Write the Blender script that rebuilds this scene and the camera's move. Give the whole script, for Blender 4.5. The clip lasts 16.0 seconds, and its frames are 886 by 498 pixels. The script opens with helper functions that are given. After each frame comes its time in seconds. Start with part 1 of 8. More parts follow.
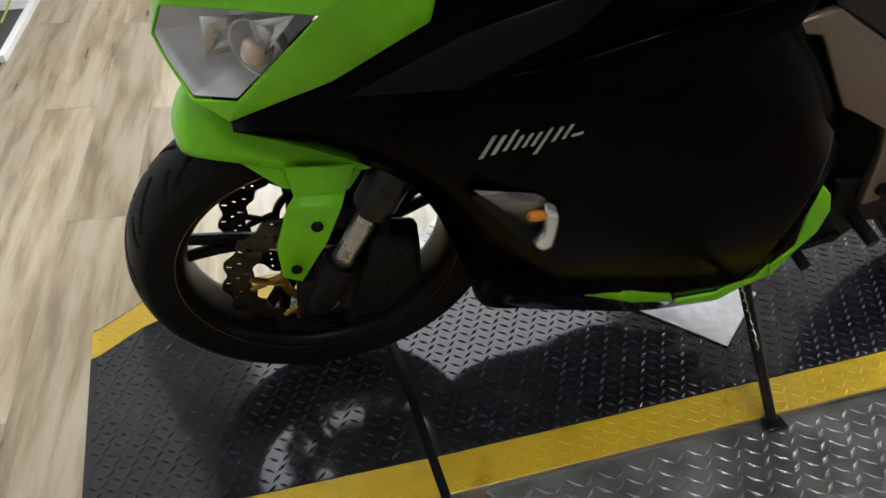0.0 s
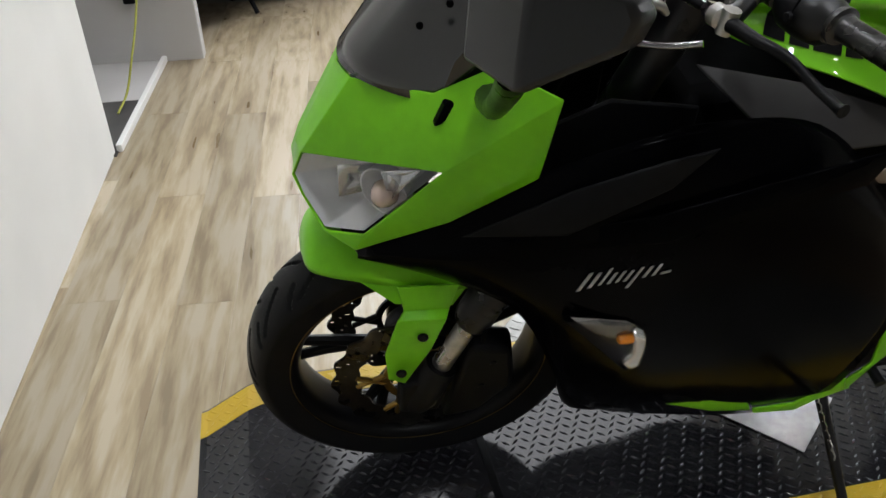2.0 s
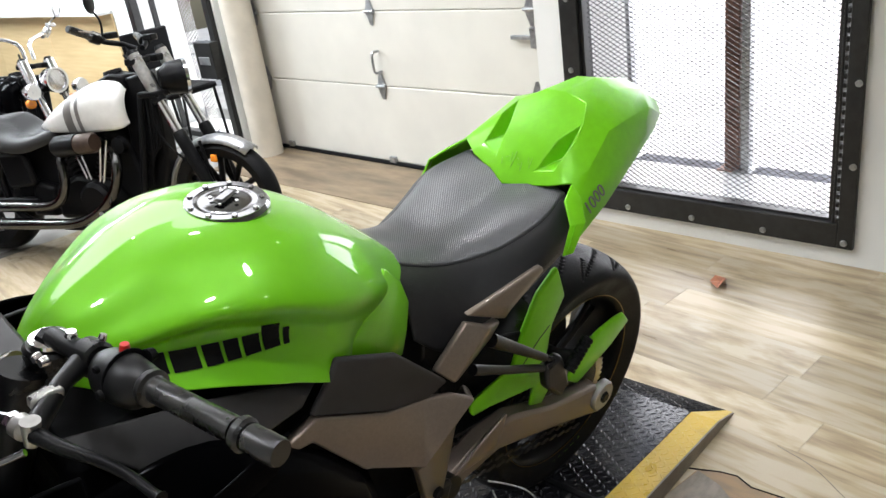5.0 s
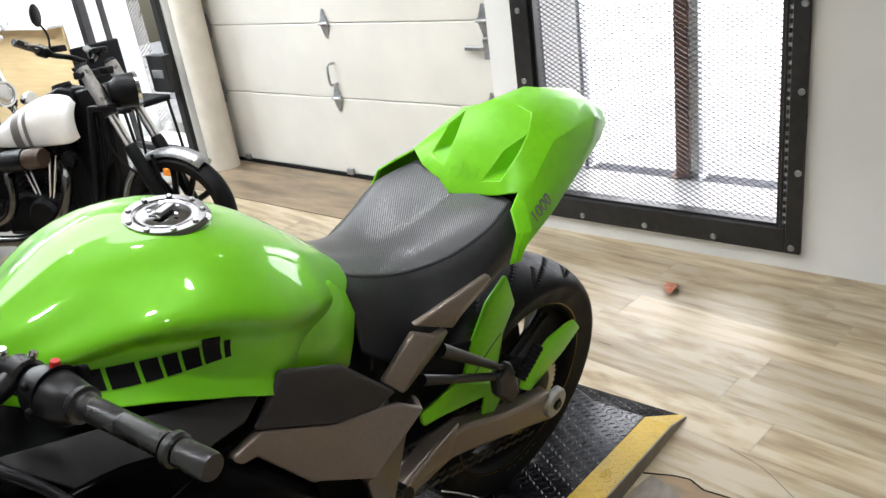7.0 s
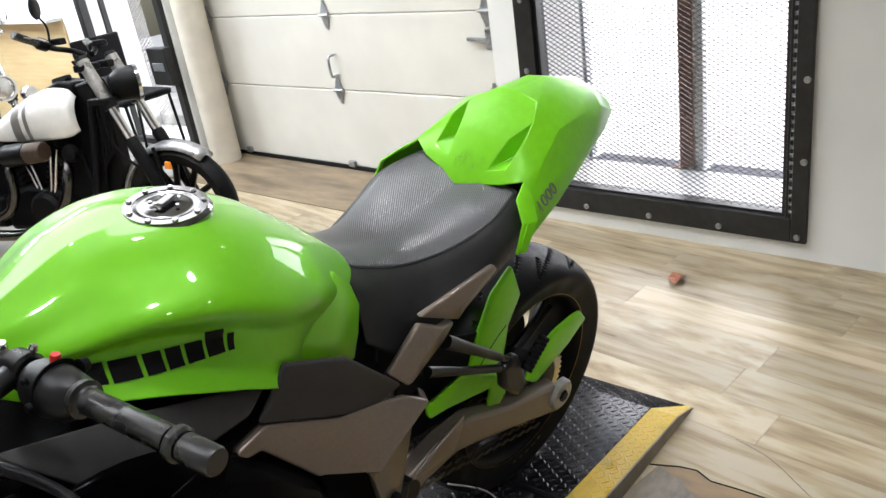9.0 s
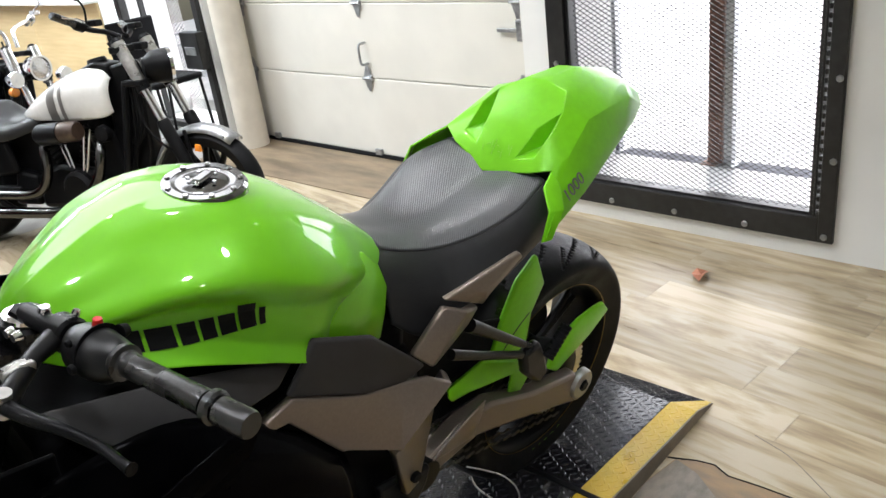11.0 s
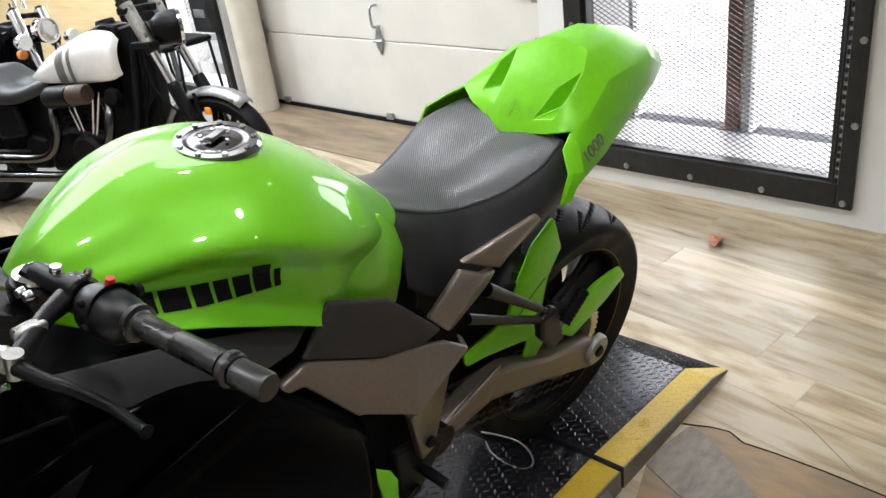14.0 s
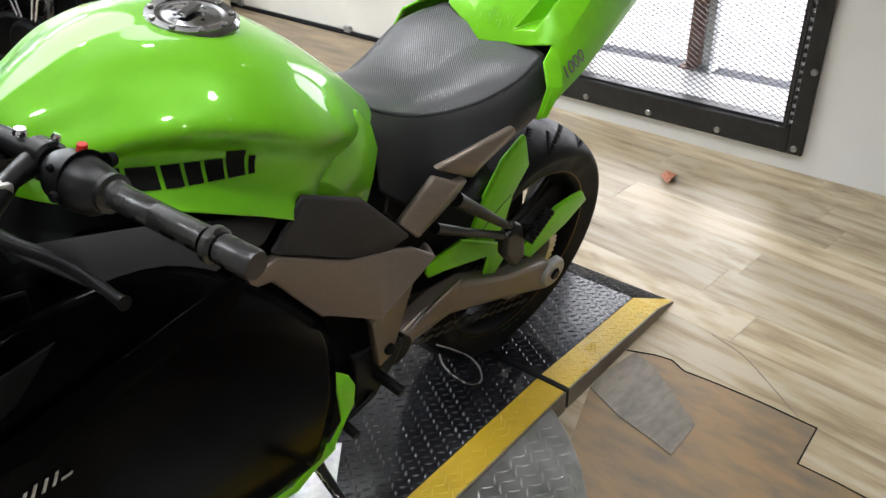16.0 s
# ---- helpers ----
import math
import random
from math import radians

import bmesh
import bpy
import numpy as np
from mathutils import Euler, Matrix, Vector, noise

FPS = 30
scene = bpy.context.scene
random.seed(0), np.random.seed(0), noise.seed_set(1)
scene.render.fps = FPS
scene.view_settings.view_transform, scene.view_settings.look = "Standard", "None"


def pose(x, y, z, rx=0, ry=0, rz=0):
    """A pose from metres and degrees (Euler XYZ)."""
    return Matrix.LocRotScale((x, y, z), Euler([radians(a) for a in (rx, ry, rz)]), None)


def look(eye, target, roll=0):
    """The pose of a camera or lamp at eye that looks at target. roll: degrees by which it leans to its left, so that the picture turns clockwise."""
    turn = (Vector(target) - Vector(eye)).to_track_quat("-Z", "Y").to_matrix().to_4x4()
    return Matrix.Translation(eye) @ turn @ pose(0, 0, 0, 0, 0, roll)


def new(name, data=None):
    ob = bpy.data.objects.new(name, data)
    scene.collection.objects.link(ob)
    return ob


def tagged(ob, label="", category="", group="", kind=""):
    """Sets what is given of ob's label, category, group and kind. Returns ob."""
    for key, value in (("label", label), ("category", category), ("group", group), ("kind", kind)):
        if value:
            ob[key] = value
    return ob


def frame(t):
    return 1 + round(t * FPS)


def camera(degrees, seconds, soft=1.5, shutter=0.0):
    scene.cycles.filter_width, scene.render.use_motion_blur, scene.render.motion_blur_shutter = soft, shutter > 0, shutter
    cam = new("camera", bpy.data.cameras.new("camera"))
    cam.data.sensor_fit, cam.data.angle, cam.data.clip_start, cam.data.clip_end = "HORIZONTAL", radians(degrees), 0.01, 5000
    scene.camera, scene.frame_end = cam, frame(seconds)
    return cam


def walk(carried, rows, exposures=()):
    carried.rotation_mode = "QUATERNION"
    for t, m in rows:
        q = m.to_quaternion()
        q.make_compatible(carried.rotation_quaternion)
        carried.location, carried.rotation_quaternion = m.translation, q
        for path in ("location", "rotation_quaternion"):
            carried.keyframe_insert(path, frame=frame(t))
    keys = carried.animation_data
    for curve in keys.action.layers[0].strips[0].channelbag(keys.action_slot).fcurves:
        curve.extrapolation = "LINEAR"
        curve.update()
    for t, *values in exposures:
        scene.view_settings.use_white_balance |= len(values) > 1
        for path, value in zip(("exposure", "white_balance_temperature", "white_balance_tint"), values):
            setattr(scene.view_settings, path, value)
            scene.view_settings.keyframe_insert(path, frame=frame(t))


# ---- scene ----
cam = camera(57.4, 16.0)
PATH = [
    (0, (0.008, -1.04, 1.091), (0.38, 0.492, -0.14), 0.6),
    (0.5, (-0.04, -1.046, 1.085), (0.207, 0.493, -0.168), 1.3),
    (1, (-0.08, -1.061, 1.099), (0.037, 0.51, -0.134), 0.8),
    (1.5, (-0.078, -1.073, 1.143), (0.04, 0.548, -0.022), -0.8),
    (2, (-0.05, -1.08, 1.22), (0.186, 0.571, 0.116), -1.2),
    (2.5, (0.0, -1.085, 1.328), (0.369, 0.625, 0.359), -5.4),
    (3, (0.052, -1.096, 1.362), (0.601, 0.612, 0.479), -6.2),
    (3.5, (0.109, -1.1, 1.368), (0.899, 0.54, 0.54), -8.1),
    (4, (0.153, -1.097, 1.37), (1.109, 0.46, 0.558), -9.3),
    (4.5, (0.185, -1.089, 1.368), (1.317, 0.367, 0.595), -8.6),
    (5, (0.211, -1.084, 1.356), (1.418, 0.292, 0.548), -8.6),
    (5.2, (0.216, -1.087, 1.354), (1.44, 0.272, 0.549), -8.6),
    (7.3, (0.227, -1.106, 1.352), (1.506, 0.208, 0.556), -8.3),
    (7.5, (0.225, -1.104, 1.353), (1.503, 0.21, 0.554), -8.2),
    (8, (0.227, -1.101, 1.35), (1.507, 0.211, 0.551), -8.3),
    (8.5, (0.228, -1.094, 1.345), (1.506, 0.212, 0.533), -8.1),
    (9, (0.233, -1.092, 1.343), (1.502, 0.225, 0.532), -8.8),
    (11.5, (0.208, -1.103, 1.341), (1.424, 0.254, 0.515), -7.7),
    (12, (0.208, -1.099, 1.342), (1.418, 0.259, 0.511), -7.9),
    (12.5, (0.211, -1.096, 1.338), (1.416, 0.262, 0.498), -7.9),
    (13, (0.211, -1.09, 1.335), (1.407, 0.264, 0.477), -7.8),
    (13.5, (0.211, -1.085, 1.333), (1.407, 0.266, 0.47), -7.5),
    (14, (0.215, -1.077, 1.325), (1.392, 0.272, 0.434), -8.0),
    (14.5, (0.204, -1.056, 1.318), (1.393, 0.27, 0.409), -6.9),
    (15, (0.154, -1.058, 1.325), (1.365, 0.253, 0.421), -5.9),
    (15.5, (0.091, -1.068, 1.309), (1.347, 0.117, 0.3), -3.4),
    (16, (0.182, -1.036, 1.287), (1.394, 0.155, 0.232), -2.1),
]
walk(cam, [(t, look(eye, target, roll)) for t, eye, target, roll in PATH], [(0,0.0),(2.0,-0.15),(3.0,0.03),(4.0,0.14),(5.0,0.18),(16,0.16)])

# ---- world, lamps, exposure ----
world = bpy.data.worlds.new("sky")
scene.world = world
world.use_nodes = True
wn = world.node_tree
sky = wn.nodes.new("ShaderNodeTexSky")
sky.sky_type = 'NISHITA'
sky.sun_disc = False
sky.sun_elevation, sky.sun_rotation = radians(40), radians(120)
wn.links.new(sky.outputs[0], wn.nodes["Background"].inputs[0])
wn.nodes["Background"].inputs[1].default_value = 0.12


def lamp(name, kind, m, energy, size, color=(1, 1, 1), spot=None, size_y=None):
    data = bpy.data.lights.new(name, kind)
    data.energy, data.color = energy, color
    if kind == 'AREA':
        data.size = size
        if size_y:
            data.shape, data.size_y = 'RECTANGLE', size_y
    else:
        data.shadow_soft_size = size
    if spot:
        data.spot_size, data.spot_blend = radians(spot), 0.6
    ob = new(name, data)
    ob.matrix_world = m
    return ob


# first six: ceiling spots over the bay, as their glints on the tank show
# last four: unseen fills added to brighten the door, east wall and bike's left
SPOTS = [(-0.35, 0.1, 46), (0.45, -0.75, 46), (1.2, -0.6, 32), (0.7, 1.15, 76), (1.4, 0.95, 72), (2.1, 1.5, 80), (1.95, 2.75, 88), (2.35, 0.1, 45), (0.2, -2.1, 90), (1.3, -2.1, 85)]
for sx, sy, power in SPOTS:
    lamp("ceiling_and_fill_spot", 'SPOT', look((sx, sy, 2.62), (sx, sy + 0.15, 0)), power, 0.06, (0.925, 0.95, 1), 96)
# an unseen wide area lamp, added for the ceiling's brightness beyond the bay
lamp("ceiling_glow_fill", 'AREA', look((0.75, 2.75, 2.93), (0.75, 2.75, 0)), 72, 2.9, (0.93, 0.95, 1), None, 2.3)
# unseen area lamps added to brighten the far part of the showroom
for tx, ty in ((0.2, 5.2), (1.7, 5.0), (1.0, 7.6)):
    lamp("far_fill_light", 'AREA', look((tx, ty, 2.7), (tx, ty, 0)), 105, 1.2, (0.86, 0.94, 1), None, 0.2)
# daylight of the sky in the openings
SUN = lamp("sun", 'SUN', look((6, 2, 6), (3, 0.5, 0)), 2.0, 0.01, (1, 0.97, 0.92))
SUN.data.angle = radians(2)


# ---- materials ----
def material(name, base, rough=0.5, metal=0.0, coat=0.0, var=0.0, scale=20.0, bump=0.0, bump_scale=200.0, rough_var=0.0, stretch=(1, 1, 1), spec=0.5, second=None, ramp=(0.4, 0.65), transmission=0.0, emit=0.0, rand=0.0):
    """Principled surface with mottling at two scales, roughness wear and fine relief."""
    m = bpy.data.materials.new(name)
    m.use_nodes = True
    nt = m.node_tree
    N, Lk = nt.nodes, nt.links
    p = N["Principled BSDF"]
    p.inputs["Base Color"].default_value = (*base, 1)
    p.inputs["Roughness"].default_value = rough
    p.inputs["Metallic"].default_value = metal
    p.inputs["Coat Weight"].default_value = coat
    p.inputs["Coat Roughness"].default_value = 0.04
    p.inputs["Specular IOR Level"].default_value = spec
    p.inputs["Transmission Weight"].default_value = transmission
    if emit:
        p.inputs["Emission Color"].default_value = (*base, 1)
        p.inputs["Emission Strength"].default_value = emit
    if not (var or bump or rough_var or second or rand):
        return m
    co = N.new("ShaderNodeTexCoord")
    mp = N.new("ShaderNodeMapping")
    mp.inputs["Scale"].default_value = stretch
    Lk.new(co.outputs["Object"], mp.inputs["Vector"])
    big = N.new("ShaderNodeTexNoise")
    big.inputs["Scale"].default_value, big.inputs["Detail"].default_value = scale * 0.25, 4
    fine = N.new("ShaderNodeTexNoise")
    fine.inputs["Scale"].default_value, fine.inputs["Detail"].default_value = scale, 6
    Lk.new(mp.outputs[0], big.inputs["Vector"])
    Lk.new(mp.outputs[0], fine.inputs["Vector"])
    mixf = N.new("ShaderNodeMath")
    mixf.operation = 'MULTIPLY_ADD'
    Lk.new(fine.outputs[0], mixf.inputs[0])
    mixf.inputs[1].default_value = 0.5
    half = N.new("ShaderNodeMath")
    half.operation = 'MULTIPLY'
    half.inputs[1].default_value = 0.5
    Lk.new(big.outputs[0], half.inputs[0])
    Lk.new(half.outputs[0], mixf.inputs[2])
    cr = N.new("ShaderNodeValToRGB")
    cr.color_ramp.elements[0].position, cr.color_ramp.elements[1].position = ramp
    lo = second if second else tuple(max(0, c * (1 - var)) for c in base)
    hi = base if second else tuple(min(1, c * (1 + var)) for c in base)
    cr.color_ramp.elements[0].color, cr.color_ramp.elements[1].color = (*lo, 1), (*hi, 1)
    Lk.new(mixf.outputs[0], cr.inputs[0])
    col = cr.outputs[0]
    if rand:
        oi = N.new("ShaderNodeObjectInfo")
        hs = N.new("ShaderNodeHueSaturation")
        mr = N.new("ShaderNodeMapRange")
        mr.inputs[3].default_value, mr.inputs[4].default_value = 1 - rand, 1 + rand
        Lk.new(oi.outputs["Random"], mr.inputs[0])
        Lk.new(mr.outputs[0], hs.inputs["Value"])
        Lk.new(col, hs.inputs["Color"])
        col = hs.outputs[0]
    Lk.new(col, p.inputs["Base Color"])
    if rough_var:
        mr2 = N.new("ShaderNodeMapRange")
        mr2.inputs[1].default_value, mr2.inputs[2].default_value = 0.3, 0.7
        mr2.inputs[3].default_value, mr2.inputs[4].default_value = max(0.02, rough - rough_var), min(1, rough + rough_var)
        Lk.new(big.outputs[0], mr2.inputs[0])
        Lk.new(mr2.outputs[0], p.inputs["Roughness"])
    if bump:
        bt = N.new("ShaderNodeTexNoise")
        bt.inputs["Scale"].default_value, bt.inputs["Detail"].default_value = bump_scale, 3
        Lk.new(mp.outputs[0], bt.inputs["Vector"])
        bp = N.new("ShaderNodeBump")
        bp.inputs["Strength"].default_value, bp.inputs["Distance"].default_value = bump, 0.002
        Lk.new(bt.outputs[0], bp.inputs["Height"])
        Lk.new(bp.outputs[0], p.inputs["Normal"])
    return m


GREEN = material("lime_green_lacquer", (0.172, 0.545, 0.010), 0.42, 0.12, 0.9, 0.03, 40, 0.0, 600, 0.03, spec=0.2)
GREEN.node_tree.nodes["Principled BSDF"].inputs["Coat Roughness"].default_value = 0.035
GREEN_MATT = material("lime_green_plastic", (0.175, 0.56, 0.010), 0.34, 0.05, 0.2, 0.05, 60, 0.05, 500, 0.05, spec=0.2)
BLACK = material("gloss_black_lacquer", (0.0012, 0.0012, 0.0015), 0.16, 0.0, 0.0, 0.2, 40, 0.0, 300, 0.04, spec=0.022)
SATIN = material("satin_black_plastic", (0.005, 0.005, 0.0054), 0.33, 0.0, 0.0, 0.2, 80, 0.12, 900, 0.08, spec=0.34)
MATT = material("matt_black_plastic", (0.004, 0.004, 0.0045), 0.65, 0.0, 0.0, 0.2, 80, 0.2, 900, 0.08, spec=0.1)
GREY_PL = material("dark_grey_plastic", (0.005, 0.005, 0.0055), 0.36, 0.0, 0.0, 0.1, 80, 0.12, 1200, 0.05, spec=0.38)
GREY_MID = material("mid_grey_plastic", (0.028, 0.0265, 0.0265), 0.5, 0, 0, 0.1, 60, 0.25, 900, 0.06, spec=0.3)
RUBBER = material("tyre_rubber", (0.0042, 0.0042, 0.0047), 0.5, 0.0, 0.0, 0.25, 60, 0.2, 700, 0.12, spec=0.14)
GRIP = material("grip_rubber", (0.008, 0.0078, 0.0076), 0.28, 0.0, 0.0, 0.2, 90, 0.15, 900, 0.08, spec=0.7)
BRONZE = material("bronze_grey_frame_paint", (0.195, 0.158, 0.127), 0.34, 0.6, 0.1, 0.08, 700, 0.06, 900, 0.05)
CHROME = material("chrome", (0.75, 0.75, 0.77), 0.08, 1.0, 0, 0.05, 20, 0, 100, 0.04)
STEEL = material("brushed_steel", (0.45, 0.44, 0.42), 0.3, 1.0, 0, 0.15, 60, 0.1, 300, 0.1)
CHAINSTEEL = material("oiled_chain_steel", (0.06, 0.057, 0.053), 0.4, 0.8, 0, 0.2, 60)
ALU = material("cast_aluminium", (0.38, 0.38, 0.38), 0.42, 0.9, 0, 0.15, 60, 0.15, 400, 0.1)
DARKMETAL = material("dark_cast_metal", (0.0045, 0.0045, 0.005), 0.4, 0.15, 0, 0.25, 50, 0.25, 300, 0.1, spec=0.14)
DISC = material("brake_disc_steel", (0.06, 0.055, 0.05), 0.3, 1.0, 0, 0.2, 90, 0.1, 500, 0.1)
GOLD = material("gold_anodised", (0.26, 0.17, 0.05), 0.32, 1.0, 0, 0.1, 60)
SEAT_SIDE = material("seat_vinyl_side", (0.016, 0.016, 0.0165), 0.46, 0, 0, 0.15, 50, 0.3, 1100, 0.06, spec=0.35)
RED = material("red_lacquer", (0.45, 0.012, 0.012), 0.2, 0.1, 0.8, 0.05, 30, 0, 200, 0.03)
BLUE = material("blue_lacquer", (0.012, 0.06, 0.42), 0.2, 0.15, 0.8, 0.06, 30, 0, 200, 0.03)
WHITE_LAC = material("white_lacquer", (0.72, 0.71, 0.68), 0.2, 0.0, 0.8, 0.04, 30, 0, 200, 0.03)
ORANGE = material("amber_lens", (0.8, 0.25, 0.02), 0.2, 0, 0.5)
REDPL = material("red_plastic", (0.6, 0.02, 0.015), 0.35)
DARKCHROME = material("dark_chrome", (0.27, 0.27, 0.275), 0.12, 1.0, 0, 0.1, 30)
SIGNAL = material("signal_reflector", (0.22, 0.21, 0.2), 0.2, 0.8, 0, 0.1, 30)
BRASS = material("reservoir_amber", (0.11, 0.09, 0.035), 0.25, 0.0, 0.5, 0.1, 40)
REFLECT = material("lamp_reflector", (0.7, 0.7, 0.71), 0.22, 0.85, 0, 0.05, 30)
LAMP_GREY = material("lamp_inner_shell", (0.72, 0.72, 0.73), 0.28, 0.2, 0.3, 0.1, 30)
BULB = material("projector_lens", (0.55, 0.42, 0.36), 0.08, 0.4, 1.0)
MARK_BLACK = material("black_vinyl_mark", (0.004, 0.004, 0.004), 0.5, spec=0.15)
MARK_SILVER = material("silver_vinyl_mark", (0.42, 0.42, 0.42), 0.35, 0.5)
MARK_GREY = material("grey_vinyl_mark", (0.15, 0.14, 0.13), 0.35)
MARK_GREEN = material("green_rim_mark", (0.2, 0.5, 0.03), 0.4)
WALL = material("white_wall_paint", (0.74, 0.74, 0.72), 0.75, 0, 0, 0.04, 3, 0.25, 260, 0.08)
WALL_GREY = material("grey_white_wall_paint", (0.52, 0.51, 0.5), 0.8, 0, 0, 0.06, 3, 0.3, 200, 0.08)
GREYDARK = material("dark_bare_floor", (0.06, 0.058, 0.055), 0.7, 0, 0, 0.2, 8, 0.3, 80, 0.1)
CEIL = material("ceiling_paint", (0.55, 0.54, 0.52), 0.85, 0, 0, 0.06, 2, 0.3, 90)
COLUMN = material("beige_column_paint", (0.62, 0.57, 0.48), 0.7, 0, 0, 0.08, 8, 0.3, 120, 0.08)
DOORPAINT = material("garage_door_cream_paint", (0.68, 0.66, 0.6), 0.5, 0, 0, 0.05, 4, 0.15, 300, 0.1)
GALV = material("galvanised_steel", (0.42, 0.43, 0.44), 0.38, 0.9, 0, 0.2, 60, 0.1, 200, 0.12)
IRON = material("black_iron_paint", (0.018, 0.018, 0.018), 0.4, 0.2, 0, 0.3, 30, 0.3, 120, 0.12)
RUST = material("rusty_brown_post", (0.16, 0.075, 0.05), 0.7, 0.2, 0, 0.35, 20, 0.4, 90, 0.1)
CONCRETE = material("worn_concrete", (0.34, 0.33, 0.31), 0.34, 0, 0, 0.2, 6, 0.2, 60, 0.12, second=(0.17, 0.16, 0.148), ramp=(0.35, 0.62))
SILLPAINT = material("worn_brown_sill", (0.24, 0.18, 0.115), 0.6, 0, 0, 0.2, 9, 0.4, 60, 0.12, second=(0.11, 0.08, 0.05), ramp=(0.35, 0.62), stretch=(2, 0.5, 1))
PLY = material("pale_plywood", (0.66, 0.5, 0.28), 0.55, 0, 0, 0.1, 8, 0.1, 60, 0.1, second=(0.52, 0.37, 0.18), ramp=(0.3, 0.7), stretch=(1, 0.35, 5))
YELLOW = material("worn_yellow_paint", (0.44, 0.29, 0.011), 0.36, 0, 0, 0.2, 18, 0.25, 200, 0.12, second=(0.26, 0.165, 0.01), ramp=(0.22, 0.46))
TREAD = material("black_painted_tread_plate", (0.007, 0.007, 0.009), 0.10, 0.0, 0.0, 0.4, 14, 0.015, 90, 0.05, second=(0.016, 0.016, 0.018), ramp=(0.4, 0.7), spec=0.5)
TREADTOP = material("worn_tread_bar", (0.020, 0.020, 0.023), 0.24, 0.0, 0, 0.5, 30, 0.1, 300, 0.1, second=(0.010, 0.010, 0.012), ramp=(0.4, 0.62), spec=0.3)
ALUPLATE = material("aluminium_tread_plate", (0.29, 0.285, 0.275), 0.42, 0.8, 0, 0.2, 14, 0.2, 150, 0.12, second=(0.14, 0.135, 0.125), ramp=(0.35, 0.6))
CORD = material("yellow_green_cord", (0.35, 0.36, 0.04), 0.5)
OUTLET = material("cream_outlet_plate", (0.6, 0.5, 0.36), 0.5, 0, 0, 0.05)
RUSTBROWN = material("brown_filter_mesh", (0.05, 0.03, 0.02), 0.45, 0.3, 0, 0.2, 60, 0.2, 500)
DARKBROWN = material("dark_brown_box_paint", (0.045, 0.036, 0.022), 0.55, 0.1, 0, 0.2, 30, 0.2, 200, 0.08)
TAUPE = material("taupe_leather_seat", (0.14, 0.12, 0.108), 0.5, 0, 0, 0.1, 30, 0.2, 400)
LEAF = material("dry_leaf", (0.3, 0.11, 0.055), 0.6, 0, 0, 0.25, 60, 0.2, 200)
GLOWRED = material("red_indicator_lamp", (1, 0.03, 0.01), 0.4, emit=6)
CARD = material("white_board", (0.78, 0.78, 0.76), 0.5, 0, 0, 0.04, 6, 0.05)
CYAN = material("pale_blue_sheet", (0.35, 0.6, 0.65), 0.5)
SHELF = material("grey_steel_shelf", (0.22, 0.22, 0.23), 0.5, 0.5, 0, 0.2, 20)


def clear(name, tint, rough=0.02, see=0.8, gloss=None):
    """A thin sheet: what is behind it tinted, with a gloss that grows at grazing angles."""
    m = bpy.data.materials.new(name)
    m.use_nodes = True
    nt = m.node_tree
    N, Lk = nt.nodes, nt.links
    N.remove(N["Principled BSDF"])
    tr, gl, mx, fr = N.new("ShaderNodeBsdfTransparent"), N.new("ShaderNodeBsdfGlossy"), N.new("ShaderNodeMixShader"), N.new("ShaderNodeLayerWeight")
    tr.inputs[0].default_value = (*tint, 1)
    gl.inputs["Roughness"].default_value = rough
    gl.inputs[0].default_value = (*(gloss or (0.9, 0.9, 0.9)), 1)
    fr.inputs[0].default_value = 0.5
    pw, ad = N.new("ShaderNodeMath"), N.new("ShaderNodeMath")
    pw.operation, ad.operation = 'POWER', 'MULTIPLY_ADD'
    pw.inputs[1].default_value = 4.0
    ad.inputs[1].default_value, ad.inputs[2].default_value = 0.6, 0.035
    Lk.new(fr.outputs["Facing"], pw.inputs[0])
    Lk.new(pw.outputs[0], ad.inputs[0])
    Lk.new(ad.outputs[0], mx.inputs[0])
    Lk.new(tr.outputs[0], mx.inputs[1])
    Lk.new(gl.outputs[0], mx.inputs[2])
    Lk.new(mx.outputs[0], N["Material Output"].inputs[0])
    return m


CLEAR = clear("clear_lens", (0.93, 0.94, 0.95), 0.03, gloss=(0.28, 0.28, 0.28))
SMOKE = clear("smoked_screen", (0.33, 0.265, 0.305), 0.05, gloss=(0.3, 0.3, 0.3))
MIRROR = material("mirror_glass", (0.85, 0.85, 0.85), 0.02, 1.0)


def seat_material():
    """Black vinyl with fine woven ribs."""
    m = material("ribbed_seat_vinyl", (0.046, 0.046, 0.050), 0.38, 0, 0, 0.1, 60, 0, 500, 0.05, spec=0.8)
    N, Lk = m.node_tree.nodes, m.node_tree.links
    co, mp, wv, bp = N.new("ShaderNodeTexCoord"), N.new("ShaderNodeMapping"), N.new("ShaderNodeTexWave"), N.new("ShaderNodeBump")
    mp.inputs["Rotation"].default_value = (0, 0, radians(40))
    wv.inputs["Scale"].default_value = 95
    wv.inputs["Distortion"].default_value = 0.3
    bp.inputs["Strength"].default_value, bp.inputs["Distance"].default_value = 0.5, 0.0008
    Lk.new(co.outputs["Object"], mp.inputs["Vector"])
    Lk.new(mp.outputs[0], wv.inputs["Vector"])
    Lk.new(wv.outputs["Fac"], bp.inputs["Height"])
    Lk.new(bp.outputs[0], N["Principled BSDF"].inputs["Normal"])
    return m


SEAT_TOP = seat_material()


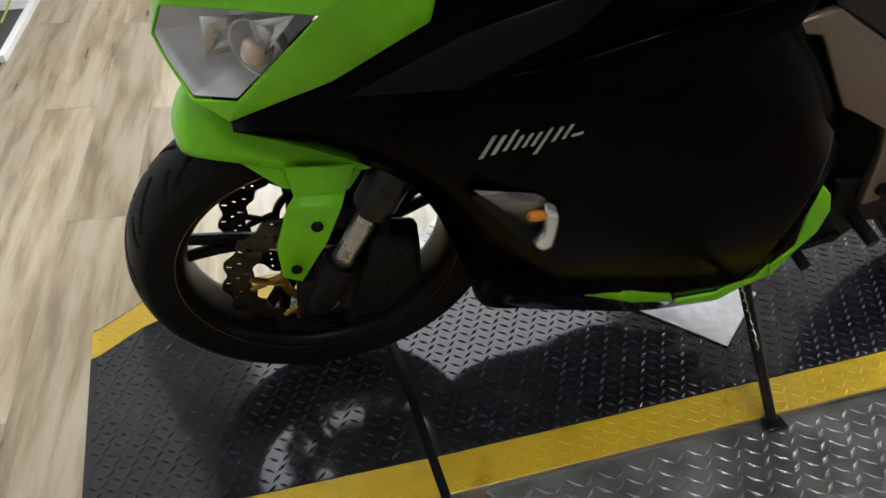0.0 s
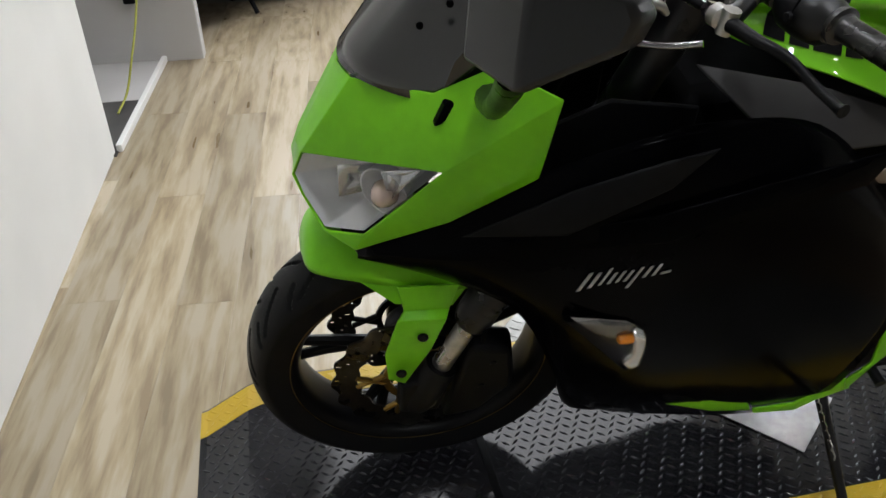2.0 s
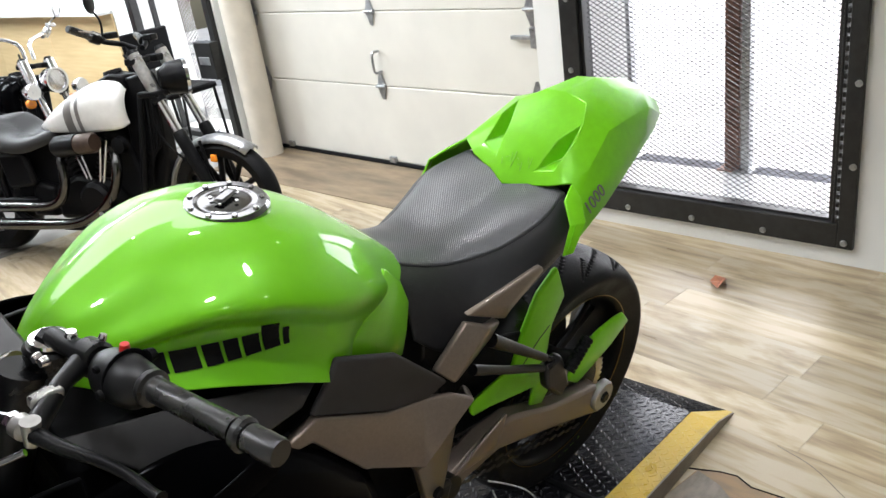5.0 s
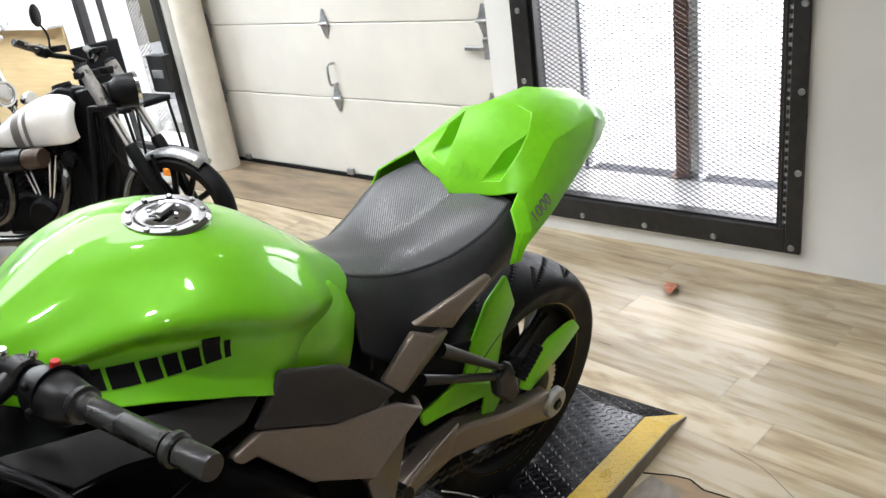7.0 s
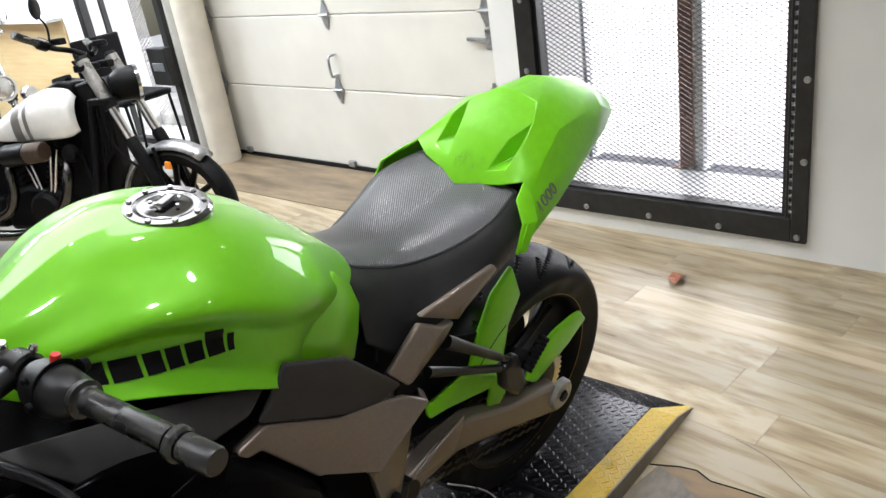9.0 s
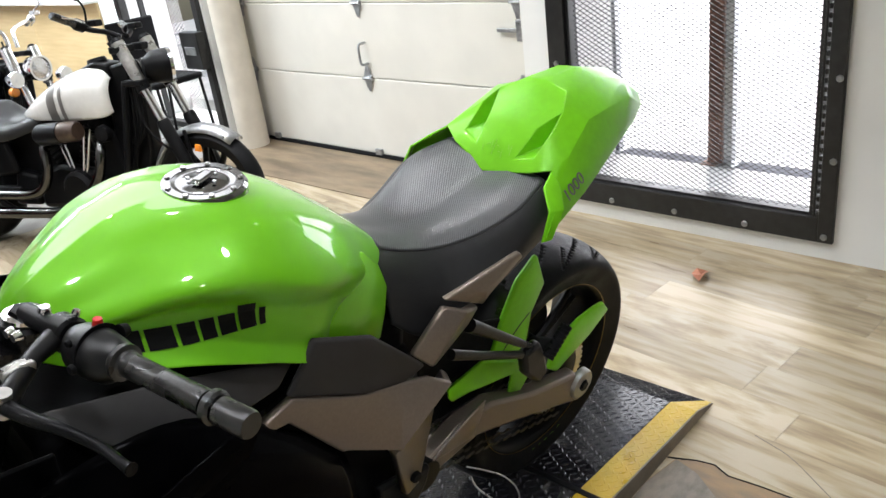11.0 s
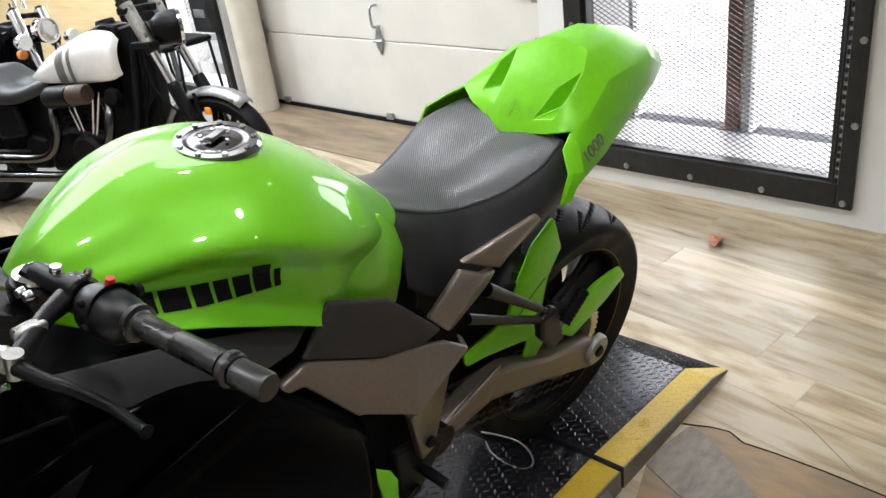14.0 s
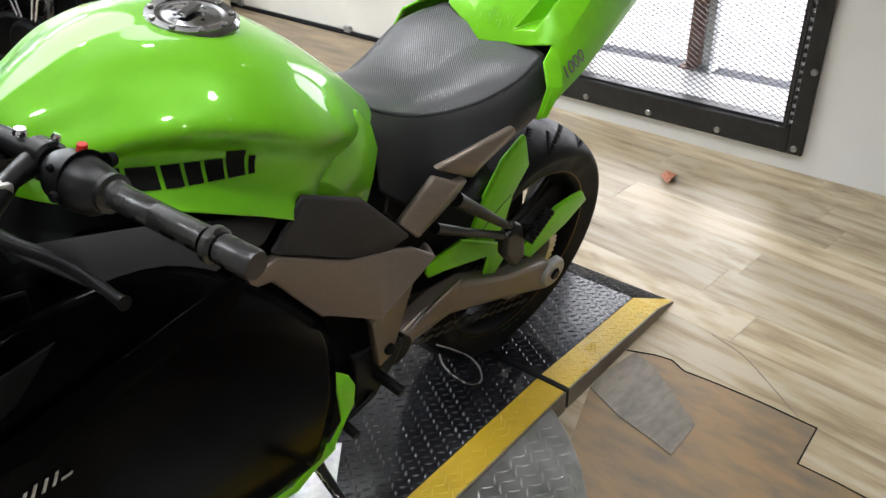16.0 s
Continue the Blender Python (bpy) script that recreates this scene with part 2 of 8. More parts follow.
def plank_material(name, light, mid, dark):
    """Blotched, printed wood grain that runs along each plank and differs from plank to plank."""
    m = bpy.data.materials.new(name)
    m.use_nodes = True
    N, Lk = m.node_tree.nodes, m.node_tree.links
    p = N["Principled BSDF"]
    co, oi, mp = N.new("ShaderNodeTexCoord"), N.new("ShaderNodeObjectInfo"), N.new("ShaderNodeMapping")
    add = N.new("ShaderNodeVectorMath")
    add.operation = 'ADD'
    mul = N.new("ShaderNodeVectorMath")
    mul.operation = 'SCALE'
    mul.inputs[0].default_value = (37, 91, 13)
    Lk.new(oi.outputs["Random"], mul.inputs["Scale"])
    Lk.new(co.outputs["Object"], add.inputs[0])
    Lk.new(mul.outputs[0], add.inputs[1])
    mp.inputs["Scale"].default_value = (13, 1.5, 1)
    Lk.new(add.outputs[0], mp.inputs["Vector"])
    n1, n2 = N.new("ShaderNodeTexNoise"), N.new("ShaderNodeTexNoise")
    n1.inputs["Scale"].default_value, n1.inputs["Detail"].default_value, n1.inputs["Distortion"].default_value = 2.0, 2.5, 0.12
    n2.inputs["Scale"].default_value, n2.inputs["Detail"].default_value = 14, 8
    Lk.new(mp.outputs[0], n1.inputs["Vector"])
    Lk.new(mp.outputs[0], n2.inputs["Vector"])
    mx = N.new("ShaderNodeMath")
    mx.operation = 'MULTIPLY_ADD'
    mx.inputs[1].default_value = 0.16
    Lk.new(n2.outputs[0], mx.inputs[0])
    sc = N.new("ShaderNodeMath")
    sc.operation = 'MULTIPLY'
    sc.inputs[1].default_value = 0.84
    Lk.new(n1.outputs[0], sc.inputs[0])
    Lk.new(sc.outputs[0], mx.inputs[2])
    cr = N.new("ShaderNodeValToRGB")
    e = cr.color_ramp.elements
    e[0].position, e[0].color = 0.36, (*dark, 1)
    e[1].position, e[1].color = 0.59, (*light, 1)
    k = e.new(0.485)
    k.color = (*mid, 1)
    Lk.new(mx.outputs[0], cr.inputs[0])
    hs, mr = N.new("ShaderNodeHueSaturation"), N.new("ShaderNodeMapRange")
    mr.inputs[3].default_value, mr.inputs[4].default_value = 0.80, 1.10
    Lk.new(oi.outputs["Random"], mr.inputs[0])
    Lk.new(mr.outputs[0], hs.inputs["Value"])
    Lk.new(cr.outputs[0], hs.inputs["Color"])
    Lk.new(hs.outputs[0], p.inputs["Base Color"])
    r2 = N.new("ShaderNodeMapRange")
    r2.inputs[3].default_value, r2.inputs[4].default_value = 0.22, 0.42
    Lk.new(n1.outputs[0], r2.inputs[0])
    Lk.new(r2.outputs[0], p.inputs["Roughness"])
    bp = N.new("ShaderNodeBump")
    bp.inputs["Strength"].default_value, bp.inputs["Distance"].default_value = 0.12, 0.001
    Lk.new(n2.outputs[0], bp.inputs["Height"])
    Lk.new(bp.outputs[0], p.inputs["Normal"])
    return m


PLANK = plank_material("worn_wood_plank", (0.415, 0.352, 0.258), (0.35, 0.282, 0.178), (0.235, 0.18, 0.112))

RAILWORN = material("scuffed_brown_side_plate", (0.20, 0.17, 0.125), 0.45, 0.45, 0, 0.2, 16, 0.3, 150, 0.12, second=(0.085, 0.07, 0.05), ramp=(0.32, 0.62))
SCREEN_BASE = material("grey_screen_backing", (0.007, 0.007, 0.008), 0.17, 0, 0, 0.15, 12, 0.0, 900, 0.06, spec=0.9)
PANNIER = material("polished_black_plastic", (0.003, 0.003, 0.0034), 0.22, 0, 0, 0.2, 40, 0, 300, 0.05, spec=0.14)
SOOT = material("dark_exhaust_chrome", (0.09, 0.088, 0.085), 0.2, 1.0, 0, 0.2, 30, 0, 100, 0.08)

# ---- building helpers ----
def mesh_of(bm, name):
    me = bpy.data.meshes.new(name)
    bm.to_mesh(me)
    bm.free()
    return me


def part(name, shape, mat, parent=None, label="", smooth=True, bevel=0.0, solid=0.0, angle=40, m=None):
    """Links a bmesh or mesh as one object, under a thing or a part."""
    me = mesh_of(shape, name) if isinstance(shape, bmesh.types.BMesh) else shape
    ob = new(name, me)
    for mm in (mat if isinstance(mat, (list, tuple)) else [mat]):
        if mm.name not in me.materials:
            me.materials.append(mm)
    if smooth and me.polygons:
        me.polygons.foreach_set("use_smooth", [True] * len(me.polygons))
        if angle < 180:
            me.set_sharp_from_angle(angle=radians(angle))
    if solid:
        md = ob.modifiers.new("thickness", 'SOLIDIFY')
        md.thickness, md.offset = solid, -1
    if bevel:
        md = ob.modifiers.new("rounding", 'BEVEL')
        md.width, md.segments, md.limit_method, md.angle_limit = bevel, 2, 'ANGLE', radians(25)
    if parent:
        ob.parent = parent
    if m is not None:
        ob.matrix_basis = m
    if label:
        ob["label"] = label
    return ob


def thing(name, label, category, m=None, group="", kind=""):
    ob = new(name)
    ob.empty_display_size = 0.05
    if m is not None:
        ob.matrix_basis = m
    return tagged(ob, label, category, group, kind)


def data_mesh(name, verts, faces):
    me = bpy.data.meshes.new(name)
    me.from_pydata([tuple(v) for v in verts], [], faces)
    me.update()
    return me


def spline(pts, n):
    """Catmull-Rom through pts, n steps a span."""
    p = np.array(pts, float)
    p = np.vstack([2 * p[0] - p[1], p, 2 * p[-1] - p[-2]])
    out = []
    for i in range(1, len(p) - 2):
        a, b, c, d = p[i - 1:i + 3]
        for k in range(n):
            t = k / n
            out.append(0.5 * (2 * b + (c - a) * t + (2 * a - 5 * b + 4 * c - d) * t * t + (3 * b - 3 * c + d - a) * t ** 3))
    out.append(p[-2])
    return np.array(out)


def grid_mesh(name, g, close_u=False, close_v=False, flip=False):
    """A mesh of quads from a grid of points g[u][v]."""
    nu, nv = len(g), len(g[0])
    verts = [tuple(v) for row in g for v in row]
    faces = []
    for i in range(nu if close_u else nu - 1):
        for j in range(nv if close_v else nv - 1):
            a, b = i * nv + j, i * nv + (j + 1) % nv
            c, d = ((i + 1) % nu) * nv + (j + 1) % nv, ((i + 1) % nu) * nv + j
            faces.append((a, d, c, b) if flip else (a, b, c, d))
    return data_mesh(name, verts, faces)


def hull(sections, nu=6, nv=5, sides=(-1, 1)):
    """Points of a symmetric skin. sections: (x, ((y, z), ...)) half profiles from the middle of the top outwards and down."""
    rows = []
    for x, prof in sections:
        h = spline(prof, nv)
        if len(sides) == 2:
            pts = [(x, -y, z) for y, z in h[::-1]] + [(x, y, z) for y, z in h[1:]]
        else:
            pts = [(x, sides[0] * y, z) for y, z in h]
        rows.append(pts)
    rows = np.array(rows)
    cols = [spline(rows[:, j], nu) for j in range(rows.shape[1])]
    return np.array(cols).transpose(1, 0, 2)


def facets(name, verts, faces, both=True):
    """Flat-faced panel; with both, its mirror image in y is joined to it along the middle."""
    bm = bmesh.new()
    for s in ((1, -1) if both else (1,)):
        vs = [bm.verts.new((x, y * s, z)) for x, y, z in verts]
        for f in faces:
            bm.faces.new([vs[i] for i in (f if s == 1 else f[::-1])])
    bmesh.ops.remove_doubles(bm, verts=bm.verts, dist=0.0008)
    bmesh.ops.recalc_face_normals(bm, faces=bm.faces)
    return bm


def slab(pts, y0, y1, taper=0.0):
    """A plate with outline pts in the x-z plane, between y0 and y1; taper draws the outline in on the y1 side."""
    bm = bmesh.new()
    cx, cz = sum(p[0] for p in pts) / len(pts), sum(p[1] for p in pts) / len(pts)
    a = [bm.verts.new((x, y0, z)) for x, z in pts]
    b = [bm.verts.new((x + (cx - x) * taper, y1, z + (cz - z) * taper)) for x, z in pts]
    bm.faces.new(a)
    bm.faces.new(b[::-1])
    n = len(pts)
    for i in range(n):
        bm.faces.new((a[i], b[i], b[(i + 1) % n], a[(i + 1) % n]))
    bmesh.ops.recalc_face_normals(bm, faces=bm.faces)
    return bm


def box(x0, x1, y0, y1, z0, z1, bm=None):
    own = bm is None
    bm = bm or bmesh.new()
    v = [bm.verts.new((x, y, z)) for x in (x0, x1) for y in (y0, y1) for z in (z0, z1)]
    for f in ((0, 1, 3, 2), (4, 6, 7, 5), (0, 4, 5, 1), (2, 3, 7, 6), (0, 2, 6, 4), (1, 5, 7, 3)):
        bm.faces.new([v[i] for i in f])
    if own:
        bmesh.ops.recalc_face_normals(bm, faces=bm.faces)
    return bm


def rod(pts, r, seg=12, bm=None, smooth_steps=0, caps=True):
    """A tube along pts; r is one radius or one for each point."""
    bm = bm or bmesh.new()
    p = np.array(pts, float)
    rr = np.full(len(p), r, float) if np.isscalar(r) else np.array(r, float)
    if smooth_steps:
        q = spline(np.column_stack([p, rr]), smooth_steps)
        p, rr = q[:, :3], q[:, 3]
    prev, first = None, None
    ref = None
    for i in range(len(p)):
        d = Vector(p[min(i + 1, len(p) - 1)] - p[max(i - 1, 0)]).normalized()
        if ref is None:
            ref = d.orthogonal().normalized()
        ref = (ref - d * ref.dot(d)).normalized()
        s = d.cross(ref)
        ring = [bm.verts.new(Vector(p[i]) + (ref * math.cos(a) + s * math.sin(a)) * rr[i]) for a in (2 * math.pi * k / seg for k in range(seg))]
        if prev:
            for k in range(seg):
                bm.faces.new((prev[k], prev[(k + 1) % seg], ring[(k + 1) % seg], ring[k]))
        first = first or ring
        prev = ring
    if caps:
        bm.faces.new(first[::-1])
        bm.faces.new(prev)
    return bm


def lathe(profile, n=64, axis="y", bm=None, closed=False):
    """A body of revolution of (radius, height) points about an axis."""
    bm = bm or bmesh.new()
    rings = []
    for k in range(n):
        a = 2 * math.pi * k / n
        c, s = math.cos(a), math.sin(a)
        rings.append([bm.verts.new({"y": (r * c, h, r * s), "z": (r * c, r * s, h), "x": (h, r * c, r * s)}[axis]) for r, h in profile])
    m = len(profile)
    for k in range(n):
        for j in range(m if closed else m - 1):
            bm.faces.new((rings[k][j], rings[(k + 1) % n][j], rings[(k + 1) % n][(j + 1) % m], rings[k][(j + 1) % m]))
    bmesh.ops.remove_doubles(bm, verts=bm.verts, dist=1e-5)
    bmesh.ops.recalc_face_normals(bm, faces=bm.faces)
    return bm


def bolt(parent, at, normal, r=0.006, mat=None, name="bolt", h=0.004):
    bm = lathe(((0, h), (r * 0.75, h), (r, h * 0.5), (r, 0), (0, 0)), 12, "z")
    q = Vector(normal).to_track_quat('Z', 'Y').to_matrix().to_4x4()
    return part(name, bm, mat or STEEL, parent, m=Matrix.Translation(at) @ q)


# ---- the room ----
FLOOR = -0.06


def struct(name, shape, mat, label, m=None, smooth=False, bevel=0.0, category="structure"):
    ob = part(name, shape, mat, None, "", smooth, bevel, m=m)
    return tagged(ob, label, category, kind="structure")


def panel_with_holes(s0, s1, z0, z1, n0, n1, holes):
    """A wall between n0 and n1 (local x), along local y, with rectangular openings through it."""
    bm = bmesh.new()
    ss = sorted({s0, s1, *[v for h in holes for v in h[:2]]})
    zs = sorted({z0, z1, *[v for h in holes for v in h[2:]]})
    ss, zs = [v for v in ss if s0 <= v <= s1], [v for v in zs if z0 <= v <= z1]

    def solid(i, j):
        if i < 0 or j < 0 or i >= len(ss) - 1 or j >= len(zs) - 1:
            return False
        a, b = (ss[i] + ss[i + 1]) / 2, (zs[j] + zs[j + 1]) / 2
        return not any(h[0] < a < h[1] and h[2] < b < h[3] for h in holes)
    vs = {}

    def v(x, s, z):
        return vs.setdefault((x, s, z), bm.verts.new((x, s, z)))
    for i in range(len(ss) - 1):
        for j in range(len(zs) - 1):
            if not solid(i, j):
                continue
            a, b, c, d = ss[i], ss[i + 1], zs[j], zs[j + 1]
            bm.faces.new((v(n0, a, c), v(n0, a, d), v(n0, b, d), v(n0, b, c)))
            bm.faces.new((v(n1, a, c), v(n1, b, c), v(n1, b, d), v(n1, a, d)))
            for di, dj, e in ((-1, 0, ((a, c), (a, d))), (1, 0, ((b, d), (b, c))), (0, -1, ((b, c), (a, c))), (0, 1, ((a, d), (b, d)))):
                if not solid(i + di, j + dj):
                    (p, q), (r, t) = e
                    bm.faces.new((v(n0, p, q), v(n1, p, q), v(n1, r, t), v(n0, r, t)))
    for f in [f for f in bm.verts if not f.link_faces]:
        bm.verts.remove(f)
    bmesh.ops.recalc_face_normals(bm, faces=bm.faces)
    return bm


EAST = pose(2.938, 0, 0, 0, 0, 2.77)       # local x outwards, local y along the wall
WIN = (-0.083, 0.945, 0.105, 1.75)
GAR = (1.172, 3.60, FLOOR - 0.02, 2.3)
SIDE = (3.68, 4.62, 0.02, 1.9)
struct("wall_east", panel_with_holes(-4.2, 12.0, FLOOR - 0.1, 3.0, 0.0, 0.34, [WIN, GAR, SIDE]), WALL, "white painted wall with barred openings and a garage door", EAST)
struct("floor", box(-1.6, 3.6, -4.2, 12.2, FLOOR - 0.12, FLOOR - 0.005), CONCRETE, "worn grey concrete floor under and beyond the planks")
struct("ceiling", box(-1.7, 3.4, -4.3, 12.3, 3.0, 3.12), CEIL, "plain off-white ceiling")
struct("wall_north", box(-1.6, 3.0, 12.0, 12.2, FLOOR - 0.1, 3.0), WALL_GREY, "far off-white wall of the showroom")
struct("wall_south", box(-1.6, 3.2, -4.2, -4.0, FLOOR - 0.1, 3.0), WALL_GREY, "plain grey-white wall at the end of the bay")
# the west side: a white partition, a set-back bay with cords, then a second partition
W1 = pose(-0.832, 0, 0, 0, 0, -0.25)
struct("wall_west", box(-0.12, 0.0, -4.0, 1.655, FLOOR - 0.1, 3.0), WALL, "bright white partition wall", W1, bevel=0.006)
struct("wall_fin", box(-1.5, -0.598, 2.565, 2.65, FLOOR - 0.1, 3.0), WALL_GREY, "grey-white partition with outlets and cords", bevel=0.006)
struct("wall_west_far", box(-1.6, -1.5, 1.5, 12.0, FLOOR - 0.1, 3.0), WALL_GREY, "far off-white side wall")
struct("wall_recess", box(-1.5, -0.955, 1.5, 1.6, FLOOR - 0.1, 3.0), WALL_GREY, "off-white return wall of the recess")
struct("recess_floor", box(-1.5, -0.80, 2.12, 2.563, FLOOR - 0.01, FLOOR + 0.006), WALL_GREY, "pale painted floor of the recess")
struct("recess_mat", box(-1.5, -0.815, 1.62, 2.118, FLOOR - 0.01, FLOOR + 0.005), GREYDARK, "dark bare floor of the recess")
struct("baseboard", box(-0.022, 0, -0.045, 0.862, FLOOR, FLOOR + 0.028), WALL, "low white kerb along the recess", pose(-0.797, 1.70, 0, 0, 0, -2.63), bevel=0.003)

# window opening: iron frame, expanded mesh, what stands behind
win = thing("window_1", "barred window with a black iron frame and expanded metal mesh", "window", EAST, kind="structure")
wf = bmesh.new()
for a in ((-0.136, -0.082, 0.010, 1.83), (-0.070, -0.060, 0.104, 1.75), (0.945, 1.03, 0.010, 1.83), (-0.082, 0.945, 0.010, 0.104), (-0.082, 0.945, 1.75, 1.83)):
    box(-0.022, 0.0, a[0], a[1], a[2], a[3], wf)
for k in range(55):
    box(-0.020, -0.004, -0.082, -0.070, 0.104 + k * 0.030, 0.123 + k * 0.030, wf)
part("window_frame", wf, IRON, win, "black painted angle iron frame", False, 0.004)
inner = bmesh.new()
for a in ((-0.062, -0.045, 0.104, 1.75), (0.93, 0.947, 0.104, 1.75), (-0.045, 0.93, 0.100, 0.114)):
    box(-0.004, 0.05, a[0], a[1], a[2], a[3], inner)
part("angle_iron", inner, IRON, win, "black inner angle", False)
for k in range(4):
    bolt(win, (-0.022, -0.106 + k * 0.286, 0.034), (-1, 0, 0), 0.012, GALV, h=0.007)
for k in range(1, 6):
    bolt(win, (-0.022, -0.12, 0.034 + k * 0.285), (-1, 0, 0), 0.012, GALV, h=0.007)
    bolt(win, (-0.022, 0.99, 0.034 + k * 0.285), (-1, 0, 0), 0.012, GALV, h=0.007)


def expanded_mesh(s0, s1, z0, z1, ds, dz, w, x=0.02):
    """Diamond lattice of flat strands."""
    verts, faces = [], []

    def strand(a, b, c, d):
        n = len(verts)
        L = math.hypot(c - a, d - b)
        ox, oz = -(d - b) / L * w / 2, (c - a) / L * w / 2
        for px, pz in ((a - ox, b - oz), (c - ox, d - oz), (c + ox, d + oz), (a + ox, b + oz)):
            verts.append((x, px, pz))
            verts.append((x + 0.003, px, pz))
        for f in ((0, 2, 4, 6), (7, 5, 3, 1), (0, 1, 3, 2), (4, 5, 7, 6)):
            faces.append(tuple(n + i for i in f))
    nz, ns = int((z1 - z0) / dz), int((s1 - s0) / ds)
    for j in range(nz):
        for i in range(ns):
            a, b = s0 + i * ds, z0 + j * dz
            if (i + j) % 2:
                strand(a, b, a + ds, b + dz)
            else:
                strand(a, b + dz, a + ds, b)
    return data_mesh("mesh", verts, faces)


tagged(part("metal_mesh", expanded_mesh(-0.05, 0.935, 0.105, 1.75, 0.0165, 0.0095, 0.0020), IRON, win, "black expanded metal mesh", False), kind="stuff")
# outside: a paved lip, posts, a pale courtyard
struct("ground_outside", box(0.34, 8.0, -5, 9, FLOOR - 0.1, 0.1), CONCRETE, "pale concrete paving outside", EAST, category="ground")
lipm = material("dusty_window_ledge", (0.11, 0.115, 0.14), 0.8, 0, 0, 0.2, 25, 0.4, 90, second=(0.035, 0.036, 0.05), ramp=(0.38, 0.62))
struct("window_sill", box(0.05, 0.44, -0.2, 1.1, 0.05, 0.102), lipm, "dusty pale ledge behind the mesh", EAST)
for s, w, mt, lb in ((0.447, 0.062, RUST, "rusty brown steel post"), (0.405, 0.034, GALV, "perforated galvanised post"), (0.94, 0.05, GALV, "perforated galvanised post")):
    po = thing("post", lb + " outside the mesh", "post", EAST @ pose(0.36, s, 0.102), "posts outside the window")
    part("shaft", box(0, 0.045, 0, w, 0, 1.9), mt, po, "", False, 0.003)
    part("foot_plate", box(-0.03, 0.075, -0.02, w + 0.02, 0, 0.008), mt, po, "", False)
glow = bpy.data.materials.new("overcast_daylight")
glow.use_nodes = True
gn = glow.node_tree
gn.nodes.remove(gn.nodes["Principled BSDF"])
ge = gn.nodes.new("ShaderNodeEmission")
ge.inputs[0].default_value, ge.inputs[1].default_value = (0.93, 0.94, 1.0, 1), 8.0
gn.links.new(ge.outputs[0], gn.nodes["Material Output"].inputs[0])
struct("backdrop", box(6.0, 6.05, -6, 12, 0.1, 5.0), glow, "plain bright overcast daylight", EAST, category="backdrop")

# garage door, set back in its opening
DOOR = EAST @ pose(0.21, 0, 0)
gar = thing("garage_door", "cream sectional garage door with steel hinges, closed", "garage door", DOOR)
SEAMS = (FLOOR + 0.02, 0.405, 0.812, 1.22, 1.63, 2.04, 2.3)
for z0, z1 in zip(SEAMS, SEAMS[1:]):
    part("panel", box(0.0, 0.04, 1.22, 3.55, z0, z1 - 0.0025), DOORPAINT, gar, "", False, 0.006)
part("bottom_seal", rod(((-0.008, 1.20, FLOOR + 0.012), (-0.008, 3.55, FLOOR + 0.012)), 0.012, 8), MATT, gar, "black rubber seal")


def hinge(s, z, tall=True):
    bm = bmesh.new()
    box(-0.012, 0.0, s - 0.03, s + 0.03, z - 0.012, z + 0.012, bm)
    for sg in (-1, 1):
        v = [bm.verts.new(p) for p in ((-0.006, s - 0.03, z + sg * 0.01), (-0.006, s + 0.03, z + sg * 0.01), (-0.003, s + 0.008, z + sg * 0.075), (-0.003, s - 0.008, z + sg * 0.075))]
        bm.faces.new(v if sg > 0 else v[::-1])
    rod(((-0.016, s - 0.035, z), (-0.016, s + 0.035, z)), 0.008, 8, bm)
    return part("hinge", bm, GALV, gar, "galvanised steel hinge", False, 0, 0.003)


for z in SEAMS[1:5]:
    for s in (1.345, 2.42, 3.49):
        hinge(s, z)
for s in (2.405,):
    part("pull_handle", rod(((-0.004, s, 0.60), (-0.05, s, 0.597), (-0.057, s, 0.55), (-0.05, s, 0.492), (-0.004, s, 0.487)), 0.0075, 8, smooth_steps=4), GALV, gar, "steel pull handle")
lt = bmesh.new()
box(-0.03, 0.0, 1.29, 1.345, 0.64, 0.735, lt)
box(-0.026, -0.010, 1.345, 1.46, 0.678, 0.697, lt)
part("slide_latch", lt, GALV, gar, "steel slide bolt latch", False, 0.003)
for s in (2.42, 3.38):
    part("clip", box(-0.022, -0.002, s - 0.025, s + 0.025, FLOOR + 0.02, FLOOR + 0.055), GALV, gar, "", False, 0.003)
for s in (1.19, 3.575):
    tr = bmesh.new()
    box(-0.06, 0.02, s - 0.012, s + 0.012, FLOOR, 2.3, tr)
    part("track", tr, IRON, gar, "dark steel track", False)
    part("track_foot", box(-0.09, -0.06, s - 0.045, s + 0.045, FLOOR, FLOOR + 0.17), GALV, gar, "", False, 0.003)
struct("door_sill", box(-0.30, 0.20, 1.18, 3.59, FLOOR - 0.004, FLOOR + 0.004), SILLPAINT, "worn brown threshold before the garage door", EAST)
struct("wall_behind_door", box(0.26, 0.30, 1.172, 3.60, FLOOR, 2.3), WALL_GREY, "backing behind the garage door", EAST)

# round column beside the garage door
cl = thing("column", "beige painted round column beside the garage door", "column", EAST @ pose(0.065, 3.46, 0), kind="structure")
part("shaft", lathe(((0.094, FLOOR), (0.094, 3.0)), 40, "z"), COLUMN, cl)

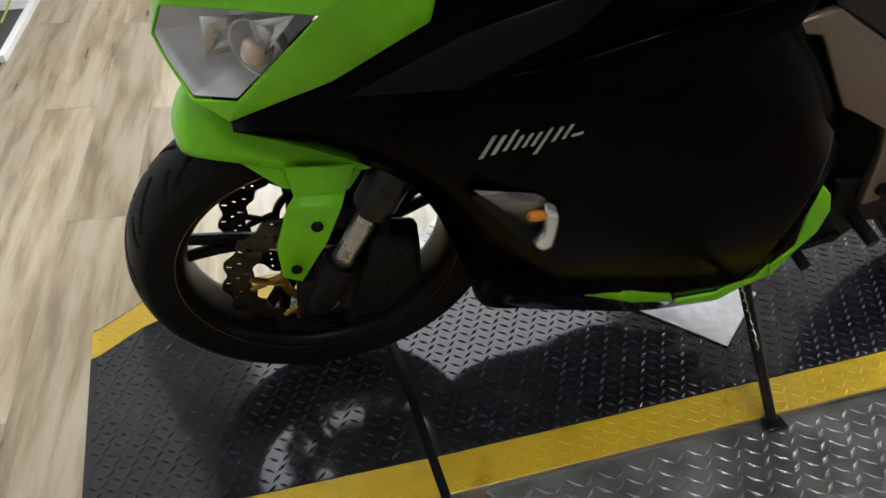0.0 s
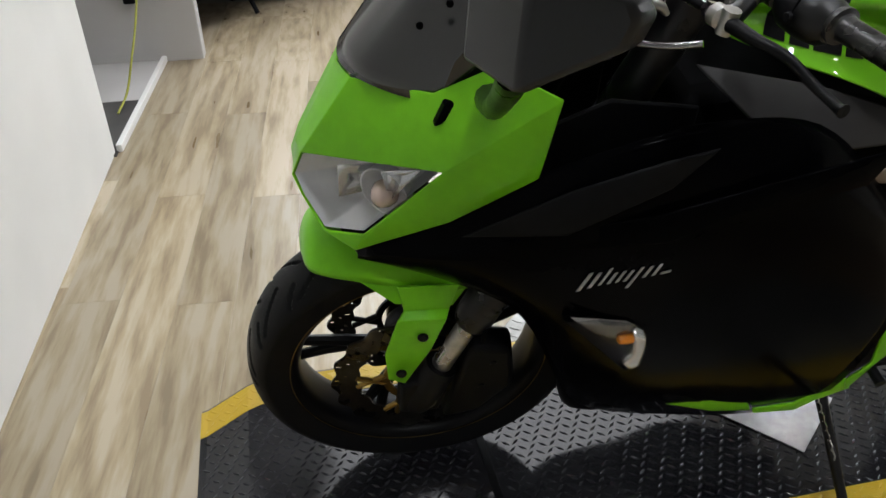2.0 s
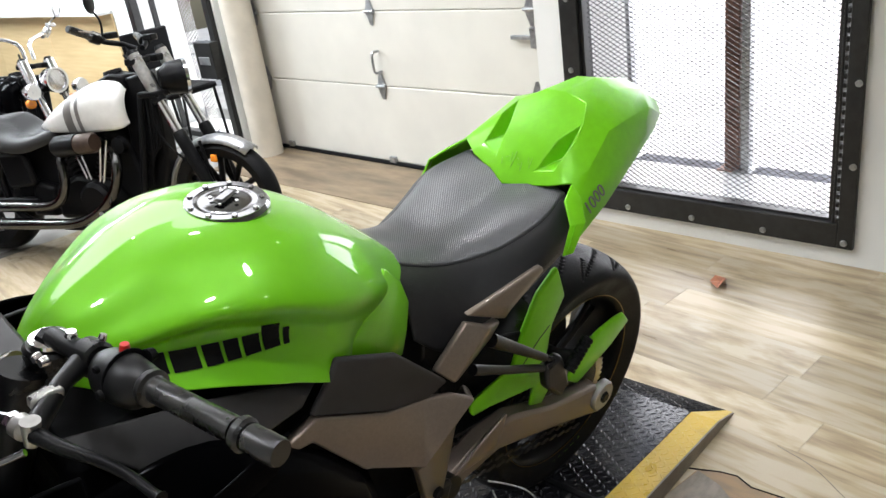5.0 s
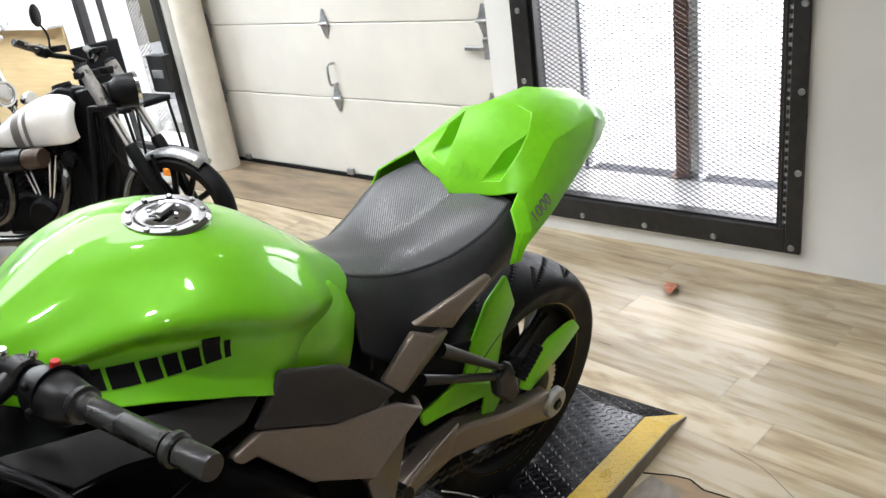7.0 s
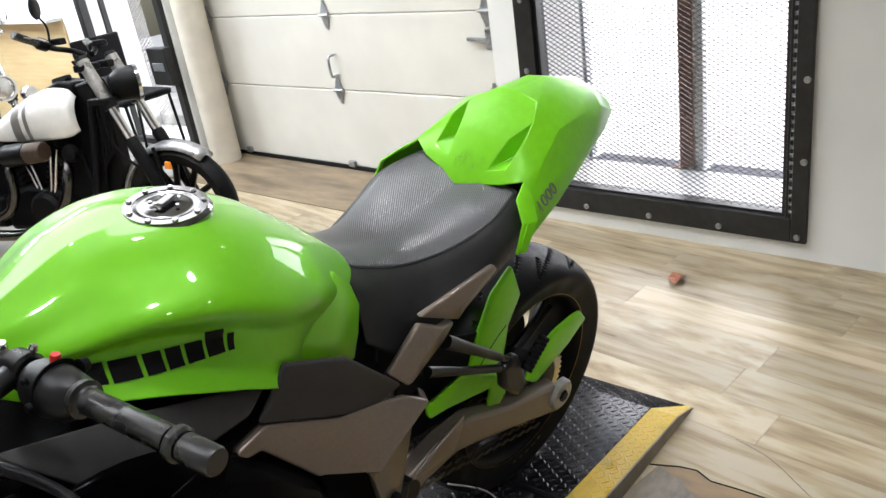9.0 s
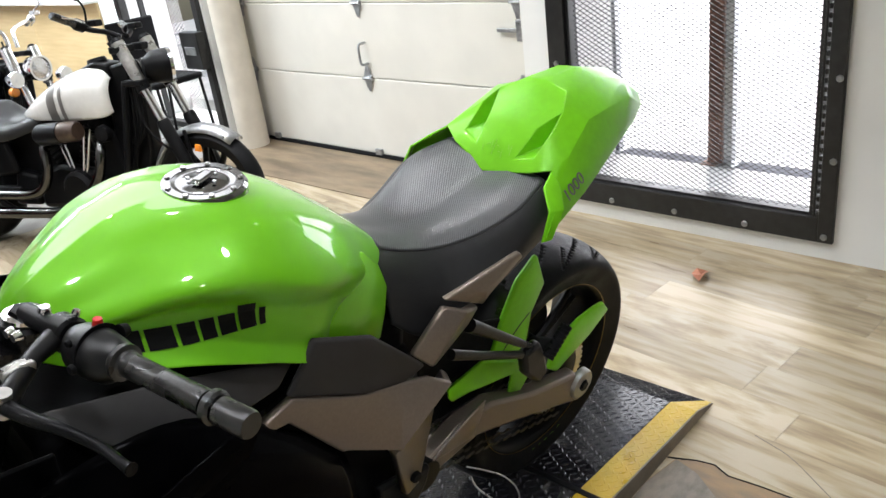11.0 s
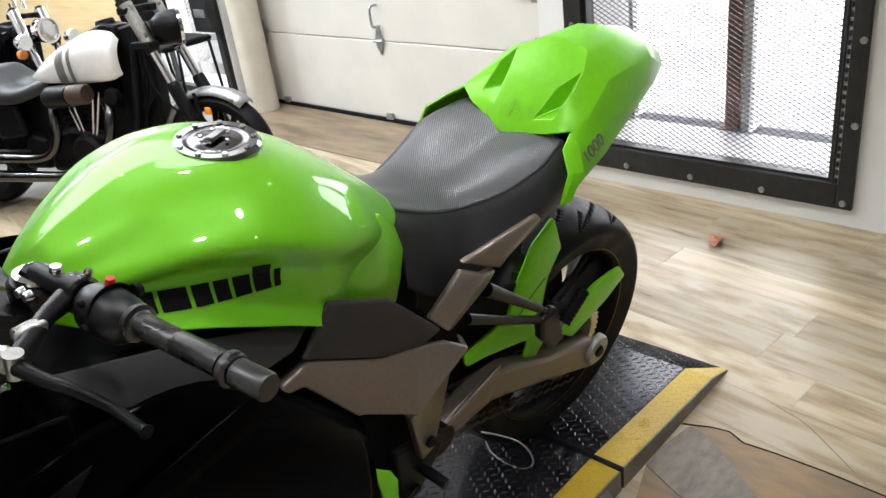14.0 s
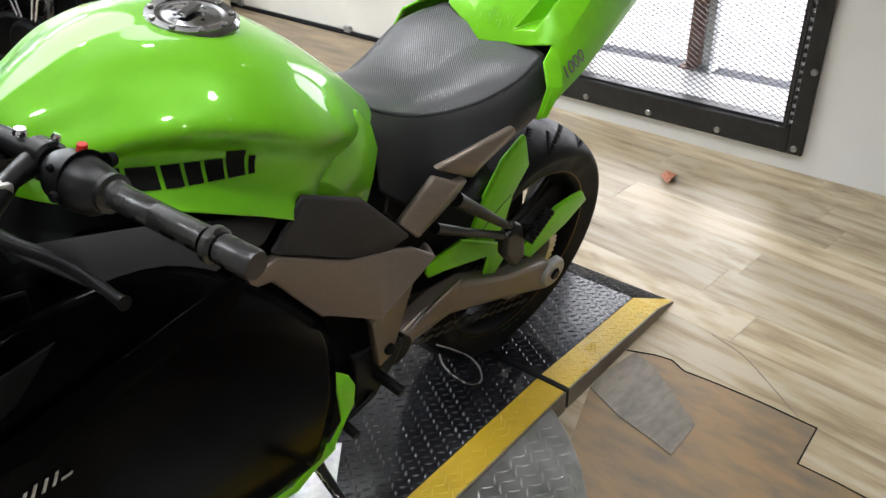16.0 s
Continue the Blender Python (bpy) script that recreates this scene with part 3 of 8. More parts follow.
# the barred side door
sd = thing("door_1", "open black iron mesh door to the bright yard", "door", EAST, kind="structure")
fr = bmesh.new()
for a in ((3.62, 3.68, 0.02, 1.94), (4.60, 4.66, 0.02, 1.94), (3.68, 4.60, 1.88, 1.94), (3.68, 4.60, 0.02, 0.06)):
    box(-0.03, 0.03, a[0], a[1], a[2], a[3], fr)
part("door_frame", fr, IRON, sd, "black iron frame", False, 0.004)
part("lock_box", box(-0.09, -0.03, 3.60, 3.80, 0.46, 0.69), IRON, sd, "black steel lock box", False, 0.006)
part("lock_plate", box(-0.096, -0.09, 3.64, 3.76, 0.55, 0.60), GALV, sd, "worn steel keeper", False, 0.002)
tagged(part("metal_mesh", expanded_mesh(3.9, 4.05, 0.06, 1.88, 0.02, 0.012, 0.004), GALV, sd, "grey expanded mesh strip", False), kind="stuff")
part("upright", box(0.0, 0.03, 4.36, 4.39, 0.06, 1.88), IRON, sd, "", False)

# plywood cladding further along the wall
ply = thing("plywood_panel", "pale yellow plywood cladding on the lower wall", "panel", EAST)
for k in range(3):
    part("sheet", box(-0.018, -0.002, 4.95 + k * 1.22, 6.165 + k * 1.22, FLOOR, 0.86), PLY, ply, "", False, 0.002)
part("shelf_board", box(-0.12, 0.0, 4.95, 8.61, 0.862, 0.885), WALL, ply, "white shelf board on top", False, 0.003)

# planks
SLOPE = pose(0, 0, 0, 0, 0, -2.3)
floor_ob = bpy.data.objects["floor"]
PW, PL = 0.152, 1.22
plank_me = mesh_of(box(-PW / 2 + 0.0003, PW / 2 - 0.0003, -PL / 2 + 0.0006, PL / 2 - 0.0006, -0.004, 0.0), "plank")
plank_me.materials.append(PLANK)
rnd = random.Random(4)


def lay_planks():
    for i in range(-7, 21):
        x = i * PW
        y = -3.15 - rnd.random() * PL
        while y < 3.3:
            ln = min(PL / 2 if rnd.random() < 0.15 else PL, 3.4 - y)
            m = SLOPE @ pose(x, y + ln / 2, FLOOR)
            w = m.translation
            if -1.0 < w.x < 3.16 + 0.05 * w.y and w.y > -3.95 and not (-1.0 < w.x < -0.92 and w.y < 1.5):
                o = new("plank", plank_me)
                o.parent = floor_ob
                o.matrix_basis = m @ Matrix.Diagonal((1, ln / PL, 1, 1))
            y += ln


def polygon_plate(pts, z0, z1):
    bm = bmesh.new()
    a = [bm.verts.new((x, y, z0)) for x, y in pts]
    b = [bm.verts.new((x, y, z1)) for x, y in pts]
    bm.faces.new(a[::-1])
    bm.faces.new(b)
    for i in range(len(pts)):
        bm.faces.new((a[i], a[(i + 1) % len(pts)], b[(i + 1) % len(pts)], b[i]))
    bmesh.ops.recalc_face_normals(bm, faces=bm.faces)
    return bm


BARE = material("bare_orange_underlay", (0.26, 0.17, 0.085), 0.34, 0, 0, 0.2, 11, 0.2, 90, 0.1, second=(0.13, 0.105, 0.08), ramp=(0.35, 0.62), stretch=(3, 1, 1))
GREYWORN = material("grey_worn_veneer", (0.22, 0.19, 0.15), 0.4, 0, 0, 0.2, 12, 0.25, 120, 0.1, second=(0.115, 0.098, 0.078), ramp=(0.35, 0.62), stretch=(2, 4, 1))
bare = [(1.30, -0.31), (1.49, -0.235), (1.56, -0.226), (1.68, -0.24), (1.708, -0.288), (1.716, -0.327), (1.698, -0.374), (1.708, -0.452), (1.716, -0.562), (1.718, -0.696), (1.585, -0.708), (1.589, -0.79), (1.585, -0.9), (1.2, -1.05), (0.7, -1.0), (0.9, -0.7), (1.1, -0.45), (1.25, -0.36)]
tagged(part("floor_patch", polygon_plate(bare, FLOOR - 0.003, FLOOR + 0.0012), BARE, None, "", False), "patch where the top layer of the floor has flaked off", "floor patch", kind="structure")
frag = [(1.494, -0.234), (1.558, -0.229), (1.68, -0.245), (1.661, -0.314), (1.546, -0.488), (1.427, -0.495), (1.441, -0.427), (1.455, -0.342)]
tagged(part("loose_floor_piece", polygon_plate(frag, FLOOR + 0.0014, FLOOR + 0.0042), GREYWORN, None, "", False), "broken grey piece of plank lying loose on the floor", "floor piece")
edge = [(1.677, -0.221), (1.708, -0.288), (1.718, -0.33), (1.70, -0.374), (1.71, -0.452), (1.718, -0.562), (1.72, -0.697), (1.587, -0.709), (1.59, -0.79), (1.587, -0.9)]
tagged(part("floor_edge", rod([(x, y, FLOOR + 0.001) for x, y in edge], 0.0022, 6), MATT, None), "dark broken edge of the floor layer", "floor edge", kind="structure")
tagged(part("floor_scratch", rod([(1.882, -0.355, FLOOR), (1.854, -0.454, FLOOR), (1.796, -0.549, FLOOR), (1.728, -0.651, FLOOR)], 0.0012, 6, smooth_steps=4), GREYWORN, None), "curved scratch on the planks", "scratch", kind="structure")

# ---- turntable and ramps ----
PLAT = pose(0.78, 0.02, 0, 0, 0, 3.2)


def stud_field(inside, step, length, width, height, top):
    """Raised lozenges in alternating directions, joined."""
    verts, faces = [], []
    for i in range(-70, 71):
        for j in range(-36, 37):
            x, y = (i + 0.5 * (j % 2)) * step, j * step * 0.9
            if not inside(x, y):
                continue
            a = radians(40 if (i + j // 2) % 2 else -40)
            c, s = math.cos(a), math.sin(a)
            n = len(verts)
            for u, v, w in ((-length / 2, 0, 0), (0, -width / 2, 0), (length / 2, 0, 0), (0, width / 2, 0), (-length * 0.3, 0, height), (length * 0.3, 0, height)):
                px, py = x + u * c - v * s, y + u * s + v * c
                verts.append((px, py, top(px, py) + w))
            faces += [(n, n + 1, n + 4), (n + 1, n + 5, n + 4), (n + 1, n + 2, n + 5), (n + 2, n + 3, n + 5), (n + 3, n + 4, n + 5), (n + 3, n, n + 4)]
    return data_mesh("studs", verts, faces)


def slope_at(x):
    """Height of the deck along its length: level in the middle, falling on both ramps, with a steeper lip."""
    d = abs(x) - 0.60
    if d <= 0:
        return 0.0
    return -0.028 * min(d, 0.46) / 0.46 - (0.028 * min(max(0.0, d - 0.46), 0.09) / 0.09)


def skew(x):
    """Sideways offset of the deck's middle line: the front ramp stands slightly askew and its lip is cut at an angle."""
    return 0.025 + 0.07 * max(0.0, -0.6 - x) - 0.40 * max(0.0, -1.03 - x)


def deck(x0, x1, y0, y1, under):
    """A deck piece with the ramp's fall, y0 and y1 functions of x."""
    xs = sorted({x0, x1, *[v for v in (-1.15, -1.06, -1.03, -0.6, 0.6, 1.06) if x0 < v < x1]})
    bm = bmesh.new()
    rows = []
    for x in xs:
        z = slope_at(x)
        rows.append([bm.verts.new(p) for p in ((x, y0(x) + skew(x), z), (x, y1(x) + skew(x), z), (x, y1(x) + skew(x), under), (x, y0(x) + skew(x), under))])
    for a, b in zip(rows, rows[1:]):
        for k in range(4):
            bm.faces.new((a[k], b[k], b[(k + 1) % 4], a[(k + 1) % 4]))
    bm.faces.new(rows[0][::-1])
    bm.faces.new(rows[-1])
    bmesh.ops.recalc_face_normals(bm, faces=bm.faces)
    return bm


HALF = 0.31


def inner_y(x):
    return HALF - 0.077 + 0.06 * max(0.0, x - 1.06) / 0.09


for nm, lb, x0, x1 in (("ramp", "black tread-plate ramp with worn yellow edges under the front wheel", -1.165, -0.604), ("turntable_deck", "black tread-plate turntable deck with yellow edges", -0.596, 0.596), ("ramp", "black tread-plate ramp with worn yellow edges under the rear wheel", 0.604, 1.15)):
    t = thing(nm, lb, "ramp" if nm == "ramp" else "turntable", PLAT, "vehicle turntable")
    part("deck", deck(x0, x1, lambda x: -inner_y(x), lambda x: inner_y(x), FLOOR), TREAD, t, "black painted tread plate", False, 0.002)
    for sg in (-1, 1):
        part("yellow_edge", deck(x0, x1, lambda x: min(sg * HALF, sg * inner_y(x)), lambda x: max(sg * HALF, sg * inner_y(x)), FLOOR + 0.002), [YELLOW], t, "worn yellow painted edge", False, 0.003)
        part("side_rail", deck(x0 + 0.002, x1 - 0.002, lambda x: sg * HALF if sg > 0 else -HALF - 0.004, lambda x: HALF + 0.004 if sg > 0 else -HALF, FLOOR), RAILWORN, t, "scuffed metal side", False)
    tagged(part("tread_pattern", stud_field(lambda x, y: x0 + 0.012 < x < x1 - 0.012 and abs(y - skew(x)) < inner_y(x) - 0.004, 0.0205, 0.0225, 0.0064, 0.0016, lambda x, y: slope_at(x)), TREADTOP, t, "raised worn tread bars", False), kind="stuff")
    tagged(part("edge_tread_pattern", stud_field(lambda x, y: x0 + 0.012 < x < x1 - 0.012 and inner_y(x) + 0.004 < abs(y - skew(x)) < HALF - 0.006, 0.0205, 0.0225, 0.0064, 0.0010, lambda x, y: slope_at(x)), YELLOW, t, "raised yellow tread bars", False), kind="stuff")
for x in (-0.6, 0.6):
    j = thing("rubber_joint", "black rubber strip in the joint of the deck", "joint strip", PLAT @ pose(x, 0, 0), "turntable joints")
    part("strip", box(-0.008, 0.008, 0.021 - HALF, 0.029 + HALF, -0.055, 0.003), MATT, j, "", False, 0.002)
disc = thing("turntable_disc", "round aluminium tread-plate turntable", "turntable", PLAT)
RD = 0.608
part("plate", lathe(((0, -0.007), (RD - 0.003, -0.007), (RD, -0.010), (RD, FLOOR), (0, FLOOR)), 96, "z"), ALUPLATE, disc)
tagged(part("tread_pattern", stud_field(lambda x, y: math.hypot(x, y) < RD - 0.015 and abs(y - 0.025) > HALF + 0.008, 0.027, 0.030, 0.008, 0.0018, lambda x, y: -0.007), ALUPLATE, disc, "raised tread bars", False), kind="stuff")
# the bright plate on the deck below the engine
sheet = [(0.663, 0.044), (0.795, -0.098), (0.93, 0.03), (0.80, 0.17)]
tagged(part("metal_sheet", polygon_plate(sheet, 0.0020, 0.0042), ALU, None, "", False), "bare square metal sheet lying on the deck", "metal sheet")

# ---- the green motorcycle ----
BIKE = thing("sport_motorcycle", "lime green and black faired sport motorcycle on its side stand", "motorcycle", pose(0, 0.075, 0.01, 12.4))
FRONT, REAR = (0.056, 0.0, 0.291), (1.420, 0.0, 0.303)


def tyre_mesh(R, width, rim, grooves, kind):
    """Rounded tyre about the y axis with cut tread grooves."""
    na, nc = 720, 56
    g = []
    for i in range(na):
        a = 2 * math.pi * i / na
        row = []
        for j in range(nc + 1):
            u = -1 + 2 * j / nc
            th = u * radians(118)
            y = width / 2 * math.sin(th) / 1.0 if abs(th) < math.pi / 2 else math.copysign(width / 2 * (1 - 0.16 * (abs(th) - math.pi / 2) / radians(28)), th)
            crown = R - (R - rim) * 0.47
            r = crown + (R - crown) * math.cos(th) if abs(th) < math.pi / 2 else crown + (rim - 0.004 - crown) * (abs(th) - math.pi / 2) / radians(28)
            if kind and abs(u) < 0.62:
                s = a * R
                pitch = 2 * math.pi * R / grooves
                w = abs(y) / (width / 2)
                off = (s + (0.0 if y > 0 else pitch / 2) - kind * pitch * (w ** 1.3)) % pitch
                dist = min(off, pitch - off)
                if dist < 0.0055 and 0.12 < w < 0.82:
                    r -= 0.006 * (1 - (dist / 0.0055) ** 2)
                off2 = (s + (pitch * 0.5 if y > 0 else 0.0) - kind * 0.6 * pitch * (w ** 1.1)) % pitch
                d2 = min(off2, pitch - off2)
                if d2 < 0.0045 and 0.42 < w < 0.86:
                    r -= 0.005 * (1 - (d2 / 0.0045) ** 2)
            row.append((r * math.cos(a), y, r * math.sin(a)))
        g.append(row)
    return grid_mesh("tyre", g, close_u=True)


def rim_mesh(rim, width, spokes, hub, twist, depth):
    bm = lathe(((rim + 0.002, -width / 2), (rim - 0.006, -width / 2 + 0.004), (rim - 0.014, -width / 2 + 0.012), (rim - 0.02, -width * 0.2), (rim - 0.02, width * 0.2), (rim - 0.014, width / 2 - 0.012), (rim - 0.006, width / 2 - 0.004), (rim + 0.002, width / 2), (rim + 0.004, 0.0)), 96, "y", closed=True)
    lathe(((0.012, -hub), (0.05, -hub), (0.055, -hub * 0.7), (0.055, hub * 0.7), (0.05, hub), (0.012, hub)), 32, "y", bm, closed=True)
    return bm


def spoke_mesh(rim, a, twist, half, depth):
    pts, rr = [], []
    for t in (0.0, 0.35, 0.7, 1.0):
        r = 0.045 + (rim - 0.062) * t
        ang = a + twist * t + half * 0.10 * t
        pts.append((r * math.cos(ang), depth * (1 - t), r * math.sin(ang)))
        rr.append(0.013 - 0.004 * t)
    return rod(pts, rr, 8, None, 2, False)


def disc_mesh(r0, r1, petals, holes=True, n=240, thick=0.0045):
    """Petal brake disc with drilled holes."""
    bm = bmesh.new()
    nr = 11
    ring = []
    for i in range(n):
        a = 2 * math.pi * i / n
        edge = 0.0045 * math.cos(petals * a)
        ring.append([[bm.verts.new(((r0 + (r1 - r0) * j / nr + edge * (j / nr if j > nr / 2 else (1 - j / nr) * 0.6)) * math.cos(a), s * thick / 2, (r0 + (r1 - r0) * j / nr + edge * (j / nr if j > nr / 2 else (1 - j / nr) * 0.6)) * math.sin(a))) for s in (-1, 1)] for j in range(nr + 1)])

    def hole(i, j):
        k = i % 10
        return holes and ((k in (1, 2) and j in (2, 3)) or (k in (4, 5) and j in (5, 6)) or (k in (7, 8) and j in (8, 9)))
    for i in range(n):
        p, q = ring[i], ring[(i + 1) % n]
        for j in range(nr):
            if hole(i, j):
                continue
            bm.faces.new((p[j][0], q[j][0], q[j + 1][0], p[j + 1][0]))
            bm.faces.new((p[j][1], p[j + 1][1], q[j + 1][1], q[j][1]))
            if j == 0:
                bm.faces.new((p[0][0], p[0][1], q[0][1], q[0][0]))
            if j == nr - 1:
                bm.faces.new((p[nr][0], q[nr][0], q[nr][1], p[nr][1]))
    return bm


def carrier(parent, y, r0, r1, arms, mat, thick=0.006):
    """Disc carrier: a ring with paired arms."""
    ring = part("disc_carrier", lathe(((r0, -thick / 2), (r0 + 0.012, -thick / 2), (r0 + 0.012, thick / 2), (r0, thick / 2)), 48, "y", closed=True), mat, parent, "bronze disc carrier", m=pose(0, y, 0))
    for k in range(arms):
        a = 2 * math.pi * k / arms
        for d in (-0.16, 0.16):
            part("carrier_arm", rod((((r0 + 0.008) * math.cos(a - d), y, (r0 + 0.008) * math.sin(a - d)), (r1 * math.cos(a + d * 0.7), y, r1 * math.sin(a + d * 0.7))), 0.005, 8), mat, parent)
    return ring


RIMBLACK = material("black_wheel_paint", (0.004, 0.004, 0.0045), 0.4, 0.0, 0.0, 0.2, 40, spec=0.12)


def wheel(name, at, R, width, front):
    rim = 0.222
    w = part(name, rim_mesh(rim, width * 0.86, 5 if front else 5, 0.055, 0.18, 0.0), RIMBLACK, BIKE, "black cast alloy wheel", m=pose(*at))
    for k in range(5):
        for half in (-1, 1):
            part("spoke", spoke_mesh(rim, 2 * math.pi * (k + 0.25) / 5, 0.18, half, 0.0), RIMBLACK, w)
    part("tyre", tyre_mesh(R, width, rim, 17 if front else 15, 0.9 if front else 1.4), RUBBER, w, "black sport tyre with curved grooves", angle=30)
    part("rim_stripe", lathe(((rim - 0.0022, -width * 0.435), (rim - 0.0006, -width * 0.4365), (rim - 0.0006, -width * 0.431), (rim - 0.0022, -width * 0.431)), 96, "y", closed=True), GOLD, w, "thin gold pinstripe")
    for k, a0 in enumerate((150, 155, 160, 165, 262, 268, 274, 280, 286)):
        a = radians(a0)
        bm = bmesh.new()
        r0, r1 = rim + 0.014, rim + 0.021
        q = [bm.verts.new((r * math.cos(b), -width * 0.452, r * math.sin(b))) for r, b in ((r0, a), (r1, a), (r1, a + 0.05), (r0, a + 0.05))]
        bm.faces.new(q)
        part("tyre_mark", bm, MARK_GREEN, w, "green mark bar", False, 0, 0.001)
    axle = lathe(((0, -0.12), (0.014, -0.12), (0.016, -0.117), (0.016, 0.117), (0.014, 0.12), (0, 0.12)), 20, "y")
    part("axle", axle, STEEL, w)
    return w


fw = wheel("front_wheel", FRONT, 0.291, 0.118, True)
for s in (-1, 1):
    d = part("brake_disc", disc_mesh(0.108, 0.150, 18), DISC, fw, "drilled petal brake disc", m=pose(0, s * 0.064, 0), angle=30)
    carrier(fw, s * 0.066, 0.055, 0.112, 6, GOLD if s < 0 else RIMBLACK)
rw = wheel("rear_wheel", REAR, 0.303, 0.186, False)
part("sprocket", disc_mesh(0.075, 0.098, 42, False, 168, 0.006), STEEL, rw, "steel rear sprocket", m=pose(0, -0.1, 0), angle=30)
part("brake_disc", disc_mesh(0.08, 0.120, 16), DISC, rw, "drilled rear brake disc", m=pose(0, 0.105, 0), angle=30)
part("cush_hub", lathe(((0.02, -0.11), (0.07, -0.105), (0.075, -0.06), (0.05, 0.0)), 32, "y"), DARKMETAL, rw)

# fork
RAKE = Vector((0.40, 0, 0.917)).normalized()
for s in (-1, 1):
    base = Vector((0.052, s * 0.098, 0.288))
    top = base + RAKE * 0.78
    leg = part("fork_leg", rod((base - RAKE * 0.03, base, base + RAKE * 0.065, base + RAKE * 0.08), (0.024, 0.03, 0.03, 0.027), 20), DARKMETAL, BIKE, "black fork bottom")
    part("stanchion", rod((base + RAKE * 0.075, base + RAKE * 0.21), 0.0168, 20), STEEL, leg, "worn steel inner tube")
    part("outer_tube", rod((base + RAKE * 0.19, base + RAKE * 0.20, base + RAKE * 0.27, base + RAKE * 0.28, top), (0.027, 0.031, 0.031, 0.027, 0.027), 20), SATIN, leg, "black outer tube")
    part("axle_clamp", slab(((0.01, 0.255), (0.08, 0.25), (0.095, 0.30), (0.07, 0.345), (0.015, 0.335)), s * 0.075, s * 0.115, 0.05), DARKMETAL, leg, "", True, 0.006)
    nut = lathe(((0.0, 0.0), (0.009, 0.0), (0.009, -0.006), (0.017, -0.006), (0.017, 0.004)), 20, "y")
    part("axle_nut", nut, STEEL, leg, "", m=Matrix.Translation((FRONT[0], s * 0.117, FRONT[2])) @ pose(0, 0, 0, 0, 0, 0 if s < 0 else 180))
    cal = part("brake_caliper", slab(((0.082, 0.205), (0.150, 0.215), (0.212, 0.29), (0.202, 0.395), (0.130, 0.412), (0.106, 0.33)), s * 0.06, s * 0.108, 0.08), DARKMETAL, BIKE, "black radial brake caliper", True, 0.01)
    for q in ((0.15, 0.30), (0.168, 0.36)):
        bolt(cal, (q[0], s * 0.106, q[1]), (0, s, 0), 0.006, DARKMETAL)
    part("brake_hose", rod(((0.150, s * 0.09, 0.369), (0.159, s * 0.10, 0.483), (0.210, s * 0.09, 0.596), (0.249, s * 0.07, 0.738)), 0.0045, 8, smooth_steps=5), MATT, cal)
    # green guard on the leg
    gv = [(0.016, 0.112, 0.572), (0.105, 0.112, 0.564), (0.092, 0.112, 0.515), (0.024, 0.112, 0.520), (0.086, 0.126, 0.508), (0.013, 0.126, 0.514), (0.064, 0.124, 0.437), (0.022, 0.118, 0.345), (-0.004, 0.118, 0.361), (-0.008, 0.122, 0.431)]
    gf = [(0, 1, 2, 3), (3, 2, 4, 5), (5, 4, 6, 7, 8, 9)]
    gd = part("fork_guard", facets("g", [(x, s * y, z) for x, y, z in gv], gf, False), GREEN_MATT, BIKE, "lime green plastic fork guard", True, 0.003, 0.005, 20)
    for q in ((0.050, 0.473), (0.016, 0.388)):
        bolt(gd, (q[0], s * 0.127, q[1]), (-0.1, s, 0.1), 0.0085, DARKMETAL)

# fender: wraps the tyre's top
def fender():
    line = ((-0.114, 0.577, -0.113, 0.02, 0.574), (-0.100, 0.602, -0.104, 0.054, 0.568), (-0.070, 0.620, -0.075, 0.076, 0.572), (-0.020, 0.630, -0.03, 0.088, 0.568), (0.03, 0.630, 0.03, 0.096, 0.556), (0.08, 0.614, 0.09, 0.10, 0.548), (0.135, 0.582, 0.13, 0.10, 0.545))
    rows = []
    for cx, cz, ex, ey, ez in spline(line, 4):
        row = []
        for u in np.linspace(-1, 1, 19):
            a = abs(u) * math.pi / 2
            k = 1 - math.cos(a)
            row.append((cx + (ex - cx) * k, math.copysign(ey * math.sin(a), u), cz + (ez - cz) * k))
        rows.append(row)
    return grid_mesh("fender", rows)


fend = part("front_fender", fender(), GREEN_MATT, BIKE, "lime green front mudguard", solid=0.004, angle=180)
for s in (-1, 1):
    v = [(-0.05, 0.082, 0.575), (0.125, 0.1, 0.556), (0.097, 0.110, 0.518), (0.012, 0.108, 0.532)]
    part("fender_flank", facets("fl", [(x, s * y, z) for x, y, z in v], [(0, 1, 2, 3)], False), GREEN_MATT, fend, "", True, 0.004, 0.004, 180)

# nose cowl
CV = [(-0.099, 0, 0.759), (-0.037, 0, 0.876), (-0.023, -0.05, 0.885), (0.064, -0.12, 0.903), (0.191, -0.195, 0.935), (0.174, -0.197, 0.832), (0.079, -0.163, 0.744), (-0.036, -0.112, 0.659), (0.068, -0.172, 0.831), (-0.093, -0.032, 0.764), (-0.025, -0.112, 0.687), (-0.098, -0.048, 0.709), (-0.081, 0, 0.646), (-0.108, -0.03, 0.728), (-0.106, 0, 0.719), (-0.075, -0.082, 0.673), (0.123, -0.165, 0.962), (-0.010, -0.106, 0.800)]
CF = [(0, 9, 2, 1), (9, 17, 3, 2), (17, 8, 4, 16, 3), (8, 6, 5, 4), (8, 10, 7, 6), (13, 9, 0, 14), (11, 13, 14, 12), (15, 11, 12), (10, 15, 7), (7, 15, 12)]
cowl = part("nose_cowl", facets("cowl", CV, CF), GREEN_MATT, BIKE, "lime green nose cowl", True, 0.007, 0.004, 14)
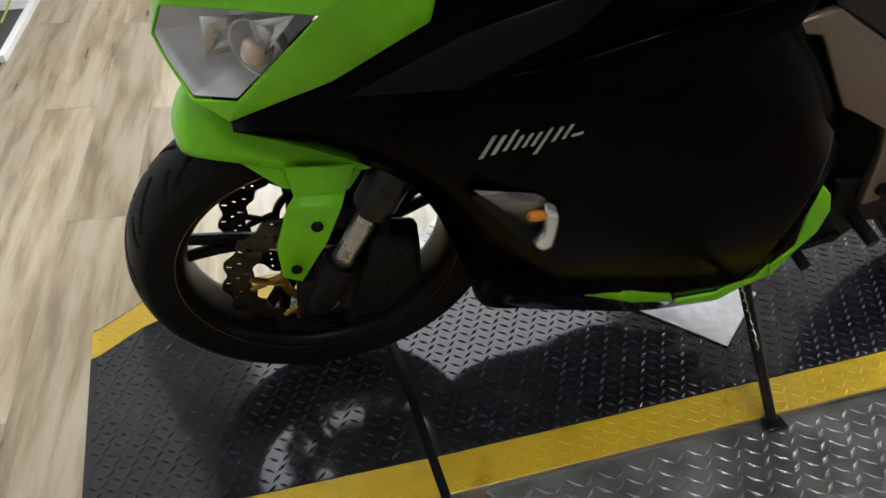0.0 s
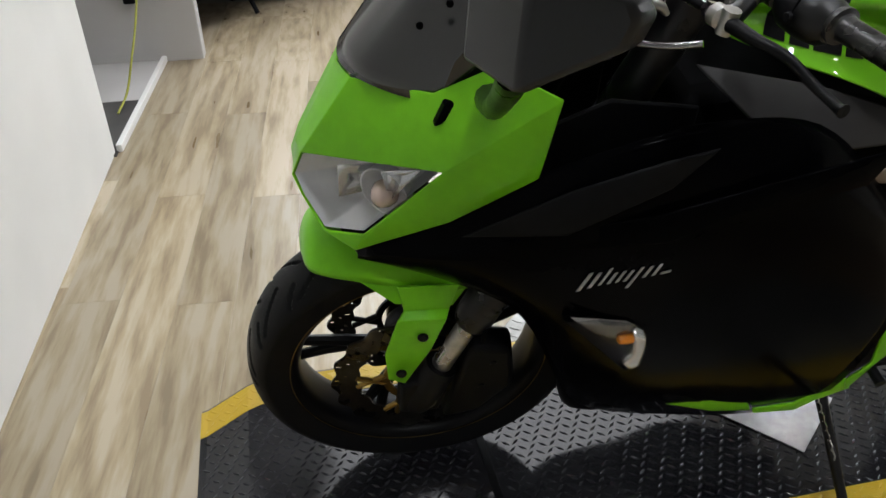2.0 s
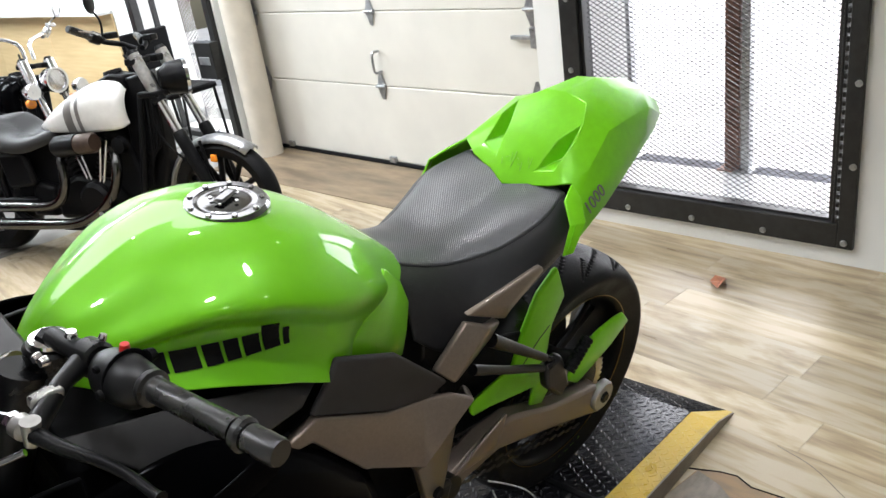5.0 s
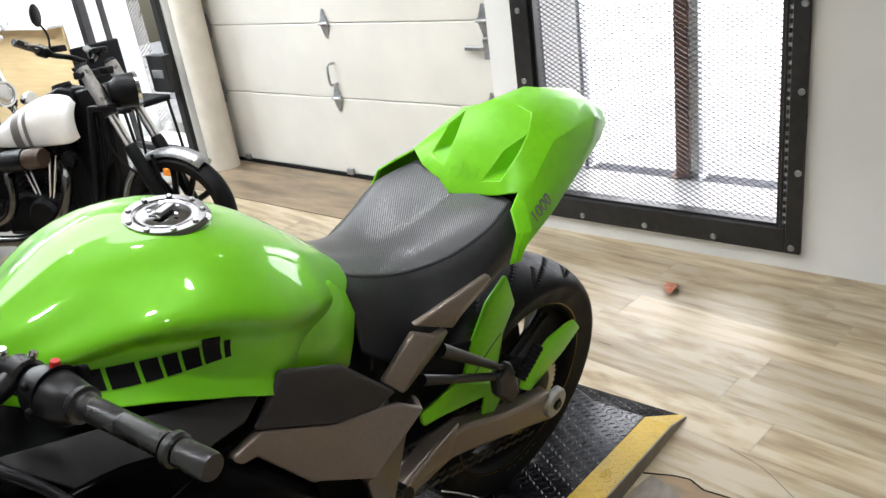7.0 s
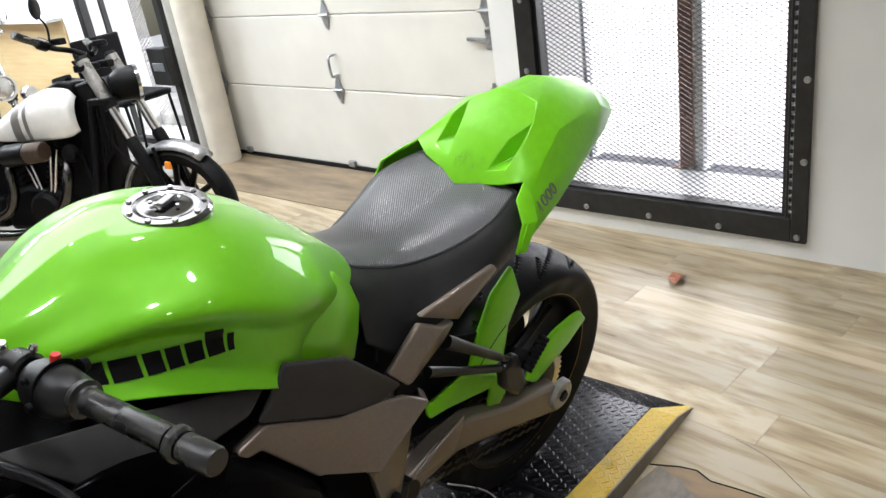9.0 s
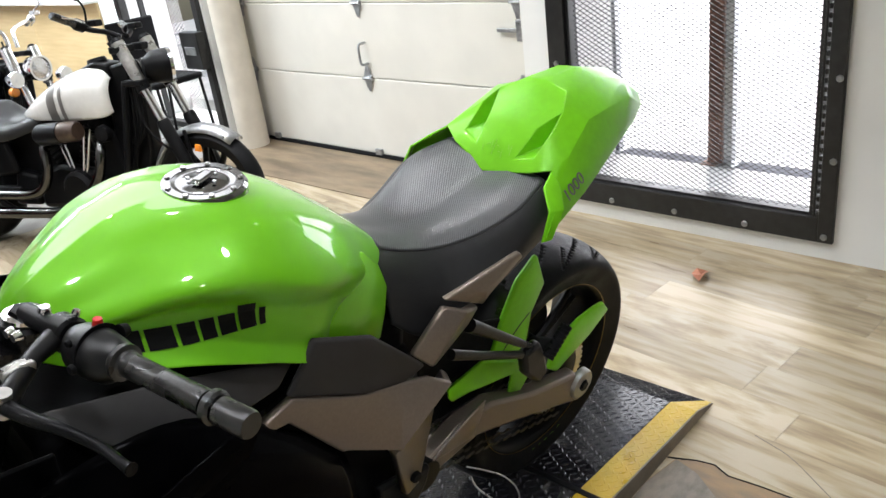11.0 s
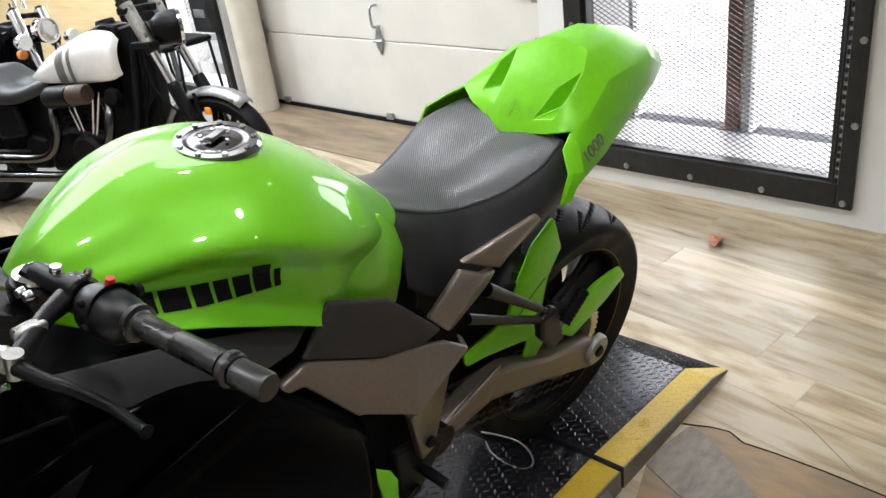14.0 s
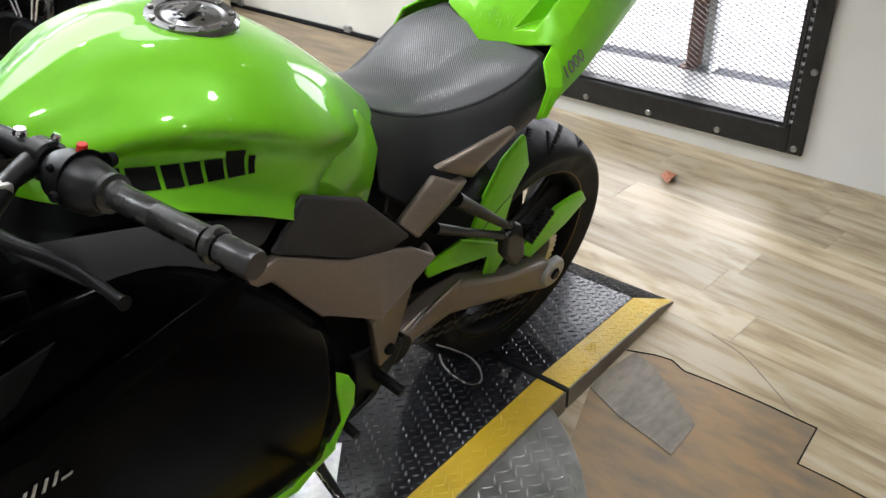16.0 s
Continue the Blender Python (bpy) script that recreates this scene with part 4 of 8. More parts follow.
for s in (-1, 1):
    # lamp: shell, reflectors, projector, lens
    edge = [(-0.093, 0.034, 0.765), (0.068, 0.168, 0.831), (-0.025, 0.108, 0.687), (-0.075, 0.080, 0.675), (-0.098, 0.050, 0.709), (-0.107, 0.032, 0.731)]
    cen = Vector((-0.036, 0.08, 0.749))
    shell = bmesh.new()
    rim_v = [shell.verts.new((x, s * y, z)) for x, y, z in edge]
    back = [shell.verts.new(((Vector(p) * 0.55 + cen * 0.45) + Vector((0.05, -0.02, 0.0)))[:]) for p in edge]
    for b in back:
        b.co.y *= s
    for i in range(6):
        shell.faces.new((rim_v[i], rim_v[(i + 1) % 6], back[(i + 1) % 6], back[i]))
    shell.faces.new(back)
    hl = part("headlight", shell, LAMP_GREY, cowl, "clear twin headlight with projector", True, 0.002, 0.0, 30)
    lens = bmesh.new()
    ov = [lens.verts.new((x, s * y, z)) for x, y, z in edge]
    mid = lens.verts.new((-0.064, s * 0.085, 0.755))
    for i in range(6):
        lens.faces.new((ov[i], ov[(i + 1) % 6], mid))
    bmesh.ops.subdivide_edges(lens, edges=lens.edges, cuts=2, use_grid_fill=True)
    bmesh.ops.smooth_vert(lens, verts=[v for v in lens.verts if not v.is_boundary], factor=0.5, use_axis_x=True, use_axis_y=True, use_axis_z=True)
    ln = part("lens", lens, CLEAR, hl, "clear plastic lens", True, 0, 0, 180)
    ln.visible_shadow = False
    part("projector", lathe(((0, -0.020), (0.009, -0.018), (0.016, -0.009), (0.019, 0.0), (0.016, 0.01), (0, 0.014)), 24, "x"), BULB, hl, "projector bulb lens", m=pose(0.004, s * 0.116, 0.756, 0, 0, -s * 55))
    part("chrome_cup", lathe(((0.012, 0.012), (0.022, 0.006), (0.03, -0.004), (0.034, -0.014), (0.036, -0.014), (0.034, 0.0), (0.024, 0.012)), 28, "x", closed=True), LAMP_GREY, hl, "bright reflector cup", m=pose(0.012, s * 0.104, 0.756, 0, 0, -s * 50))
    part("reflector", facets("r", [(-0.051, s * 0.082, 0.780), (-0.002, s * 0.082, 0.778), (-0.012, s * 0.082, 0.734), (-0.053, s * 0.082, 0.727), (-0.029, s * 0.060, 0.739)], [(0, 1, 4), (1, 2, 4), (2, 3, 4), (3, 0, 4)], False), REFLECT, hl, "faceted reflector", True, 0, 0.002)
    part("position_lamp", facets("r", [(0.000, s * 0.118, 0.794), (0.047, s * 0.15, 0.819), (0.010, s * 0.13, 0.756), (0.021, s * 0.118, 0.783)], [(0, 1, 3), (1, 2, 3), (2, 0, 3)], False), REFLECT, hl, "small bright reflector", True, 0, 0.002)
    # dark duct in the cowl's flank
    part("intake_slot", slab(((0.057, 0.885), (0.103, 0.906), (0.108, 0.928), (0.072, 0.920)), s * 0.118, s * 0.15, 0.1), BLACK, cowl, "black air slot", True, 0.004, m=pose(0, 0, -0.012))
    part("lower_cowl", facets("lc", [(-0.036, s * 0.112, 0.656), (0.079, s * 0.162, 0.745), (0.174, s * 0.196, 0.834), (0.199, s * 0.222, 0.732), (0.095, s * 0.185, 0.675)], [(0, 1, 4), (1, 2, 3, 4)], False), BLACK, cowl, "black lower cowl", True, 0.004, 0.004)
part("chin", facets("ch", [(-0.081, 0, 0.642), (-0.036, -0.11, 0.652), (0.084, -0.12, 0.635), (0.083, 0, 0.616)], [(0, 1, 2, 3)]), SATIN, cowl, "black underside", True, 0.003, 0.004)

# windscreen: half width and sweep of the edge from the foot to the top
SCREEN_LINE = ((-0.036, 0.888), (0.036, 0.980), (0.108, 1.076), (0.176, 1.162), (0.232, 1.234), (0.262, 1.264))
SCREEN_WIDTH = ((0.125, 0.105, 0.0), (0.152, 0.130, 0.0), (0.148, 0.118, 0.0), (0.128, 0.096, 0.004), (0.104, 0.068, 0.016), (0.084, 0.046, 0.026))
def screen(v0, v1, u0=-1.0, u1=1.0, lift=0.0):
    cen = SCREEN_LINE
    wid = SCREEN_WIDTH
    c, w = spline(cen, 5), spline(wid, 5)
    rows = []
    n = len(c)
    for i in range(n):
        t = i / (n - 1)
        if not v0 - 1e-6 <= t <= v1 + 1e-6:
            continue
        row = []
        for j in range(25):
            u = u0 + (u1 - u0) * j / 24
            bub = 0.012 * math.exp(-((abs(u) - 0.42) / 0.12) ** 2) * min(1, t * 3)
            row.append((c[i][0] + w[i][1] * abs(u) ** 2.2 - lift - bub, u * w[i][0], c[i][1] - w[i][2] * abs(u) ** 1.6 + lift * 0.6 + bub * 0.6))
        rows.append(row)
    return grid_mesh("screen", rows, flip=True)


ws = part("windscreen", screen(0.0, 1.0), SMOKE, BIKE, "dark smoked plastic windscreen", solid=0.003, angle=180)
part("screen_base", screen(0.0, 0.30, lift=0.0022), SCREEN_BASE, ws, "dark grey lower screen backing", solid=0.002, angle=180)
part("screen_band", screen(0.8, 1.0, lift=-0.0035), SATIN, ws, "black band below the top edge", solid=0.002, angle=180)
part("screen_edge", rod([(0.262 + 0.046 * abs(u) ** 2.2, u * 0.084, 1.264 - 0.026 * abs(u) ** 1.6) for u in np.linspace(-1, 1, 15)], 0.0045, 8), SATIN, ws, "rolled top edge")
for s in (-1, 1):
    pts = [(c[0] + w[1], s * w[0], c[1] - w[2]) for c, w in zip(SCREEN_LINE, SCREEN_WIDTH)]
    part("edge_trim", rod(pts, 0.0022, 8, smooth_steps=6), MATT, ws, "dark edge")
    part("side_cover", facets("sc", [(0.066, s * 0.126, 0.891), (0.182, s * 0.172, 0.994), (0.174, s * 0.155, 1.050), (0.132, s * 0.168, 1.041), (0.082, s * 0.14, 0.955)], [(0, 1, 3, 4), (1, 2, 3)], False), SCREEN_BASE, BIKE, "dark grey inner fairing cover", True, 0.003, 0.003)
    for q in ((0.053, 0.118, 0.991), (0.083, 0.127, 1.019), (0.109, 0.136, 1.059)):
        if s < 0:
            bolt(ws, (q[0] - 0.004, s * q[1], q[2] - 0.004), (-0.6, s * 0.75, 0.3), 0.0042, BLACK, h=0.003)

# dash and inner cowl
part("inner_cowl", facets("ic", [(0.020, 0, 0.895), (0.103, -0.12, 0.912), (0.194, -0.17, 0.957), (0.266, -0.12, 0.933), (0.286, 0, 0.937)], [(0, 1, 2, 3, 4)]), SATIN, BIKE, "black inner cowl", True, 0.003, 0.004)
dash = part("dashboard", slab(((0.167, 1.067), (0.207, 1.092), (0.267, 0.989), (0.230, 0.957)), -0.085, 0.085, 0.0), SATIN, BIKE, "black instrument cluster", True, 0.012)
part("gauge", lathe(((0.0, 0.004), (0.04, 0.004), (0.045, 0.0), (0.045, -0.01)), 32, "z"), GREY_PL, dash, "round tachometer", m=pose(0.238, 0.03, 1.038, 0, 62, 0))
part("screen_stay", rod(((0.192, -0.04, 1.064), (0.171, -0.05, 1.126), (0.200, -0.03, 1.176), (0.200, 0.03, 1.176), (0.171, 0.05, 1.126), (0.192, 0.04, 1.064)), 0.007, 8, smooth_steps=4), SATIN, dash, "black screen stay")
part("toll_tag", slab(((0.216, 1.149), (0.226, 1.159), (0.264, 1.108), (0.252, 1.101)), 0.01, 0.09), SATIN, dash, "small black box behind the screen", True, 0.005)

# mirrors: the far one is turned towards the rider
for s in (-1,):
    rim = [(0.051, 0.343, 1.088), (0.053, 0.343, 1.150), (0.083, 0.401, 1.191), (0.128, 0.456, 1.194), (0.137, 0.458, 1.180), (0.131, 0.456, 1.158), (0.073, 0.425, 1.109)]
    bm = bmesh.new()
    r = [bm.verts.new((x, s * y, z)) for x, y, z in rim]
    back = [bm.verts.new((x + 0.020, s * (y - 0.016), z - 0.004)) for x, y, z in rim]
    for f in ((r[0], r[1], r[2], r[6]), (r[2], r[3], r[4], r[5], r[6])):
        bm.faces.new(f)
    for i in range(7):
        bm.faces.new((r[i], back[i], back[(i + 1) % 7], r[(i + 1) % 7]))
    bm.faces.new(back)
    bmesh.ops.recalc_face_normals(bm, faces=bm.faces)
    mir = part("mirror", bm, GREY_PL, BIKE, "dark grey angular mirror", True, 0.005, 0, 24)
    gl = bmesh.new()
    gc = Vector((0.112, 0.39, 1.136))
    gl.faces.new([gl.verts.new((q.x + 0.002, s * q.y, q.z)) for q in (Vector((x + 0.0215, y - 0.0172, z - 0.004)).lerp(gc, 0.16) for x, y, z in rim)][::s])
    part("mirror_glass", gl, MIRROR, mir, "mirror glass", False, 0, 0.001)
    part("mirror_stem", rod(((0.085, s * 0.37, 1.09), (0.095, s * 0.32, 1.04), (0.105, s * 0.24, 0.965), (0.118, s * 0.17, 0.925)), (0.013, 0.013, 0.012, 0.018), 12, smooth_steps=4), SATIN, mir, "black stem")

MO = [(0.122, 1.04), (0.148, 1.113), (0.204, 1.136), (0.208, 1.096), (0.211, 1.051), (0.151, 0.999), (0.126, 1.007)]
mc_ = (0.165, 1.07)


def mirror_at(k, dy):
    return [(mc_[0] + (x - mc_[0]) * k, 0.40 - 0.35 * (x - 0.165) + 0.30 * (z - 1.07) + dy, mc_[1] + (z - mc_[1]) * k) for x, z in MO]


bm = bmesh.new()
rings = [[bm.verts.new(p) for p in mirror_at(k, dy)] for k, dy in ((1.0, 0.0), (1.0, 0.008), (0.72, 0.034))]
for a, b in zip(rings, rings[1:]):
    for i in range(7):
        bm.faces.new((a[i], a[(i + 1) % 7], b[(i + 1) % 7], b[i]))
bm.faces.new(rings[0])
bm.faces.new(rings[2][::-1])
bmesh.ops.recalc_face_normals(bm, faces=bm.faces)
mir = part("mirror", bm, GREY_PL, BIKE, "dark grey angular mirror turned towards the rider", True, 0.004, 0, 24)
gl = bmesh.new()
gl.faces.new([gl.verts.new(p) for p in mirror_at(0.93, -0.0012)])
part("mirror_glass", gl, MIRROR, mir, "bright mirror glass", False)
part("mirror_stem", rod(((0.142, 0.415, 1.02), (0.14, 0.40, 0.985), (0.138, 0.34, 0.945), (0.13, 0.25, 0.92), (0.118, 0.17, 0.915)), (0.010, 0.012, 0.012, 0.012, 0.018), 12, smooth_steps=4), SATIN, mir, "black stem")

# side fairings
FS = [(-0.036, ((0.114, 0.658), (0.116, 0.654), (0.117, 0.650), (0.116, 0.645), (0.113, 0.641), (0.105, 0.635))),
      (0.080, ((0.162, 0.746), (0.178, 0.727), (0.188, 0.703), (0.184, 0.678), (0.17, 0.647), (0.15, 0.619))),
      (0.178, ((0.196, 0.836), (0.219, 0.80), (0.234, 0.749), (0.234, 0.693), (0.22, 0.631), (0.19, 0.574))),
      (0.274, ((0.212, 0.884), (0.234, 0.836), (0.246, 0.765), (0.247, 0.687), (0.24, 0.574), (0.17, 0.343))),
      (0.369, ((0.208, 0.899), (0.238, 0.844), (0.252, 0.755), (0.25, 0.628), (0.225, 0.416), (0.135, 0.218))),
      (0.497, ((0.2, 0.876), (0.236, 0.822), (0.25, 0.726), (0.245, 0.570), (0.21, 0.345), (0.122, 0.158))),
      (0.626, ((0.19, 0.765), (0.22, 0.735), (0.238, 0.665), (0.235, 0.511), (0.2, 0.297), (0.115, 0.116))),
      (0.735, ((0.178, 0.640), (0.205, 0.605), (0.22, 0.548), (0.222, 0.452), (0.195, 0.285), (0.14, 0.150)))]
for s in (-1, 1):
    g = hull(FS, 5, 4, (s,))
    fair = part("side_fairing", grid_mesh("fairing", g, flip=s > 0), BLACK, BIKE, "gloss black side fairing", solid=0.004, angle=180)
    up = [(0.087, 0.192, 0.741), (0.200, 0.236, 0.840), (0.299, 0.247, 0.881), (0.357, 0.246, 0.892), (0.306, 0.257, 0.849), (0.199, 0.248, 0.783)]
    part("upper_blade", facets("b", [(x, s * y, z) for x, y, z in up], [(0, 1, 5), (1, 2, 4, 5), (2, 3, 4)], False), MATT, fair, "matt black upper blade", True, 0.003, 0.005, 20)
    lo = [(0.128, 0.215, 0.751), (0.304, 0.254, 0.809), (0.511, 0.255, 0.863), (0.578, 0.246, 0.869), (0.546, 0.258, 0.828), (0.314, 0.262, 0.769), (0.210, 0.245, 0.757)]
    part("lower_blade", facets("b", [(x, s * y, z) for x, y, z in lo], [(0, 1, 5, 6), (1, 2, 4, 5), (2, 3, 4)], False), BLACK, fair, "gloss black lower blade", True, 0.003, 0.005, 20)
    # belly trim and fin
    bt = [(0.350, 0.195, 0.366), (0.473, 0.200, 0.341), (0.507, 0.200, 0.312), (0.542, 0.200, 0.323), (0.583, 0.195, 0.303), (0.614, 0.185, 0.239), (0.534, 0.190, 0.262), (0.482, 0.195, 0.292), (0.405, 0.195, 0.327)]
    bel = part("belly_trim", facets("t", [(x, s * y, z) for x, y, z in bt], [(0, 1, 7, 8), (1, 2, 6, 7), (2, 3, 4, 5, 6)], False), GREEN_MATT, fair, "lime green belly trim", True, 0.003, 0.006)
    b2 = [(0.617, 0.185, 0.242), (0.687, 0.190, 0.253), (0.711, 0.195, 0.289), (0.749, 0.200, 0.327), (0.769, 0.200, 0.296), (0.722, 0.195, 0.263), (0.695, 0.190, 0.229), (0.621, 0.185, 0.228)]
    part("belly_edge", facets("t", [(x, s * y, z) for x, y, z in b2], [(0, 1, 6, 7), (1, 2, 5, 6), (2, 3, 4, 5)], False), GREEN_MATT, bel, "", True, 0.003, 0.006)
    fn = [(0.755, 0.205, 0.298), (0.746, 0.205, 0.328), (0.772, 0.205, 0.371), (0.761, 0.205, 0.435), (0.744, 0.205, 0.521), (0.780, 0.205, 0.485), (0.796, 0.205, 0.450), (0.797, 0.205, 0.399), (0.782, 0.205, 0.370)]
    part("green_fin", facets("f", [(x, s * y, z) for x, y, z in fn], [(0, 1, 2, 8), (2, 3, 7, 8), (3, 4, 5, 6, 7)], False), GREEN_MATT, fair, "lime green rear fin", True, 0.003, 0.006)
    # turn signal
    iv = [(0.215, 0.246, 0.630), (0.255, 0.246, 0.630), (0.305, 0.246, 0.615), (0.334, 0.246, 0.596), (0.341, 0.246, 0.558), (0.339, 0.246, 0.513), (0.318, 0.246, 0.502)]
    ib = bmesh.new()
    a = [ib.verts.new((x, s * (y + 0.002), z)) for x, y, z in iv]
    a2 = [ib.verts.new((x, s * (y - 0.03), z)) for x, y, z in iv]
    ib.faces.new(a)
    for i in range(7):
        ib.faces.new((a[i], a[(i + 1) % 7], a2[(i + 1) % 7], a2[i]))
    sig = part("turn_signal", ib, BLACK, fair, "black turn signal with amber bulb", True, 0, 0.002, 20)
    bd_ = [(0.221, 0.252, 0.640), (0.297, 0.252, 0.621), (0.312, 0.252, 0.610), (0.304, 0.252, 0.564), (0.285, 0.252, 0.574)]
    part("signal_band", facets("sb", [(x, s * y, z) for x, y, z in bd_], [(0, 1, 4), (1, 2, 3, 4)], False), SIGNAL, sig, "bright reflector band", True, 0, 0.002)
    lb = bmesh.new()
    a = [lb.verts.new((x, s * (y + 0.006), z)) for x, y, z in iv]
    c0 = lb.verts.new((sum(p[0] for p in iv) / 7, s * 0.268, sum(p[2] for p in iv) / 7))
    for i in range(7):
        lb.faces.new((a[i], a[(i + 1) % 7], c0))
    so = part("signal_lens", lb, CLEAR, sig, "clear lens", True, 0, 0, 180)
    so.visible_shadow = False
    part("amber_bulb", lathe(((0, -0.012), (0.006, -0.009), (0.008, 0.0), (0.007, 0.01), (0, 0.012)), 16, "x"), ORANGE, sig, "amber bulb", m=pose(0.302, s * 0.254, 0.585))
    part("signal_cap", slab(((0.309, 0.607), (0.332, 0.592), (0.336, 0.561), (0.335, 0.521), (0.317, 0.512), (0.304, 0.530), (0.315, 0.555)), s * 0.245, s * 0.262, 0.2), REFLECT, sig, "silver outer cap", True, 0.005)
# radiator and dark inside
for s in (-1, 1):
    part("inner_liner", slab(((0.10, 0.64), (0.20, 0.60), (0.37, 0.58), (0.37, 0.88), (0.26, 0.90), (0.17, 0.86)), s * 0.150, s * 0.156), MATT, BIKE, "black inner fairing liner", True, 0.003)
part("air_box", slab(((0.36, 0.60), (0.36, 0.87), (0.46, 0.88), (0.66, 0.825), (0.84, 0.765), (0.93, 0.74), (0.93, 0.50), (0.80, 0.45)), -0.12, 0.12), MATT, BIKE, "black air box and inner frame", True, 0.02)
part("rear_inner_fender", slab(((0.90, 0.76), (1.18, 0.79), (1.38, 0.785), (1.18, 0.74), (1.05, 0.64), (0.95, 0.55)), -0.09, 0.09), MATT, BIKE, "black inner rear fender", True, 0.01)
part("gear_case", slab(((0.66, 0.62), (0.93, 0.70), (0.93, 0.34), (0.80, 0.20), (0.66, 0.16)), -0.14, 0.14), MATT, BIKE, "black gear case", True, 0.02)
part("radiator", box(0.25, 0.29, -0.15, 0.15, 0.40, 0.66), DARKMETAL, BIKE, "black radiator core", False, 0.006)
eng = part("engine", box(0.33, 0.72, -0.16, 0.16, 0.24, 0.62), DARKMETAL, BIKE, "black engine block", True, 0.03)
part("crankcase_cover", lathe(((0, -0.03), (0.07, -0.028), (0.085, -0.01), (0.085, 0.02)), 36, "y"), DARKMETAL, eng, "round black engine cover", m=pose(0.525, -0.15, 0.43))
part("oil_pan", slab(((0.40, 0.25), (0.46, 0.20), (0.64, 0.17), (0.70, 0.22)), -0.06, 0.06), DARKMETAL, eng, "", True, 0.01)
part("collector", rod(((0.306, -0.08, 0.446), (0.313, -0.09, 0.253), (0.375, -0.07, 0.16), (0.638, -0.05, 0.12), (0.80, -0.05, 0.14)), 0.022, 14, smooth_steps=5), DARKMETAL, eng, "dark exhaust header")
part("collector", rod(((0.306, 0.08, 0.446), (0.313, 0.09, 0.253), (0.375, 0.07, 0.16), (0.638, 0.05, 0.12), (0.80, 0.05, 0.14)), 0.022, 14, smooth_steps=5), DARKMETAL, eng, "dark exhaust header")

# fuel tank
TS = [(0.394, ((0, 0.962), (0.014, 0.960), (0.024, 0.956), (0.032, 0.951), (0.036, 0.945), (0.038, 0.938), (0.039, 0.930))),
      (0.43, ((0, 0.990), (0.028, 0.984), (0.05, 0.973), (0.068, 0.962), (0.067, 0.948), (0.072, 0.934), (0.08, 0.920))),
      (0.48, ((0, 1.014), (0.045, 1.006), (0.076, 0.992), (0.104, 0.977), (0.096, 0.958), (0.108, 0.935), (0.128, 0.914))),
      (0.55, ((0, 1.038), (0.052, 1.033), (0.096, 1.016), (0.141, 0.992), (0.121, 0.960), (0.138, 0.926), (0.163, 0.900))),
      (0.63, ((0, 1.038), (0.062, 1.036), (0.118, 1.020), (0.170, 0.985), (0.149, 0.942), (0.160, 0.900), (0.179, 0.866))),
      (0.71, ((0, 1.024), (0.065, 1.020), (0.122, 1.002), (0.178, 0.955), (0.169, 0.909), (0.171, 0.864), (0.178, 0.826))),
      (0.79, ((0, 0.984), (0.055, 0.980), (0.102, 0.964), (0.152, 0.920), (0.147, 0.883), (0.128, 0.846), (0.106, 0.806))),
      (0.86, ((0, 0.928), (0.045, 0.924), (0.080, 0.908), (0.108, 0.874), (0.104, 0.842), (0.096, 0.813), (0.088, 0.79))),
      (0.915, ((0, 0.876), (0.038, 0.872), (0.062, 0.861), (0.082, 0.842), (0.090, 0.820), (0.092, 0.798), (0.090, 0.780)))]
tank = part("fuel_tank", grid_mesh("tank", hull(TS, 16, 14)), GREEN, BIKE, "lime green metallic fuel tank", solid=0.003, angle=180)
for s in (-1, 1):
    q = [(0.842, 0.116, 0.912), (0.868, 0.122, 0.880), (0.878, 0.130, 0.838), (0.866, 0.138, 0.796), (0.850, 0.144, 0.757), (0.705, 0.166, 0.832), (0.752, 0.160, 0.868), (0.794, 0.146, 0.896)]
    if s > 0:
        continue
    part("knee_panel", facets("kp", [(x, s * y, z) for x, y, z in q], [(0, 1, 2, 7), (2, 3, 6, 7), (3, 4, 5, 6)], False), GREEN, tank, "lime green knee panel", True, 0.005, 0.012, 40)
cap = part("filler_cap", lathe(((0, 0.012), (0.028, 0.012), (0.032, 0.0105), (0.039, 0.0105), (0.043, 0.0115), (0.056, 0.011), (0.061, 0.006), (0.061, -0.012), (0, -0.012)), 64, "z"), DARKCHROME, tank, "dark chrome filler cap ring with bolts", m=pose(0.671, 0, 1.030, 0, 2, 0) @ Matrix.Scale(0.94, 4))
part("cap_ring", lathe(((0.044, 0.0105), (0.056, 0.0105), (0.056, 0.0125), (0.044, 0.0125)), 64, "z", closed=True), DARKCHROME, cap, "dark polished cap ring")
part("key_cover", slab(((-0.022, 0.0), (0.022, 0.0), (0.018, 0.006), (-0.018, 0.006)), -0.008, 0.008), DARKCHROME, cap, "dark key slot cover", True, 0.003, m=pose(0, 0, 0.015, 0, 0, 25))
for k in range(9):
    a = 2 * math.pi * k / 9 + 0.2
    bolt(cap, (0.05 * math.cos(a), 0.05 * math.sin(a), 0.0124), (0, 0, 1), 0.0042, CHROME, h=0.003)
for k in range(5):
    a = 2 * math.pi * k / 5
    bolt(cap, (0.02 * math.cos(a), 0.02 * math.sin(a), 0.015), (0, 0, 1), 0.003, CHROME, h=0.003)
# the maker's word as plain black blocks that hug the tank's side
TG = hull(TS, 26, 22)


def skin_y(grid, x, z):
    """How far out the left skin of a hull lies at x and z."""
    q = grid.reshape(-1, 3)
    q = q[q[:, 1] < -0.04]
    d = (q[:, 0] - x) ** 2 + (q[:, 2] - z) ** 2
    near = np.argsort(d)[:4]
    w = 1 / (d[near] + 1e-7)
    return float((q[near, 1] * w).sum() / w.sum())


